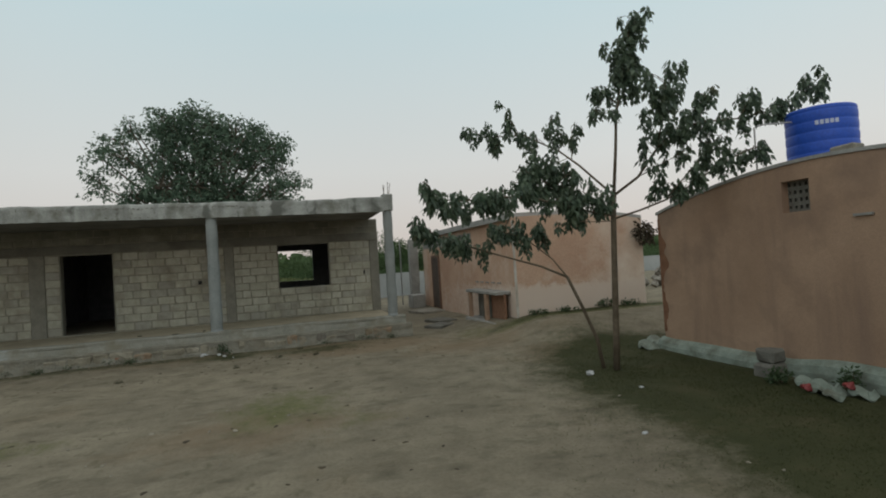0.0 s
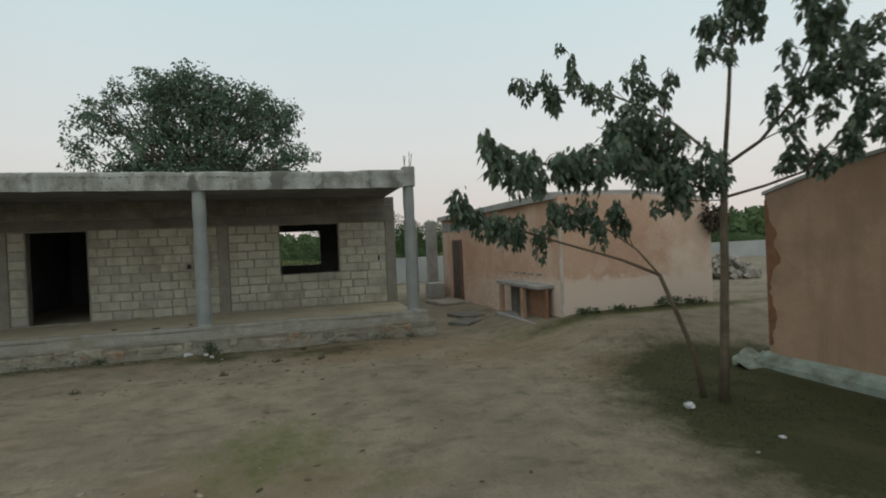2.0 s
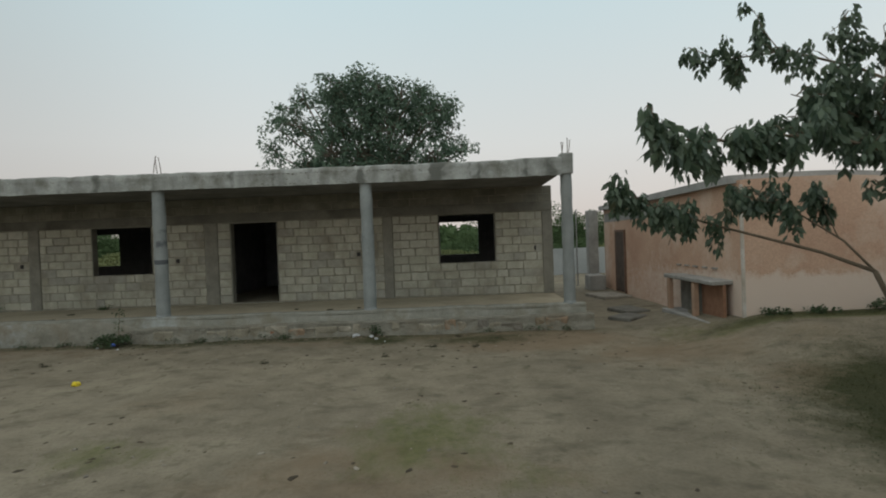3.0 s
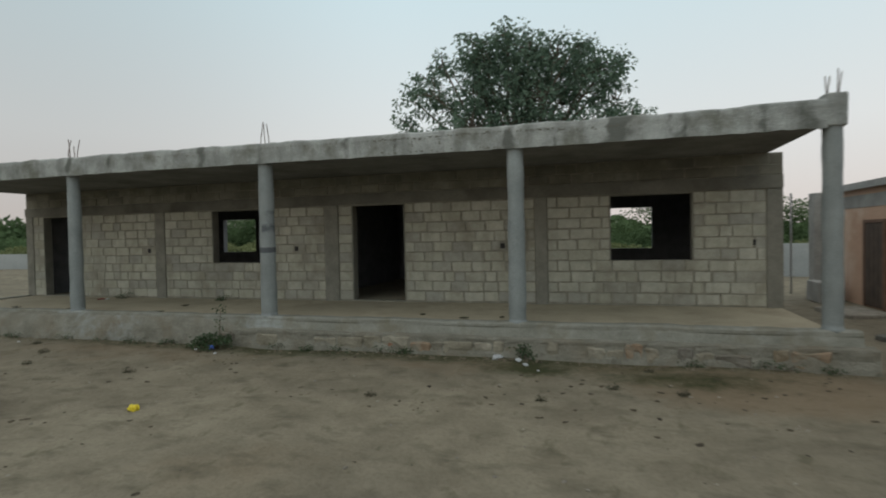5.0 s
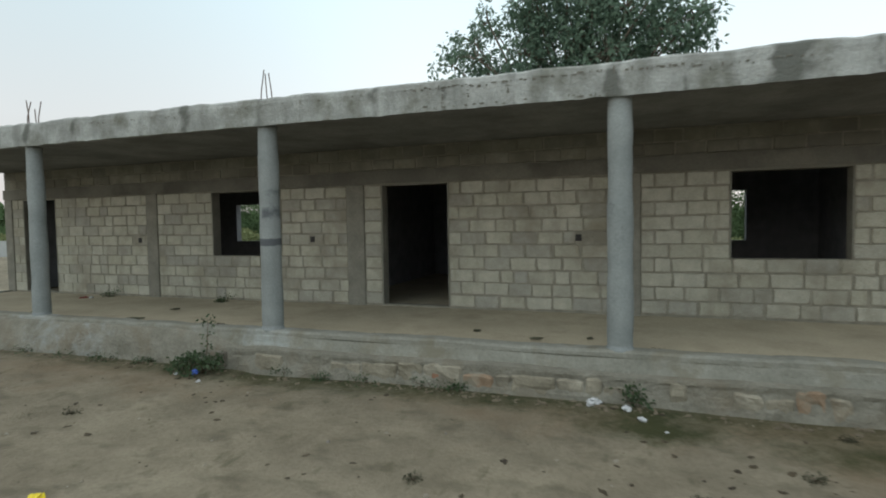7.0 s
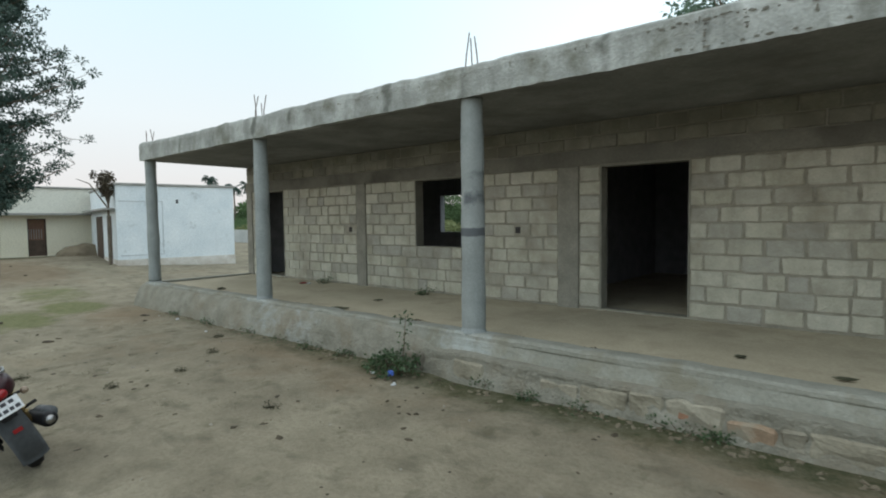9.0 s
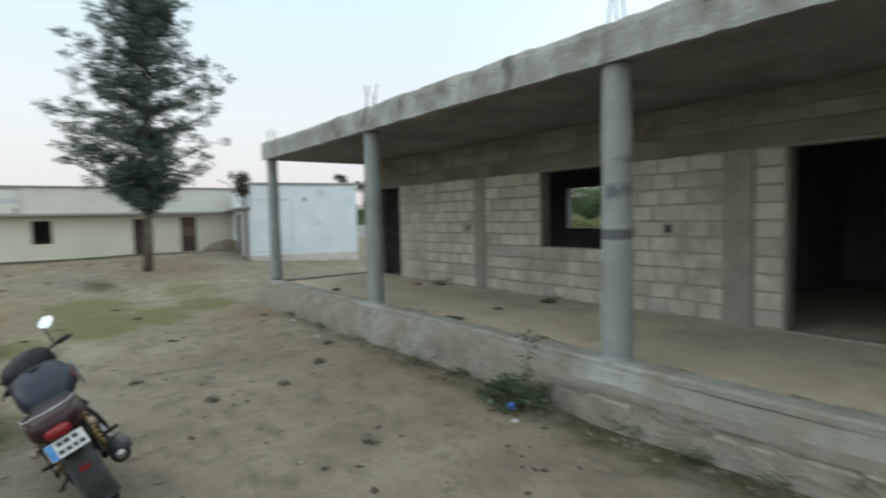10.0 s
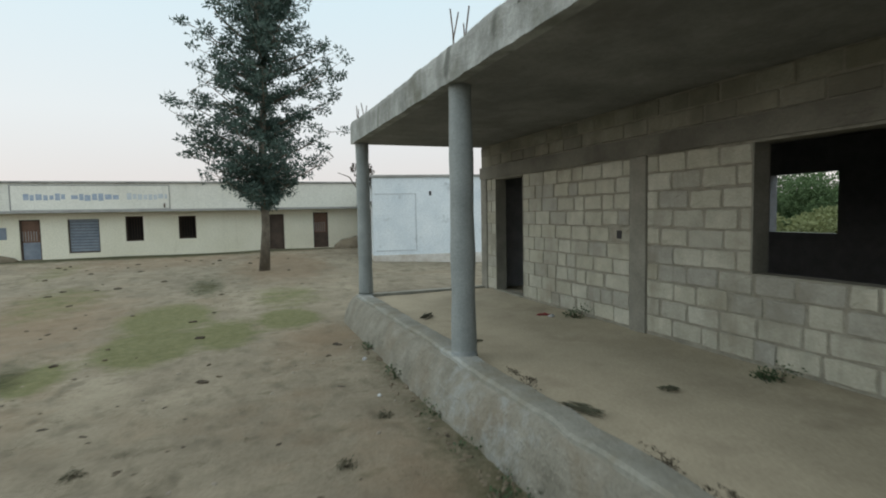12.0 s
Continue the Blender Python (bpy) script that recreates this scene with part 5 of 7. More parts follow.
def young_tree():
    rng = np.random.default_rng(23)
    base = Vector((5.06, 7.68, 0.0))
    tree = thing("young_tree", base, "young two-stemmed tree with drooping dark green leaves", "tree")
    tr = bmesh.new()
    spots, ways, sizes = [], [], []

    def bunch(c, size, thick=1.0):
        """A hanging cluster of leaves."""
        for _ in range(int(50 * thick * (size / 0.2) ** 1.4)):
            d = Vector(rng.normal(size=3))
            d *= rng.random() ** 0.45 / d.length
            spots.append(c + Vector((d.x * size * 0.42, d.y * size * 0.42, d.z * size * 0.95 - 0.42 * size)))
            ways.append((rng.normal() * 0.35 + 0.4 * d.x, rng.normal() * 0.35 + 0.4 * d.y, -1.0 + 0.3 * rng.random()))
            sizes.append(rng.uniform(0.065, 0.13))

    def limb(pts, r0, r1, lo=1.0, count=0, size=0.2, reach=0.15):
        """A branch, with leaf clusters hanging on short twigs from the share lo of its length on."""
        pts = [Vector(p) for p in pts]
        n = len(pts) - 1
        tube(tr, pts, [0.86 * (r0 + (r1 - r0) * k / n) for k in range(n + 1)], 9)
        count = int(count * 0.85 + 0.5)
        for k in range(count):
            f = (lo + (1 - lo) * (k + 0.2 + 0.75 * rng.random()) / count) * n
            i = min(int(f), n - 1)
            p = pts[i].lerp(pts[i + 1], min(f - i, 1.0))
            a = rng.uniform(0, 2 * math.pi)
            e = p + Vector((math.cos(a), math.sin(a), rng.uniform(-0.1, 0.9))) * reach * rng.uniform(0.2, 1.25)
            tube(tr, [p, p.lerp(e, 0.5) + Vector((0, 0, 0.03)), e], [0.006, 0.005, 0.003], 4, False)
            bunch(e, size * rng.uniform(0.45, 1.05))

    # main stem and its top
    limb([(5.06, 7.68, -0.05), (5.11, 7.7, 0.53), (5.17, 7.72, 1.46), (5.25, 7.77, 2.28), (5.32, 7.82, 2.65)], 0.062, 0.045)
    limb([(5.32, 7.82, 2.65), (5.41, 7.82, 3.38), (5.46, 7.82, 3.91), (5.57, 7.8, 4.44), (5.64, 7.8, 4.71), (5.78, 7.8, 5.25), (5.89, 7.8, 5.52)], 0.032, 0.006, 0.5, 34, 0.22, 0.19)
    limb([(5.5, 7.82, 4.1), (5.2, 7.75, 4.25), (4.96, 7.7, 4.3)], 0.012, 0.004, 0.2, 8, 0.2, 0.14)
    limb([(5.48, 7.82, 3.98), (5.2, 7.75, 3.92), (5.02, 7.7, 3.9)], 0.01, 0.004, 0.2, 6, 0.17, 0.12)
    limb([(5.6, 7.8, 4.6), (5.4, 7.8, 4.85), (5.24, 7.8, 5.02)], 0.01, 0.004, 0.2, 7, 0.18, 0.12)
    limb([(5.58, 7.8, 4.5), (5.8, 7.8, 4.7), (5.98, 7.8, 4.82)], 0.01, 0.004, 0.2, 8, 0.2, 0.14)
    limb([(5.52, 7.8, 4.2), (5.66, 7.75, 4.3), (5.76, 7.7, 4.36)], 0.009, 0.004, 0.2, 6, 0.2, 0.12)
    # upper branch on the house side
    limb([(5.32, 7.82, 2.65), (4.93, 8.12, 3.18), (4.86, 8.6, 3.51), (4.56, 9.3, 3.95), (4.3, 9.6, 4.0), (4.0, 9.8, 4.03), (3.72, 9.94, 4.25)], 0.022, 0.006, 0.36, 19, 0.22, 0.2)
    limb([(4.5, 9.35, 3.97), (4.42, 9.5, 4.25), (4.36, 9.6, 4.55)], 0.009, 0.004, 0.3, 5, 0.18, 0.12)
    limb([(4.86, 8.6, 3.51), (4.82, 8.65, 3.8), (4.8, 8.7, 4.12)], 0.01, 0.004, 0.2, 9, 0.2, 0.16)
    limb([(4.9, 8.3, 3.3), (5.0, 8.4, 3.65), (5.05, 8.5, 3.9)], 0.01, 0.004, 0.3, 6, 0.18, 0.14)
    limb([(4.2, 9.65, 4.02), (4.15, 9.65, 3.85), (4.1, 9.7, 3.75)], 0.007, 0.003, 0.3, 4, 0.18, 0.1)
    limb([(4.9, 8.4, 3.36), (4.75, 8.5, 3.3), (4.65, 8.7, 3.25)], 0.007, 0.003, 0.4, 3, 0.15, 0.08)
    # middle branches
    limb([(5.25, 7.77, 2.33), (4.57, 7.6, 2.43), (3.71, 7.3, 2.58), (3.14, 7.15, 2.6), (2.75, 7.0, 2.55), (2.45, 6.9, 2.53)], 0.022, 0.009, 0.12, 34, 0.22, 0.18)
    limb([(2.45, 6.9, 2.53), (2.2, 6.8, 2.55), (2.05, 6.65, 2.6), (1.93, 6.55, 2.74)], 0.009, 0.004, 0.1, 9, 0.2, 0.06)
    limb([(4.9, 7.7, 2.4), (4.46, 7.7, 2.68), (3.96, 7.6, 2.88), (3.48, 7.5, 3.0)], 0.014, 0.005, 0.15, 19, 0.26, 0.19)
    limb([(4.46, 7.7, 2.68), (4.25, 7.65, 2.95), (3.95, 7.6, 3.22)], 0.01, 0.004, 0.25, 10, 0.22, 0.15)
    limb([(4.6, 7.7, 2.6), (4.45, 7.65, 2.85), (4.32, 7.6, 3.05)], 0.009, 0.004, 0.3, 7, 0.2, 0.13)
    limb([(4.5, 7.62, 2.45), (4.15, 7.85, 2.75), (3.8, 8.05, 2.92)], 0.011, 0.004, 0.2, 10, 0.24, 0.17)
    limb([(5.24, 7.76, 2.25), (4.65, 7.6, 2.24), (4.13, 7.5, 2.2)], 0.009, 0.004, 0.35, 6, 0.15, 0.1)
    limb([(5.1, 7.75, 2.36), (4.85, 7.55, 2.55), (4.55, 7.45, 2.68)], 0.011, 0.004, 0.1, 11, 0.22, 0.18)
    # leaning second stem
    limb([(4.99, 7.9, -0.05), (4.93, 7.95, 0.44), (4.72, 7.95, 0.93), (4.49, 7.96, 1.43)], 0.036, 0.027)
    limb([(4.49, 7.96, 1.43), (4.23, 8.3, 1.61), (3.46, 8.9, 1.93), (2.89, 9.0, 2.14), (2.33, 8.9, 2.42)], 0.024, 0.006, 0.5, 23, 0.23, 0.18)
    limb([(3.2, 8.95, 2.03), (3.1, 9.4, 2.1), (3.15, 9.9, 2.1)], 0.01, 0.004, 0.2, 8, 0.22, 0.15)
    limb([(4.49, 7.96, 1.43), (4.38, 8.2, 1.72), (4.25, 8.6, 1.98), (4.12, 8.95, 2.2), (4.0, 9.25, 2.35)], 0.015, 0.005, 0.5, 14, 0.2, 0.16)
    limb([(4.36, 8.25, 1.76), (4.4, 8.5, 2.05), (4.45, 8.7, 2.3)], 0.008, 0.004, 0.5, 7, 0.18, 0.13)
    limb([(4.15, 8.85, 2.13), (3.9, 8.9, 2.2), (3.7, 8.9, 2.28)], 0.007, 0.003, 0.2, 6, 0.18, 0.13)
    # branches towards the shed
    limb([(5.32, 7.82, 2.65), (5.62, 7.6, 2.9), (5.76, 7.3, 3.27), (5.96, 7.1, 3.51), (6.32, 7.0, 3.6), (6.94, 6.9, 3.64), (7.68, 6.9, 3.8), (8.14, 6.9, 4.01), (8.62, 6.9, 4.35)], 0.026, 0.005, 0.2, 44, 0.22, 0.22)
    limb([(5.76, 7.3, 3.27), (5.45, 6.75, 3.58), (5.2, 6.35, 3.8), (5.08, 6.2, 4.0)], 0.016, 0.005, 0.1, 21, 0.21, 0.2)
    limb([(6.1, 7.05, 3.55), (6.3, 7.0, 3.85), (6.5, 6.95, 4.08)], 0.011, 0.004, 0.2, 10, 0.2, 0.17)
    limb([(6.94, 6.9, 3.64), (7.1, 6.9, 3.88), (7.35, 6.9, 4.05)], 0.009, 0.004, 0.2, 8, 0.2, 0.16)
    limb([(5.7, 7.2, 3.4), (5.8, 7.0, 3.9), (5.85, 6.9, 4.3)], 0.01, 0.004, 0.35, 8, 0.2, 0.14)
    limb([(5.62, 7.6, 2.9), (5.85, 7.3, 3.05), (6.2, 7.1, 3.25)], 0.01, 0.004, 0.2, 5, 0.18, 0.13)
    limb([(5.25, 7.77, 2.28), (5.55, 7.5, 2.38), (5.85, 7.3, 2.5), (6.14, 7.1, 2.68), (6.57, 6.9, 2.98), (6.78, 6.7, 3.1), (7.04, 6.6, 3.17)], 0.02, 0.005, 0.4, 24, 0.19, 0.17)
    limb([(5.85, 7.3, 2.5), (6.05, 7.1, 2.81), (6.49, 7.0, 3.22), (6.7, 7.0, 3.44)], 0.012, 0.004, 0.15, 12, 0.2, 0.16)
    limb([(5.75, 7.4, 2.46), (5.72, 7.35, 2.66), (5.65, 7.3, 2.8)], 0.01, 0.004, 0.2, 4, 0.16, 0.1)
    part("trunk", tr, M_BARK2, tree, smooth=True)
    s = np.array(sizes)
    part("crown", leaves("crown", np.array([tuple(c) for c in spots]), np.array(ways), s, s * 0.5, 0.05, 3), M_LEAF1, tree, "hanging dark green leaf clusters, a few brown")


def bush_bank(name, spots, seed, label, size=0.45, per=60, material=M_BUSH):
    rng = np.random.default_rng(seed)
    cs, sp = [], []
    for x, y, w, h in spots:
        for _ in range(int(9 + 3 * h)):
            cs.append((x + rng.normal() * w * 0.5, y + rng.normal() * w * 0.35, rng.uniform(0.1, 0.85) * h))
            sp.append((0.32 * w, 0.32 * w, 0.2 * h))
    p, w, s = clump_leaves(rng, cs, sp, per, size, -0.2)
    p[:, 2] = np.maximum(p[:, 2], 0.05)
    tagged(part(name, leaves(name, p, w, s, s * 0.6, 0.1, seed), material), label, "bushes", kind="stuff")


def palm(x, y, h, seed):
    rng = np.random.default_rng(seed)
    tree = thing("palm_tree", (x, y, 0), "distant coconut palm with a small rounded crown", "palm tree", "palms beyond the annex")
    part("trunk", tube(bmesh.new(), [(0, 0, 0), (0.25, 0.1, h * 0.5), (0.15, 0, h)], [0.2, 0.15, 0.11], 8), M_BARK, tree, local=True)
    pl_, ws = [], []
    for k in range(22):
        a = 2 * math.pi * k / 22 + rng.uniform(-0.15, 0.15)
        up = rng.uniform(-0.5, 1.5)
        for f in np.linspace(0.15, 1, 16):
            r = 1.4 * f
            c = np.array([0.15 + r * math.cos(a), r * math.sin(a), h + up * r * 0.8 - 0.45 * r * r])
            for sgn in (-1, 1):
                pl_.append(c)
                ws.append((-sgn * math.sin(a) + 0.4 * math.cos(a), sgn * math.cos(a) + 0.4 * math.sin(a), -0.5))
    s = np.full(len(pl_), 0.42)
    part("crown", leaves("crown", np.array(pl_), np.array(ws), s, s * 0.4, 0.2, seed), M_LEAF3, tree, local=True)


broad_tree()
tall_tree()
young_tree()
rb_ = np.random.default_rng(31)
bush_bank("bushes", [(4.2, 39.0, 2.6, 4.3), (6.8, 40.0, 3.0, 4.2), (9.5, 39.5, 3.0, 3.4), (-17.0, 39.5, 3.0, 3.3), (-19.5, 39.0, 3.0, 3.7), (-22.0, 39.5, 3.0, 3.9), (-24.5, 39.0, 3.0, 4.3), (-27.0, 40.0, 3.0, 3.9), (-30.0, 39.5, 3.0, 3.2)], 40, "taller green bushes beyond the boundary wall", 0.15, 400)
bush_bank("bushes", [(x + rb_.normal(), 40 + rb_.uniform(-3, 5), rb_.uniform(2.2, 4.0), rb_.uniform(1.3, 2.1) + (0.5 if x < -14 else 0.0)) for x in np.arange(-62, 48, 2.3)], 41, "bank of green bushes beyond the boundary wall", 0.15, 400)
bush_bank("far_trees", [(x + rb_.normal() * 2, 85 + rb_.uniform(-8, 8), rb_.uniform(5, 9), rb_.uniform(2.8, 4.2)) for x in np.arange(-150, 130, 5.5)], 43, "distant green treeline on the horizon", 1.1, 60)
bush_bank("far_trees", [(-95 + rb_.uniform(-8, 8), y + rb_.normal() * 2, rb_.uniform(5, 9), rb_.uniform(4.0, 6.0)) for y in np.arange(-90, 85, 6.0)], 47, "distant green treeline behind the school", 1.1, 60)
bush_bank("far_trees", [(75 + rb_.uniform(-8, 8), y + rb_.normal() * 2, rb_.uniform(5, 9), rb_.uniform(4, 6)) for y in np.arange(-60, 85, 6.5)], 53, "distant green treeline", 1.1, 50)
bush_bank("field_grass", [(x, 34 + rb_.uniform(-1.5, 2.0), 2.6, rb_.uniform(1.0, 1.35) + (0.6 if x < -12 else 0.0)) for x in np.arange(-45, 12, 2.0)], 59, "bright green grass strip behind the building", 0.18, 260, M_FIELD)
for x, y, h, sd in ((-104.3, 60.0, 10.2, 71), (-95.5, 60.0, 8.1, 72), (-97.5, 64.0, 8.8, 73)):
    palm(x, y, h, sd)


def shrub_tree(x, y, h):
    rng = np.random.default_rng(61)
    tree = thing("small_tree", (x, y, gz(x, y)), "small sparse brownish tree beside the white annex", "tree")
    tr = tube(bmesh.new(), [(0, 0, 0), (0.02, 0, h * 0.6), (0, 0.03, h * 0.95)], [0.05, 0.04, 0.03], 7)
    cs = []
    for k in range(11):
        e = Vector((rng.normal() * 0.16, rng.normal() * 0.16, h * rng.uniform(0.92, 1.12)))
        tube(tr, [(0.01, 0.01, h * 0.75), e * 0.6 + Vector((0, 0, 0.33 * h)), e], [0.03, 0.02, 0.008], 5)
        cs.append(e)
    tube(tr, [(0.03, 0, h * 0.7), (0.1, -0.6, h * 1.0), (0.1, -1.0, h * 1.05)], [0.03, 0.02, 0.01], 5)
    part("trunk", tr, M_BARK, tree, local=True)
    p, w, s = clump_leaves(rng, cs, (0.17, 0.17, 0.2), 80, 0.11)
    part("crown", leaves("crown", p, w, s, s * 0.5, 0.2, 4), M_CLOD, tree, local=True)


shrub_tree(-23.98, 16.17, 2.95)
creeper = thing("dry_creeper", (9.2, 12.36, 2.3), "clump of dry brown leaves hanging at the roof corner", "plant")
part("stem", tube(bmesh.new(), [(0, 0.1, 0.12), (0, -0.06, 0.1), (0.02, -0.1, -0.2)], 0.012, 5), M_BARK, creeper, local=True)
cp, cw_, cs_ = clump_leaves(np.random.default_rng(67), [(0, -0.1, 0.05), (-0.15, -0.08, -0.05), (0.12, -0.08, -0.1), (0, -0.12, -0.25)], (0.2, 0.1, 0.2), 70, 0.13, 0.6)
part("foliage", leaves("foliage", cp, cw_, cs_, cs_ * 0.5, 0.2, 6), M_CLOD, creeper, local=True)

# heap of stones and wood beyond the pink outbuilding
rp = np.random.default_rng(71)
heap = thing("stone_heap", (13.8, 16.8, gz(13.8, 16.8)), "heap of rough grey building stones", "stone heap")
for k in range(70):
    dx, dy = rp.normal() * 0.6, rp.normal() * 0.35
    z = gz(13.8, 16.8) + 0.05 + rp.random() * 0.75 * math.exp(-(dx / 0.9) ** 2 - (dy / 0.6) ** 2)
    st = bmesh.new()
    bmesh.ops.create_icosphere(st, subdivisions=1, radius=rp.uniform(0.1, 0.2))
    wobble(st, 0.09, 6)
    bmesh.ops.transform(st, matrix=Matrix.Translation((13.8 + dx, 16.8 + dy, z)), verts=st.verts)
    part("stone", st, M_STONE, heap)

# mounds of earth against the school wall
for x, y, rx, ry, h in ((-29.6, 17.0, 0.9, 1.1, 0.5), (-29.9, 3.0, 0.6, 1.0, 0.3)):
    md = bmesh.new()
    bmesh.ops.create_icosphere(md, subdivisions=4, radius=1.0)
    for v in md.verts:
        v.co = Vector((v.co.x * rx, v.co.y * ry, v.co.z * h))
    wobble(md, 0.12, 2.5)
    ob = part("earth_mound", md, M_EARTH, smooth=True)
    ob.matrix_basis = pose(x, y, gz(x, y) - 0.05)
    tagged(ob, "low mound of dark brown earth against the wall", "earth mound", "earth mounds")


# ---- motorcycle on its side stand ----
def motorcycle(place, turn, lean, steer):
    bike = thing("motorcycle", place, "dark maroon and black commuter motorcycle leaning on its side stand", "motorcycle")
    bike.matrix_basis = pose(*place, 0, 0, turn) @ pose(0, 0, 0, 0, lean, 0)
    pivot = Vector((0, 1.03, 0.8))
    axis = Vector((0, -0.42, 0.9)).normalized()
    turned = Matrix.Translation(pivot) @ Matrix.Rotation(radians(steer), 4, axis) @ Matrix.Translation(-pivot)

    def put(name, bm, mm, parent=bike, label="", smooth=True, front_end=False, axle=None):
        if front_end:
            bmesh.ops.transform(bm, matrix=turned, verts=bm.verts)
        if axle is None:
            bmesh.ops.transform(bm, matrix=Matrix.Diagonal((1.0, 0.86, 0.98, 1)), verts=bm.verts)
        else:  # wheels and mudguards stay round
            bmesh.ops.transform(bm, matrix=Matrix.Translation((0, 0.86 * axle, 0)) @ Matrix.Scale(0.98, 4) @ Matrix.Translation((0, -axle, 0)), verts=bm.verts)
        return part(name, bm, mm, parent, label, local=True, smooth=smooth)

    def wheel(y, wide, front_end):
        c = (0, y, 0.305)
        ty = lathe(bmesh.new(), [(0.235, -wide * 0.4), (0.27, -wide * 0.5), (0.295, -wide * 0.38), (0.305, -wide * 0.12), (0.305, wide * 0.12), (0.295, wide * 0.38), (0.27, wide * 0.5), (0.235, wide * 0.4), (0.235, -wide * 0.4)], c, 40, "X")
        tyre = put("tyre", ty, M_TYRE, front_end=front_end, axle=y)
        rim = lathe(bmesh.new(), [(0.205, -0.03), (0.235, -0.035), (0.238, 0.0), (0.235, 0.035), (0.205, 0.03), (0.2, 0.0), (0.205, -0.03)], c, 40, "X")
        lathe(rim, [(0.015, -0.06), (0.06, -0.06), (0.065, 0.0), (0.06, 0.06), (0.015, 0.06)], c, 20, "X")
        for k in range(6):
            a = 2 * math.pi * k / 6
            p = Vector((0, math.cos(a), math.sin(a)))
            tube(rim, [Vector(c) + p * 0.05, Vector(c) + p * 0.21], [0.022, 0.014], 6)
        put("rim", rim, M_BLACKP, tyre, "black alloy rim", front_end=front_end, axle=y)

    def arc_guard(y, r, a0, a1, half, rise=0.02):
        bm = bmesh.new()
        prev = None
        for a in np.radians(np.linspace(a0, a1, 18)):
            ring = []
            for k, x in enumerate(np.linspace(-half, half, 7)):
                rr = r + rise * (1 - (x / half) ** 2)
                ring.append(bm.verts.new((x, y + rr * math.cos(a), 0.305 + rr * math.sin(a))))
            if prev:
                for k in range(6):
                    bm.faces.new((prev[k], prev[k + 1], ring[k + 1], ring[k]))
            prev = ring
        bmesh.ops.solidify(bm, geom=list(bm.faces), thickness=0.006)
        return bm

    def blob(rings, sides=16):
        """A closed body through (y, half width, low, high) stations."""
        bm = bmesh.new()
        prev = None
        for y, w, lo, hi in rings:
            ring = []
            for k in range(sides):
                a = 2 * math.pi * k / sides
                ca, sa = math.cos(a), math.sin(a)
                x = w * math.copysign(abs(ca) ** 0.7, ca)
                z = (lo + hi) / 2 + (hi - lo) / 2 * math.copysign(abs(sa) ** 0.7, sa)
                ring.append(bm.verts.new((x, y, z)))
            if prev:
                for k in range(sides):
                    bm.faces.new((prev[k], prev[(k + 1) % sides], ring[(k + 1) % sides], ring[k]))
            else:
                bm.faces.new(ring)
            prev = ring
        bm.faces.new(prev[::-1])
        bmesh.ops.recalc_face_normals(bm, faces=bm.faces)
        return bm

    wheel(0.0, 0.11, False)
    wheel(1.27, 0.085, True)
    put("rear_mudguard", arc_guard(0, 0.335, 60, 205, 0.092), M_GUARD, label="grey plastic rear mudguard", axle=0.0)
    put("front_mudguard", arc_guard(1.27, 0.325, 20, 160, 0.055), M_PAINTB, front_end=True, axle=1.27)
    put("tail_cowl", blob([(0.42, 0.12, 0.62, 0.76), (0.15, 0.15, 0.64, 0.8), (-0.12, 0.16, 0.66, 0.84), (-0.3, 0.15, 0.68, 0.86), (-0.4, 0.12, 0.7, 0.85), (-0.44, 0.08, 0.73, 0.83)]), M_PAINT, label="glossy dark maroon tail cowl")
    put("seat", blob([(0.5, 0.09, 0.72, 0.78), (0.36, 0.12, 0.72, 0.795), (0.2, 0.125, 0.72, 0.795), (0.05, 0.12, 0.73, 0.805), (-0.12, 0.105, 0.75, 0.835), (-0.22, 0.07, 0.78, 0.84)]), M_SEAT, label="black vinyl two-step seat")
    put("fuel_tank", blob([(0.98, 0.11, 0.72, 0.9), (0.88, 0.17, 0.7, 0.95), (0.72, 0.195, 0.68, 0.955), (0.54, 0.185, 0.68, 0.91), (0.42, 0.15, 0.69, 0.85), (0.34, 0.1, 0.71, 0.8)]), M_PAINTB, label="dark blue-black fuel tank")
    put("filler_cap", lathe(bmesh.new(), [(0.005, 0.985), (0.04, 0.985), (0.042, 0.97), (0.042, 0.93)], (0, 0.74, -0.022), 16), M_BLACKP)
    for s in (-1, 1):
        put("side_panel", blob([(0.6, 0.02, 0.5, 0.72), (0.45, 0.035, 0.46, 0.74), (0.25, 0.025, 0.52, 0.72)], 10), M_PAINT).location = (s * 0.11, 0, 0)
        put("tank_shroud", blob([(1.02, 0.01, 0.74, 0.8), (0.92, 0.018, 0.7, 0.84), (0.74, 0.014, 0.7, 0.8)], 10), M_PAINTB).location = (s * 0.18, 0, 0)
        shock = tube(bmesh.new(), [(s * 0.13, -0.03, 0.33), (s * 0.12, 0.1, 0.68)], 0.013, 8)
        for k in range(7):
            f = 0.25 + 0.1 * k
            lathe(shock, [(0.018, -0.008), (0.03, 0.0), (0.018, 0.008)], (s * (0.13 - 0.01 * f), -0.03 + 0.13 * f, 0.33 + 0.35 * f), 12)
        put("shock_absorber", shock, M_BRASS, label="dull yellow coil shock absorber")
        put("swing_arm", tube(bmesh.new(), [(s * 0.1, 0.0, 0.305), (s * 0.09, 0.45, 0.34)], 0.022, 8), M_BLACKP)
        put("fork_leg", tube(bmesh.new(), [(s * 0.085, 1.27, 0.305), (s * 0.085, 1.13, 0.62), (s * 0.085, 1.01, 0.95)], [0.026, 0.02, 0.018], 10), M_STEEL, front_end=True)
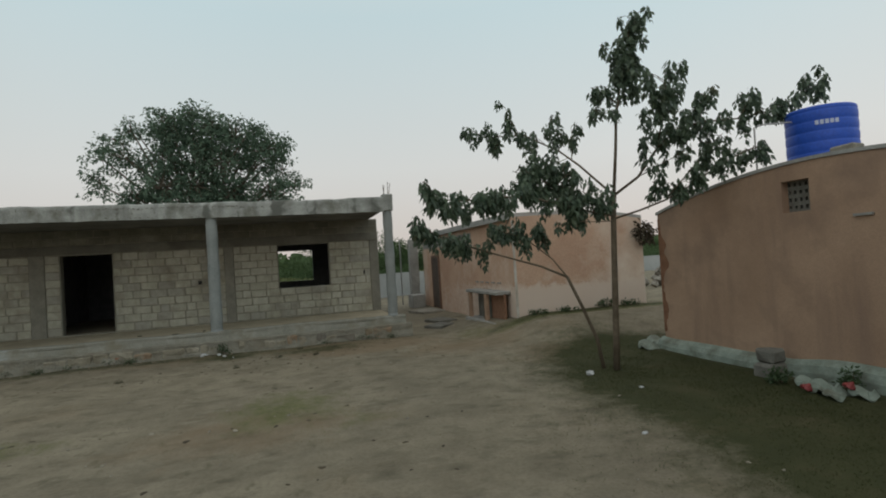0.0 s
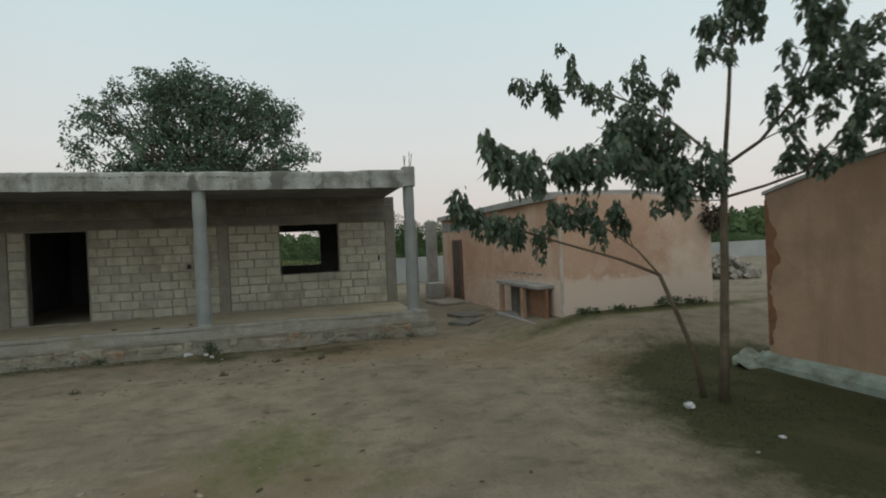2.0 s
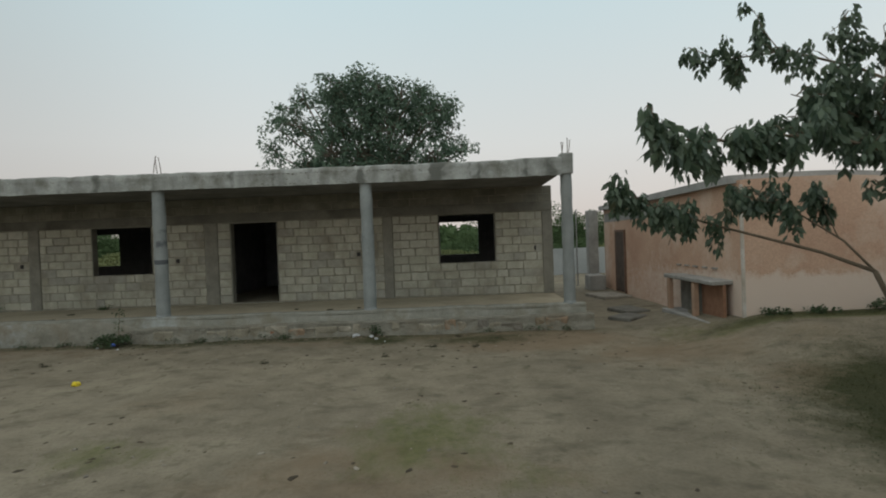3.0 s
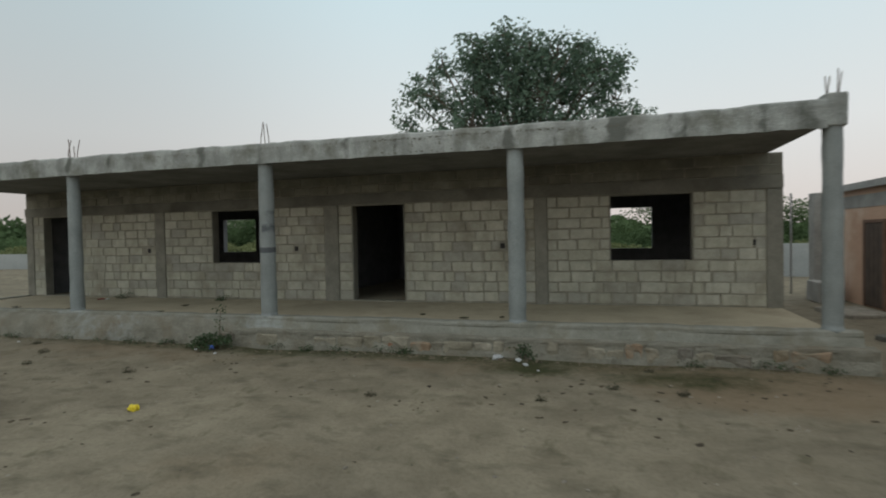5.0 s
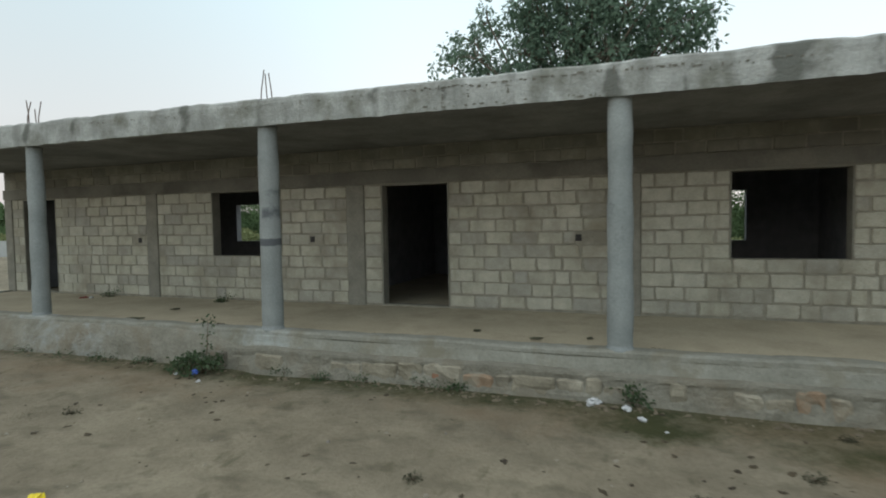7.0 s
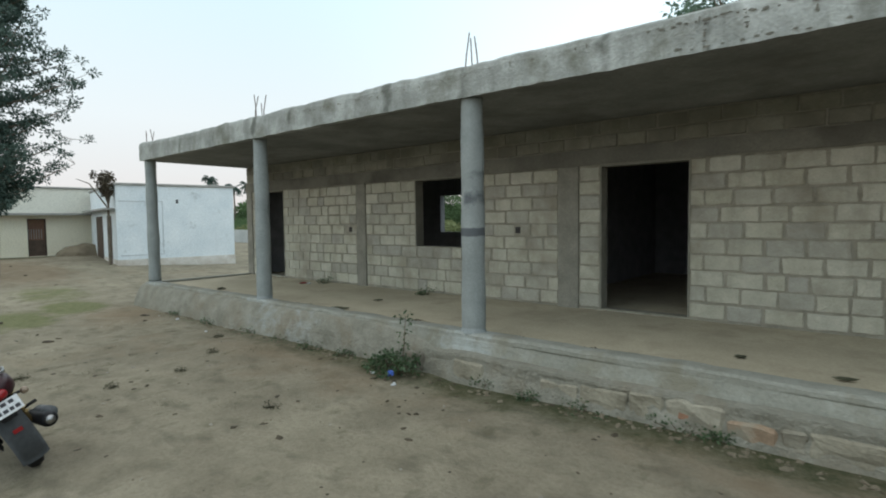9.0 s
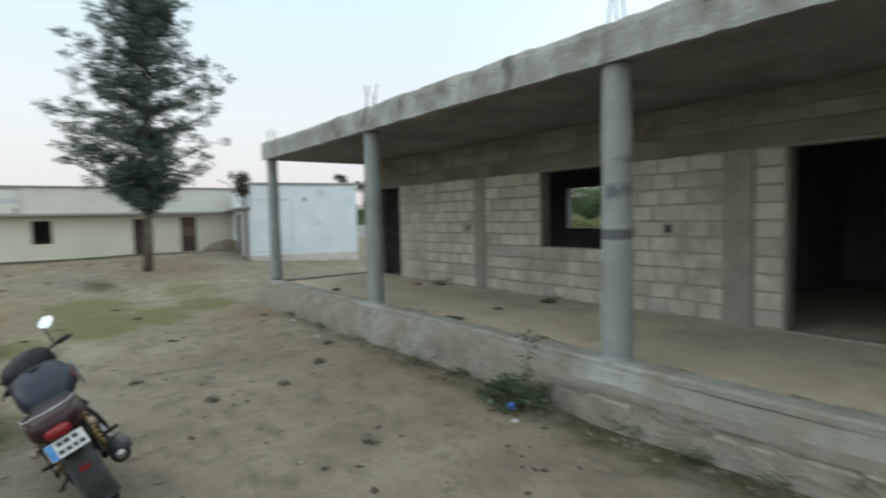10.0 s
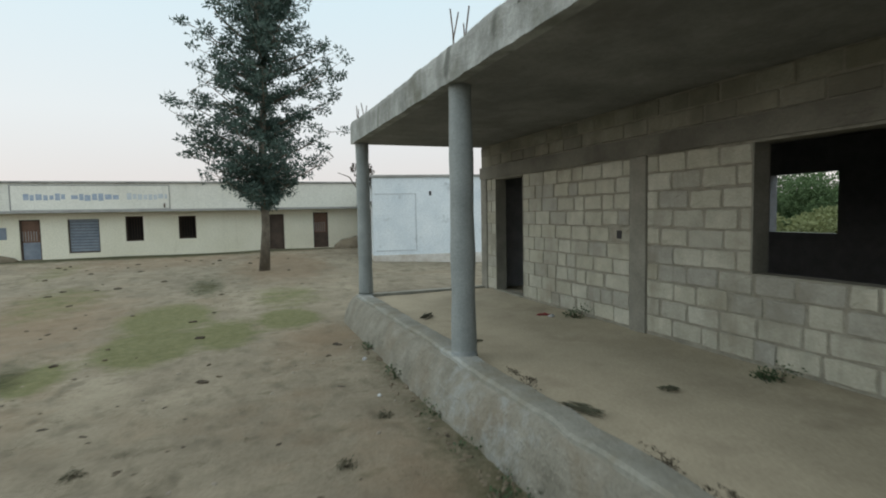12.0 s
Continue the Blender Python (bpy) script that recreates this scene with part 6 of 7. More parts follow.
        put("rear_indicator", blob([(-0.33, 0.016, 0.66, 0.695), (-0.37, 0.026, 0.65, 0.705), (-0.4, 0.016, 0.66, 0.695)], 10), M_LAMPCLEAR, label="pale orange indicator").location = (s * 0.16, 0, 0)
        put("indicator_stalk", tube(bmesh.new(), [(s * 0.06, -0.33, 0.68), (s * 0.16, -0.36, 0.68)], 0.011, 6), M_BLACKP)
        put("front_indicator", blob([(1.1, 0.02, 0.85, 0.89), (1.14, 0.03, 0.84, 0.9), (1.16, 0.02, 0.85, 0.89)], 10), M_LAMPCLEAR, front_end=True).location = (s * 0.02, 0, 0)
        grip = tube(bmesh.new(), [(s * 0.22, 0.92, 0.95), (s * 0.3, 0.885, 0.935)], 0.021, 10)
        put("grip", grip, M_BLACKP, front_end=True)
        put("lever", tube(bmesh.new(), [(s * 0.22, 0.96, 0.95), (s * 0.27, 0.945, 0.94), (s * 0.34, 0.91, 0.915)], 0.007, 6), M_BLACKP, front_end=True)
        stalk = tube(bmesh.new(), [(s * 0.21, 0.95, 0.95), (s * 0.25, 0.98, 1.03), (s * 0.31 - 0.02, 1.03, 1.08)], 0.006, 6)
        put("mirror_stalk", stalk, M_BLACKP, front_end=True)
        facing = Matrix.Translation((s * 0.35 - 0.02, 1.04, 1.1)) @ Matrix.Rotation(radians(-6 * s), 4, "Z") @ Matrix.Rotation(radians(-17), 4, "X")
        head = bmesh.new()
        outline = [(0.066 * math.cos(a) * (1 + 0.12 * math.cos(a * s)), 0.043 * math.sin(a) + 0.01 * s * math.cos(a)) for a in np.linspace(0, 2 * math.pi, 7, endpoint=False) + 0.3]
        f0 = [head.verts.new((x * 1.08, 0.0, z * 1.1)) for x, z in outline]
        f1 = [head.verts.new((x * 0.7, 0.04, z * 0.7)) for x, z in outline]
        head.faces.new(f0[::-1])
        head.faces.new(f1)
        for k in range(7):
            head.faces.new((f0[k], f0[(k + 1) % 7], f1[(k + 1) % 7], f1[k]))
        bmesh.ops.transform(head, matrix=facing, verts=head.verts)
        hd = put("mirror", head, M_BLACKP, label="black rear-view mirror", smooth=False, front_end=True)
        gl = bmesh.new()
        gl.faces.new([gl.verts.new((x, -0.004, z)) for x, z in outline])
        bmesh.ops.transform(gl, matrix=facing, verts=gl.verts)
        put("mirror_glass", gl, M_MIRROR, hd, "mirror glass reflecting the sky", smooth=False, front_end=True)
    put("tank_flash", blob([(0.78, 0.01, 0.77, 0.84), (0.66, 0.016, 0.74, 0.86), (0.54, 0.01, 0.75, 0.82)], 10), M_FLASH, label="red painted flash on the tank").location = (0.186, 0, 0)
    put("tank_trim", blob([(0.94, 0.006, 0.74, 0.84), (0.88, 0.009, 0.66, 0.88), (0.82, 0.006, 0.64, 0.8)], 10), M_SHROUD, label="pale grey trim beside the tank").location = (0.208, 0, 0)
    put("handlebar", tube(bmesh.new(), [(-0.24, 0.91, 0.95), (-0.17, 0.96, 0.95), (-0.08, 1.0, 0.92), (0.08, 1.0, 0.92), (0.17, 0.96, 0.95), (0.24, 0.91, 0.95)], 0.011, 8), M_BLACKP, front_end=True)
    put("headlamp_cowl", blob([(0.93, 0.12, 0.86, 0.98), (0.99, 0.18, 0.8, 1.03), (1.1, 0.185, 0.74, 1.05), (1.19, 0.13, 0.72, 0.97)]), M_BLACKP, label="black headlamp cowl and meter housing", front_end=True)
    put("meter", lathe(bmesh.new(), [(0.005, 1.01), (0.045, 1.01), (0.05, 0.98)], (0, 1.0, 0), 16), M_BLACKP, front_end=True)
    put("visor", blob([(1.05, 0.1, 0.96, 1.0), (1.1, 0.11, 0.94, 1.02), (1.14, 0.08, 0.91, 0.98)], 12), M_PAINTB, front_end=True)
    put("engine", blob([(0.4, 0.11, 0.24, 0.46), (0.5, 0.15, 0.22, 0.5), (0.68, 0.15, 0.22, 0.5), (0.78, 0.1, 0.25, 0.46)]), M_BLACKP, label="black engine case")
    cyl = bmesh.new()
    for k in range(8):
        box(cyl, (-0.085, 0.6 + 0.012 * k, 0.48 + 0.026 * k), (0.085, 0.78 + 0.012 * k, 0.493 + 0.026 * k))
    box(cyl, (-0.05, 0.64, 0.47), (0.05, 0.83, 0.7))
    put("cylinder", cyl, M_STEEL, smooth=False)
    put("frame_tube", tube(bmesh.new(), [(0, 1.02, 0.86), (0, 0.84, 0.42), (0, 0.76, 0.24), (0, 0.4, 0.24), (0, 0.3, 0.6), (0, -0.2, 0.72)], 0.02, 8), M_BLACKP)
    guard2 = tube(bmesh.new(), [(-0.04, 0.98, 0.64), (-0.22, 0.94, 0.6), (-0.26, 0.9, 0.45), (-0.22, 0.86, 0.3), (-0.04, 0.84, 0.28)], 0.012, 8)
    put("crash_guard", guard2, M_BLACKP)
    pipe = tube(bmesh.new(), [(0.05, 0.84, 0.5), (0.1, 0.92, 0.36), (0.14, 0.84, 0.24), (0.16, 0.55, 0.22), (0.17, 0.3, 0.26)], 0.02, 10)
    put("exhaust_pipe", pipe, M_STEEL)
    can = tube(bmesh.new(), [(0.17, 0.32, 0.25), (0.175, 0.24, 0.275), (0.19, -0.3, 0.36), (0.19, -0.34, 0.366)], [0.025, 0.055, 0.06, 0.045], 16)
    put("silencer", can, M_BLACKP, label="black silencer with a pale end cap")
    put("end_cap", tube(bmesh.new(), [(0.19, -0.335, 0.365), (0.19, -0.36, 0.37)], [0.036, 0.03], 14), M_STEEL)
    put("heat_shield", tube(bmesh.new(), [(0.215, 0.15, 0.315), (0.228, -0.22, 0.375)], [0.045, 0.05], 12), M_GUARD)
    put("grab_rail", tube(bmesh.new(), [(-0.14, 0.05, 0.8), (-0.15, -0.15, 0.85), (-0.125, -0.36, 0.875), (0, -0.42, 0.885), (0.125, -0.36, 0.875), (0.15, -0.15, 0.85), (0.14, 0.05, 0.8)], 0.009, 8), M_STEEL, label="thin steel grab rail")
    put("tail_lamp", blob([(-0.38, 0.075, 0.715, 0.79), (-0.45, 0.07, 0.715, 0.79), (-0.475, 0.05, 0.725, 0.78)]), M_LAMPRED, label="red tail lamp")
    holder = boxes(((-0.05, -0.43, 0.55), (0.05, -0.36, 0.74)), bevel=0.008)
    put("plate_holder", holder, M_BLACKP, smooth=False)
    tilt = Matrix.Translation((0, -0.45, 0.65)) @ Matrix.Rotation(radians(-14), 4, "X")
    pm = boxes(((-0.105, -0.004, -0.055), (0.105, 0.004, 0.055)), bevel=0.003)
    bmesh.ops.transform(pm, matrix=tilt, verts=pm.verts)
    plate = put("number_plate", pm, M_PLATE, label="white number plate with a blue strip", smooth=False)
    bs = boxes(((-0.103, -0.0065, -0.052), (-0.066, -0.004, 0.052)))
    bmesh.ops.transform(bs, matrix=tilt, verts=bs.verts)
    put("blue_strip", bs, M_PLATEBLUE, plate, smooth=False)
    for z, x0, x1 in ((0.028, -0.045, -0.015), (0.028, -0.008, 0.025), (0.028, 0.04, 0.07), (-0.022, -0.055, -0.025), (-0.022, -0.015, 0.015), (-0.022, 0.025, 0.05), (-0.022, 0.06, 0.09)):
        mb = boxes(((x0, -0.0065, z - 0.013), (x1, -0.004, z + 0.013)))
        bmesh.ops.transform(mb, matrix=tilt, verts=mb.verts)
        put("plate_bar", mb, M_PLATEINK, plate, smooth=False)
    rf = boxes(((-0.03, -0.4, 0.43), (0.03, -0.392, 0.46)))
    put("reflector", rf, M_LAMPRED, smooth=False)
    put("side_stand", tube(bmesh.new(), [(-0.1, 0.5, 0.24), (-0.19, 0.44, 0.16), (-0.27, 0.4, 0.104)], 0.012, 8), M_BLACKP)
    put("saree_guard", tube(bmesh.new(), [(-0.14, 0.3, 0.62), (-0.17, 0.05, 0.55), (-0.17, -0.02, 0.36), (-0.15, 0.25, 0.36), (-0.14, 0.3, 0.62)], 0.009, 6), M_BLACKP)
    for s in (-1, 1):
        put("foot_peg", tube(bmesh.new(), [(s * 0.1, 0.28, 0.36), (s * 0.25, 0.27, 0.37)], 0.014, 8), M_TYRE)
    put("chain_cover", boxes(((-0.13, -0.1, 0.26), (-0.1, 0.45, 0.38)), bevel=0.02), M_BLACKP)


motorcycle((-6.99, 10.09, gz(-6.99, 10.09)), 92.0, -24.0, 33.0)


# ---- weeds, grass and litter ----
def weed(name, place, label, spread, high, count, seed, size=0.05, stalk=0.0, group=""):
    rng = np.random.default_rng(seed)
    pl_ = thing(name, place, label, "weed", group)
    tr = bmesh.new()
    cs = []
    for k in range(max(5, count // 14)):
        a = rng.uniform(0, 6.28)
        r = spread * math.sqrt(rng.random())
        e = Vector((r * math.cos(a), r * math.sin(a) * 0.7, high * rng.uniform(0.3, 1.0) * (1 - 0.4 * r / spread)))
        tube(tr, [(e.x * 0.3, e.y * 0.3, -0.02), e * 0.6, e], [0.005, 0.004, 0.002], 4, False)
        cs.append(e)
    if stalk:
        tube(tr, [(0.1, 0.02, 0), (0.12, 0.04, stalk * 0.5), (0.14, 0.05, stalk)], [0.008, 0.006, 0.003], 5)
        cs += [Vector((0.14, 0.05, stalk)), Vector((0.06, 0.03, stalk * 0.97)), Vector((0.2, 0.06, stalk * 0.96)), Vector((0.13, 0.04, stalk * 0.72)), Vector((0.12, 0.04, stalk * 0.5))]
    part("stem", tr, M_BARK2, pl_, local=True)
    p, w, s = clump_leaves(rng, [tuple(c) for c in cs], (0.07, 0.07, 0.05), max(6, count // max(1, len(cs))), size, -0.1)
    p[:, 2] = np.maximum(p[:, 2], 0.01)
    part("foliage", leaves("foliage", p, w, s, s * 0.55, 0.1, seed), M_DRYWEED if name == "ground_weed" else M_WEED, pl_, local=True)


weed("large_weed", (-6.4, 13.42, 0.0), "leafy green weed with one tall stalk by the kerb", 0.42, 0.27, 900, 3, 0.05, 0.68)
weed("kerb_weed", (-1.12, 13.6, 0.0), "small green weed at the foot of a column", 0.14, 0.3, 160, 5, 0.05, 0.0, "weeds by the kerb")
rw = np.random.default_rng(77)
for k, (x, h) in enumerate(((7.9, 0.24), (6.8, 0.08), (8.6, 0.12), (6.1, 0.07))):
    weed("wall_weed", (x, 12.22, gz(x, 12.22)), "dark green weed at the foot of the pink wall", 0.26, h, 220, 60 + k, 0.06, 0.0, "weeds by the pink wall")
for k, (x, y, h) in enumerate(((6.16, 5.86, 0.22), (6.5, 5.2, 0.26))):
    weed("plinth_weed", (x, y, gz(x, y)), "dark green weed growing against the shed plinth", 0.14, h, 260, 80 + k, 0.05, 0.0, "weeds by the shed")
for k, x in enumerate((-12.6, -11.2, -9.8, -9.1, -8.3, -7.4, -5.2, -4.6, -4.1, -3.3, -2.9, 1.2, 2.2, 2.8)):
    weed("kerb_weed", (x + rw.uniform(-0.1, 0.1), 13.62 + rw.uniform(-0.05, 0.02), 0.0), "low green weed along the foot of the kerb", rw.uniform(0.12, 0.3), rw.uniform(0.06, 0.14), 150, 100 + k, 0.035, 0.0, "weeds by the kerb")
weed("verandah_weed", (-8.3, 15.98, 0.46), "small plant growing in the verandah sand by the wall", 0.08, 0.07, 260, 9, 0.035, 0.12, "weeds on the verandah")
weed("verandah_weed", (-11.25, 16.1, 0.46), "small plant growing in the verandah sand by the wall", 0.1, 0.1, 200, 10, 0.035, 0.16, "weeds on the verandah")
for k, (x, y) in enumerate(((-2.67, 11.63), (-0.7, 11.9), (0.56, 13.25), (0.85, 12.32), (-8.58, 11.9), (-8.58, 11.14), (-9.13, 12.58), (-6.62, 11.92), (-10.0, 13.1), (0.1, 12.4), (-9.9, 10.6))):
    weed("ground_weed", (x, y, gz(x, y)), "tiny flat dark weed tuft on the bare earth", rw.uniform(0.02, 0.05), rw.uniform(0.012, 0.03), 170, 200 + k, 0.02, 0.0, "weed tufts on the earth")


def blades(name, spots, count, seed, tall, label, material, floor_z=None):
    """Short grass blades, thicker where a spot's amount is higher."""
    rng = np.random.default_rng(seed)
    xs_, ys_ = [], []
    area = np.array([rx * ry * a for _, _, rx, ry, a in spots])
    for (cx, cy, rx, ry, a), n in zip(spots, (count * area / area.sum()).astype(int)):
        u = rng.normal(size=(n, 2)) * 0.62
        x, y = cx + u[:, 0] * rx, cy + u[:, 1] * ry
        keep_ = np.array([noise.noise(Vector((q * 1.9, r * 1.9, seed))) + 0.75 * noise.noise(Vector((q * 0.6, r * 0.6, seed))) > rng.uniform(-0.9, 0.25) for q, r in zip(x, y)])
        xs_.append(x[keep_])
        ys_.append(y[keep_])
    x, y = np.concatenate(xs_), np.concatenate(ys_)
    ok = (y < 13.6) & ~((x > 6.45) & (y < 8.8))
    x, y = x[ok], y[ok]
    n = len(x)
    p = np.stack([x, y, ground_height(x, y) - 0.005], axis=1)
    w = rng.normal(size=(n, 3)) * 0.7
    w[:, 2] = np.abs(w[:, 2]) + 0.55
    s = tall * rng.uniform(0.5, 1.3, n)
    tagged(part(name, leaves(name, p, w, s, s * 0.16, 0.12, seed), material), label, "grass", kind="stuff")


blades("thin_grass", GRASSY, 18000, 5, 0.026, "thin yellowish green grass on the bare earth", M_GRASS)
blades("dark_grass", [s for s in LITTERED if s[0] > 3.5], 90000, 8, 0.03, "dark short grass and weeds under the young tree", M_DARKGRASS)


TURF = [(-10.7, 10.0), (-9.8, 10.55), (-10.77, 11.1), (-10.2, 10.95), (-10.84, 11.85), (-10.05, 11.9), (-9.75, 11.5), (-9.05, 12.5), (-11.36, 10.1), (-9.5, 11.2), (-10.0, 13.1), (-8.73, 13.0), (-9.75, 10.5), (-9.1, 10.74), (-8.33, 11.04), (-7.6, 11.76), (-7.55, 11.3), (-8.0, 10.4), (-8.47, 10.2), (-7.0, 11.7), (-13.5, 8.3), (-10.2, 10.9)]
blades("dark_turf", [(x, y, 0.13 + 0.05 * math.sin(7 * x), 0.16, 1.0) for x, y in TURF], 9000, 14, 0.018, "dark trampled tufts of dry grass on the earth", M_DRYWEED)


def scatter(name, count, seed, lo, hi, size, label, material, dense=None, flat=0.45):
    rng = np.random.default_rng(seed)
    bm_v, bm_f = [], []
    base = bmesh.new()
    bmesh.ops.create_icosphere(base, subdivisions=2, radius=1.0)
    bv = np.array([v.co[:] for v in base.verts])
    bf = np.array([[v.index for v in f.verts] for f in base.faces])
    base.free()
    k = 0
    while k < count:
        x, y = rng.uniform(lo[0], hi[0]), rng.uniform(lo[1], hi[1])
        g = noise.noise(Vector((x * 0.45, y * 0.45, seed))) + 0.5 * noise.noise(Vector((x * 1.5, y * 1.5, seed)))
        if g < dense - rng.random() * 0.5 or (y > 13.6) or (x > 6.4 and y < 8.9):
            if rng.random() < 0.98:
                continue
        s = size * rng.uniform(0.35, 1.0) ** 1.6 * np.array([rng.uniform(0.7, 1.6), rng.uniform(0.6, 1.0), flat])
        a = rng.uniform(0, 6.28)
        q = bv * (1 + 0.16 * rng.normal(size=(len(bv), 1)) + 0.3 * np.sin(bv[:, :1] * 3 + k) * np.sin(bv[:, 1:2] * 3 + 2 * k)) * s
        q = np.stack([q[:, 0] * math.cos(a) - q[:, 1] * math.sin(a) + x, q[:, 0] * math.sin(a) + q[:, 1] * math.cos(a) + y, q[:, 2] + gz(x, y) + s[2] * 0.3], axis=1)
        bm_f.append(bf + len(bm_v) * len(bv))
        bm_v.append(q)
        k += 1
    me = bpy.data.meshes.new(name)
    me.from_pydata(np.concatenate(bm_v).tolist(), [], np.concatenate(bm_f).tolist())
    tagged(part(name, me, material), label, "ground litter", kind="stuff")


scatter("clods", 130, 21, (-13, 4.5), (4.5, 13.6), 0.036, "scattered dark clods, dung and dry leaves", M_CLOD, 0.3, 0.2)
scatter("dry_leaves", 150, 25, (-9, 11.2), (3.4, 13.6), 0.034, "dark dry leaves near the kerb", M_CLOD, 0.0, 0.25)
scatter("dry_litter", 170, 27, (-13, 4.5), (2.0, 13.3), 0.036, "flat dark scraps of dry leaves and dung on the earth", M_CLOD, 0.15, 0.1)
scatter("far_clods", 120, 22, (-27, 3), (-12, 14), 0.09, "scattered dark clods over the yard", M_CLOD, 0.2, 0.35)
scatter("kerb_rubble", 420, 29, (-13, 13.38), (3.2, 13.6), 0.032, "crumbled earth and mortar along the foot of the kerb", M_EARTH, -0.4, 0.5)
scatter("pebbles", 260, 23, (-13, 3.5), (4.5, 13.6), 0.022, "small pale stones on the earth", M_PEBBLE, 0.1, 0.6)


def crumpled(name, place, size, label, material, category, seed, group=""):
    bm = bmesh.new()
    bmesh.ops.create_icosphere(bm, subdivisions=3, radius=1.0)
    for v in bm.verts:
        d = noise.noise_vector(v.co * 2.4 + Vector((seed, 0, 0)))
        v.co = Vector((v.co.x * size[0], v.co.y * size[1], v.co.z * size[2])) + Vector(d) * min(size) * 1.5
    ob = part(name, bm, material)
    ob.matrix_basis = pose(place[0], place[1], place[2] + size[2] * 0.6, 0, 0, seed * 50)
    tagged(ob, label, category, group)


for k, (x, y, a) in enumerate(((-1.5, 13.52, 0.08), (-1.18, 13.46, 0.05), (-1.05, 13.22, 0.04), (-0.85, 13.0, 0.018), (4.63, 7.73, 0.07), (4.7, 6.6, 0.03), (-12.0, 13.35, 0.035), (-10.6, 13.2, 0.025), (-6.1, 13.1, 0.03), (-6.6, 13.25, 0.03), (3.7, 5.2, 0.03))):
    crumpled("paper_scrap", (x, y, gz(x, y)), (a, a * 0.6, a * 0.4), "crumpled white paper scrap on the earth", M_PAPER, "litter", k + 1, "white paper scraps")
crumpled("yellow_scrap", (-5.05, 10.52, gz(-5.05, 10.52)), (0.06, 0.045, 0.03), "crumpled bright yellow plastic scrap on the earth", M_YELLOW, "litter", 3)
crumpled("blue_scrap", (-6.25, 13.2, 0.06), (0.035, 0.03, 0.02), "small blue plastic scrap in the weeds", M_BLUEBIT, "litter", 4)
crumpled("paper_scrap", (-11.42, 15.85, 0.465), (0.05, 0.03, 0.018), "crumpled white paper scrap in the verandah sand", M_PAPER, "litter", 13, "white paper scraps")
crumpled("red_scrap", (-11.55, 15.8, 0.465), (0.1, 0.03, 0.02), "reddish scrap lying in the verandah sand", M_REDBIT, "litter", 5)
for x, y, a, b, r in ((-8.36, 14.17, 0.22, 0.05, 20), (-12.2, 14.3, 0.3, 0.05, -35), (-8.41, 15.05, 0.08, 0.05, 0), (-10.6, 14.3, 0.14, 0.03, 60), (-3.0, 14.6, 0.06, 0.03, 10), (-2.2, 14.35, 0.1, 0.03, 5), (-1.6, 14.5, 0.05, 0.03, 40)):
    tw = bmesh.new()
    for q in range(22):
        o = Vector((rw.uniform(-0.5, 0.5) * a, rw.normal() * 0.6 * b, 0.01 + 0.012 * rw.random()))
        e = Vector((rw.uniform(0.4, 1.0) * a, rw.uniform(-0.6, 0.6) * b, 0.012 * rw.random()))
        tube(tw, [o - 0.6 * e, o, o + 0.6 * e], [0.003, 0.008, 0.002], 5)
    ob = part("dry_sprig", tw, M_DRYWEED)
    ob.matrix_basis = pose(x, y, 0.46 + 0.012 * (y - 13.95), 0, 0, r)
    tagged(ob, "dark wilted leafy sprig lying on the verandah sand", "sprig", "sprigs on the verandah")

for x, w in ((-7.5, 0.35), (-6.9, 0.4), (-6.2, 0.45), (-5.3, 0.3), (-9.3, 0.3), (-4.1, 0.3), (-1.0, 0.3), (0.3, 0.4)):
    tw = bmesh.new()
    heaps = [(rw.normal() * w * 0.5, 0.04 + rw.normal() * 0.05) for _ in range(4)]
    for q in range(200):
        hx, hy = heaps[q % 4 if q % 3 else q % 2]
        bmesh.ops.create_icosphere(tw, subdivisions=1, radius=1.0, matrix=Matrix.Translation((hx + rw.normal() * 0.06, hy + rw.normal() * 0.025, 0.003)) @ Matrix.Rotation(rw.uniform(0, 6), 4, "Z") @ Matrix.Diagonal((rw.uniform(0.004, 0.013), rw.uniform(0.003, 0.007), 0.004, 1)))
    ob = part("leaf_litter", wobble(tw, 0.012, 20), M_CLOD)
    ob.matrix_basis = pose(x, 14.1, 0.452)
    tagged(ob, "dark dry leaf litter behind the kerb", "leaf litter", "litter behind the kerb", kind="stuff")


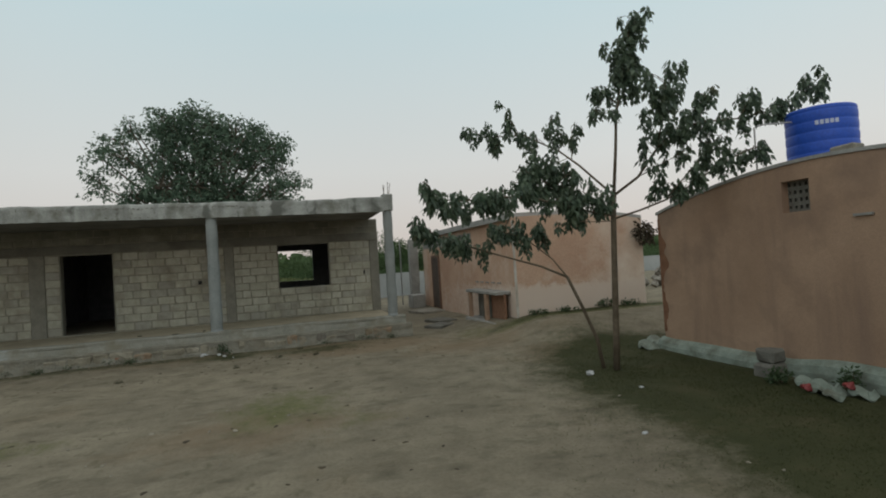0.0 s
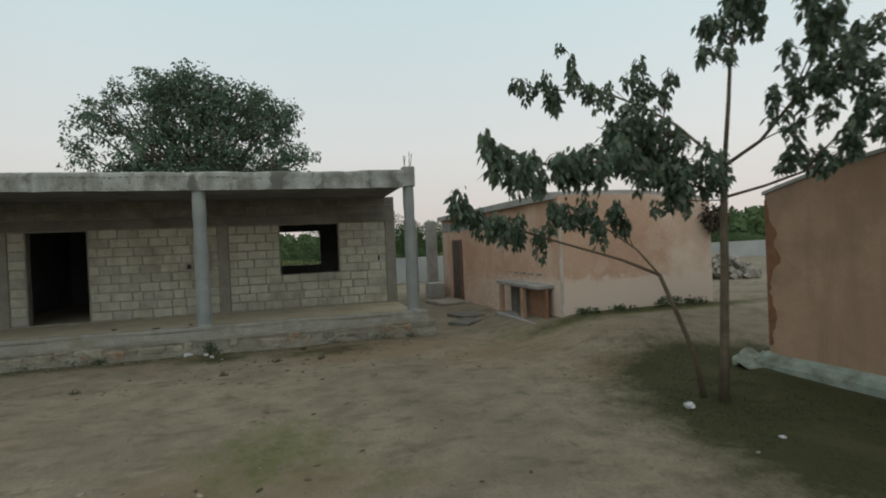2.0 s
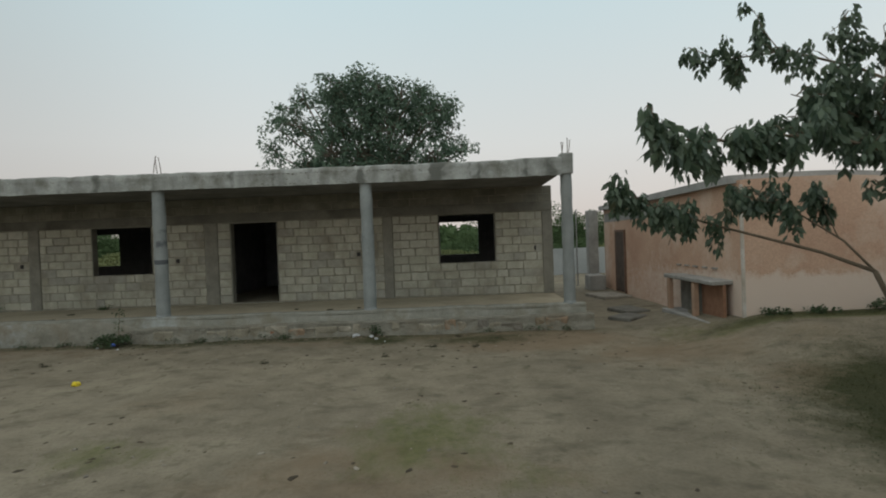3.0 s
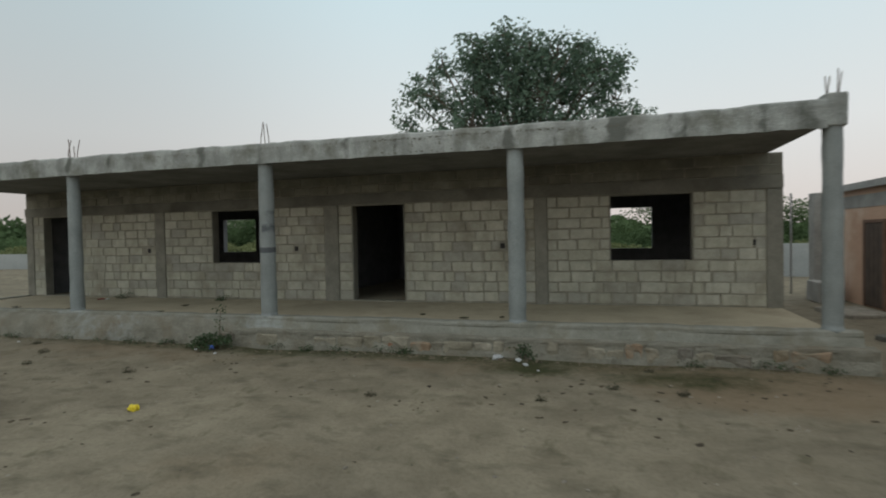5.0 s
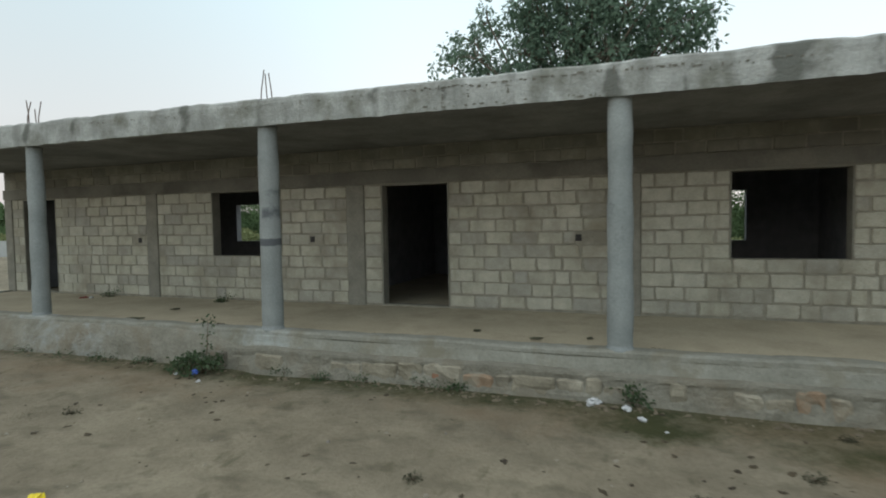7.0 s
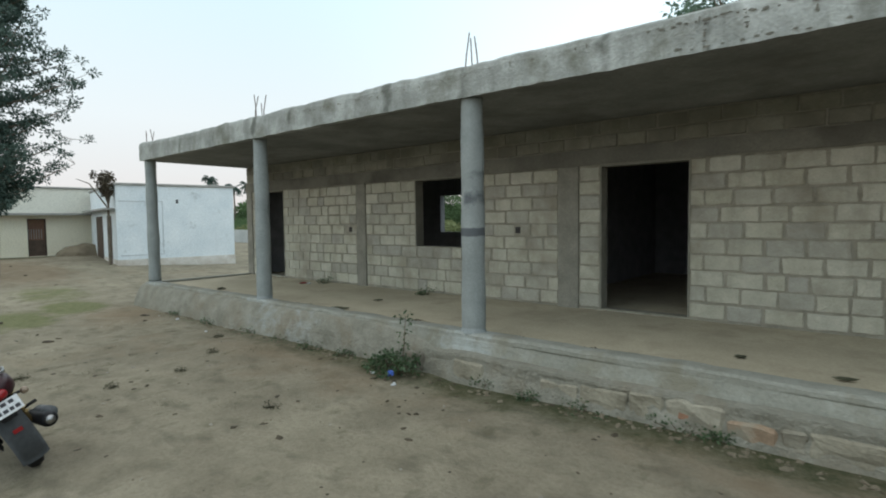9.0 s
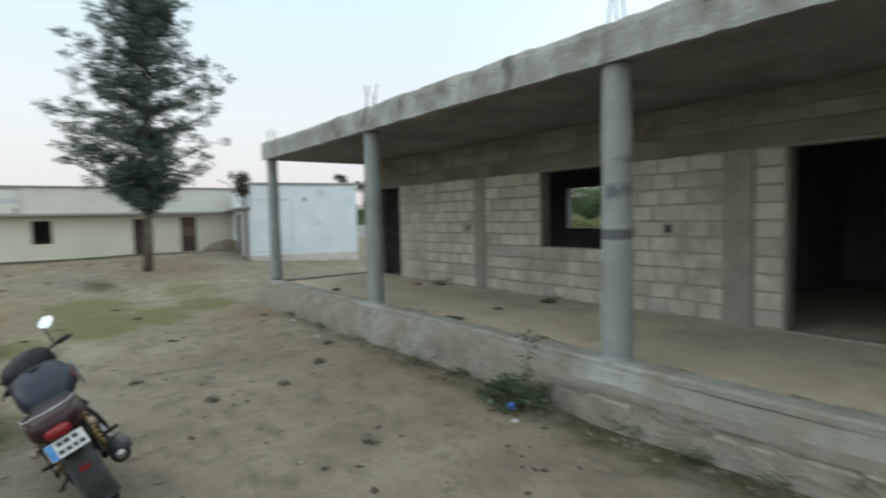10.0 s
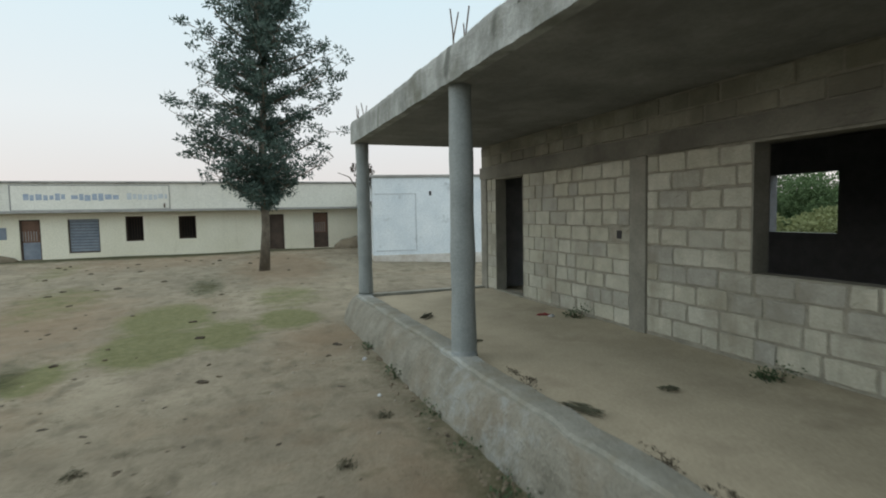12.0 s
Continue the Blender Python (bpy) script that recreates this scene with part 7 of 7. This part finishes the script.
# ---- wall blocks, one by one ----
def block_meshes(count, material, depth=0.05, height=0.19, seed=3):
    """Rough cast blocks, one unit long, with chipped corners and wavering arrises."""
    rng = random.Random(seed)
    out = []
    for k in range(count):
        bm = bmesh.new()
        hx, hz = 0.5, height / 2
        skew = [rng.uniform(-0.02, 0.02) for _ in range(4)]
        ring = []
        for c, (sx, sz) in enumerate(((-1, -1), (1, -1), (1, 1), (-1, 1))):
            nx, nz = ((1, -1), (1, 1), (-1, 1), (-1, -1))[c]
            chip = rng.uniform(0.004, 0.014) if rng.random() < 0.86 else rng.uniform(0.014, 0.026)
            a, b = (sx * (hx - 2.7 * chip) + skew[c], sz * hz), (sx * hx + skew[c], sz * (hz - chip))
            ring += [b, a] if c % 2 == 0 else [a, b]
            if c % 2 == 0:
                for u in (-0.22, 0.18):
                    ring.append(((u if c == 0 else -u) + rng.uniform(-0.08, 0.08), sz * (hz - rng.uniform(-0.005, 0.007))))
            else:
                ring.append((sx * (hx - rng.uniform(-0.014, 0.02)), rng.uniform(-0.03, 0.03)))
        back = [bm.verts.new((x, depth / 2, z)) for x, z in ring]
        rim = [bm.verts.new((x, -depth / 2 + rng.uniform(0.009, 0.016), z)) for x, z in ring]
        face = [bm.verts.new((x * 0.955, -depth / 2 + rng.uniform(-0.004, 0.004), z * 0.9)) for x, z in ring]
        n = len(ring)
        for p, q in ((back, rim), (rim, face)):
            for i in range(n):
                bm.faces.new((p[i], p[(i + 1) % n], q[(i + 1) % n], q[i]))
        mid = bm.verts.new((rng.uniform(-0.1, 0.1), -depth / 2 - rng.uniform(0, 0.004), 0))
        for i in range(n):
            bm.faces.new((face[i], face[(i + 1) % n], mid))
        bmesh.ops.recalc_face_normals(bm, faces=bm.faces)
        if sum(f.normal.y for f in bm.faces if f.calc_center_median().y < -depth * 0.4) > 0:
            bmesh.ops.reverse_faces(bm, faces=bm.faces)
        me = mesh_of("block", bm)
        me.materials.append(material)
        out.append(me)
    return out


BLOCKS = block_meshes(24, M_BLOCK)
COURSE = (TOP - FLOOR) / 10
rng = random.Random(17)
near_blocks, far_blocks = [], []
for k in range(10):
    z = FLOOR + COURSE * (k + 0.5)
    taken = sorted(PILASTERS + DOORS + (WINDOWS if k >= 4 else []))
    x = LEFT
    for a, b in taken + [(RIGHT, RIGHT)]:
        start, stop = x, a
        x = b
        if stop - start < 0.05:
            continue
        if start > -5.6 and stop < -5.0:
            near_blocks.append((start, stop, z))
            continue
        cuts, at = [start], start + (0.2 if k % 2 else 0.4) * rng.uniform(0.85, 1.1)
        while at < stop - 0.13:
            cuts.append(at)
            at += rng.choice((0.4, 0.4, 0.4, 0.4, 0.38, 0.42, 0.41, 0.3, 0.22)) * rng.uniform(0.96, 1.06)
        cuts.append(stop)
        for p, q in zip(cuts, cuts[1:]):
            near_blocks.append((p, q, z))
HOLES_AT = [(-1.89, 1.57), (-6.5, 1.59), (-10.55, 1.62), (-12.1, 1.6), (2.55, 1.6)]
near_blocks.sort(key=lambda r: abs(r[0] + 5.0))
for i, (p, q, z) in enumerate(near_blocks):
    gap = rng.uniform(0.012, 0.04)
    for hx, hz in HOLES_AT:
        if p < hx < q and abs(z - hz) < COURSE / 2 and i < 300:
            if hx - p > q - hx:
                q = hx - 0.03
            else:
                p = hx + 0.03
    spec = ((p + q) / 2, WALL + 0.034 + rng.uniform(-0.006, 0.001), z + rng.uniform(-0.004, 0.004) + 0.011 * noise.noise(Vector((p * 0.9, z * 3, 0))), q - p - gap, rng.uniform(-0.006, 0.006))
    if i < 300:
        ob = new("block", BLOCKS[rng.randrange(24)])
        ob.parent = front
        ob.location = Vector(spec[:3]) - WORLD[front.name].translation
        ob.rotation_euler = (0, spec[4], 0)
        ob.scale = (spec[3], 1, (COURSE - rng.uniform(0.008, 0.026)) / 0.19)
    else:
        far_blocks.append(spec)
for hx, hz in HOLES_AT:
    k = round((hz - FLOOR) / COURSE - 0.5)
    z = FLOOR + COURSE * (k + 0.5)
    # Black plate stands in for the shaded depth; the wall is not pierced.
    part("put_log_hole_plate", boxes(((hx - 0.045, WALL + 0.008, z - 0.05), (hx + 0.045, WALL + 0.02, z + 0.05))), M_BLACKOUT, front)
rest = bmesh.new()
for x, y, z, w, r in far_blocks:
    box(rest, (x - w / 2, y - 0.025, z - (COURSE - 0.014) / 2), (x + w / 2, y + 0.02, z + (COURSE - 0.014) / 2))
tagged(part("block_rest", rest, M_BLOCKI, front, "blocks at the ends of the wall"), kind="stuff")
# Courses above the lintel, in the block colour darkened for shade.
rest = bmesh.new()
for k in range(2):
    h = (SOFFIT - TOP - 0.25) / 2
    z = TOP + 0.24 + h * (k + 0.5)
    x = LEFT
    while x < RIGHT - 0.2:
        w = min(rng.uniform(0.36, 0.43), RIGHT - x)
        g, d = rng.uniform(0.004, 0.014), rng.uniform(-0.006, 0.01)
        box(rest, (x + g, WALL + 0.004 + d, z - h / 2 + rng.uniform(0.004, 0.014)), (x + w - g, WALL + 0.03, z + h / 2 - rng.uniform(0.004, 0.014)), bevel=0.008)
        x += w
tagged(part("upper_blockwork", rest, M_SHADEDBLOCK, front, "block courses above the lintel, coloured darker for the shade there"), kind="stuff")
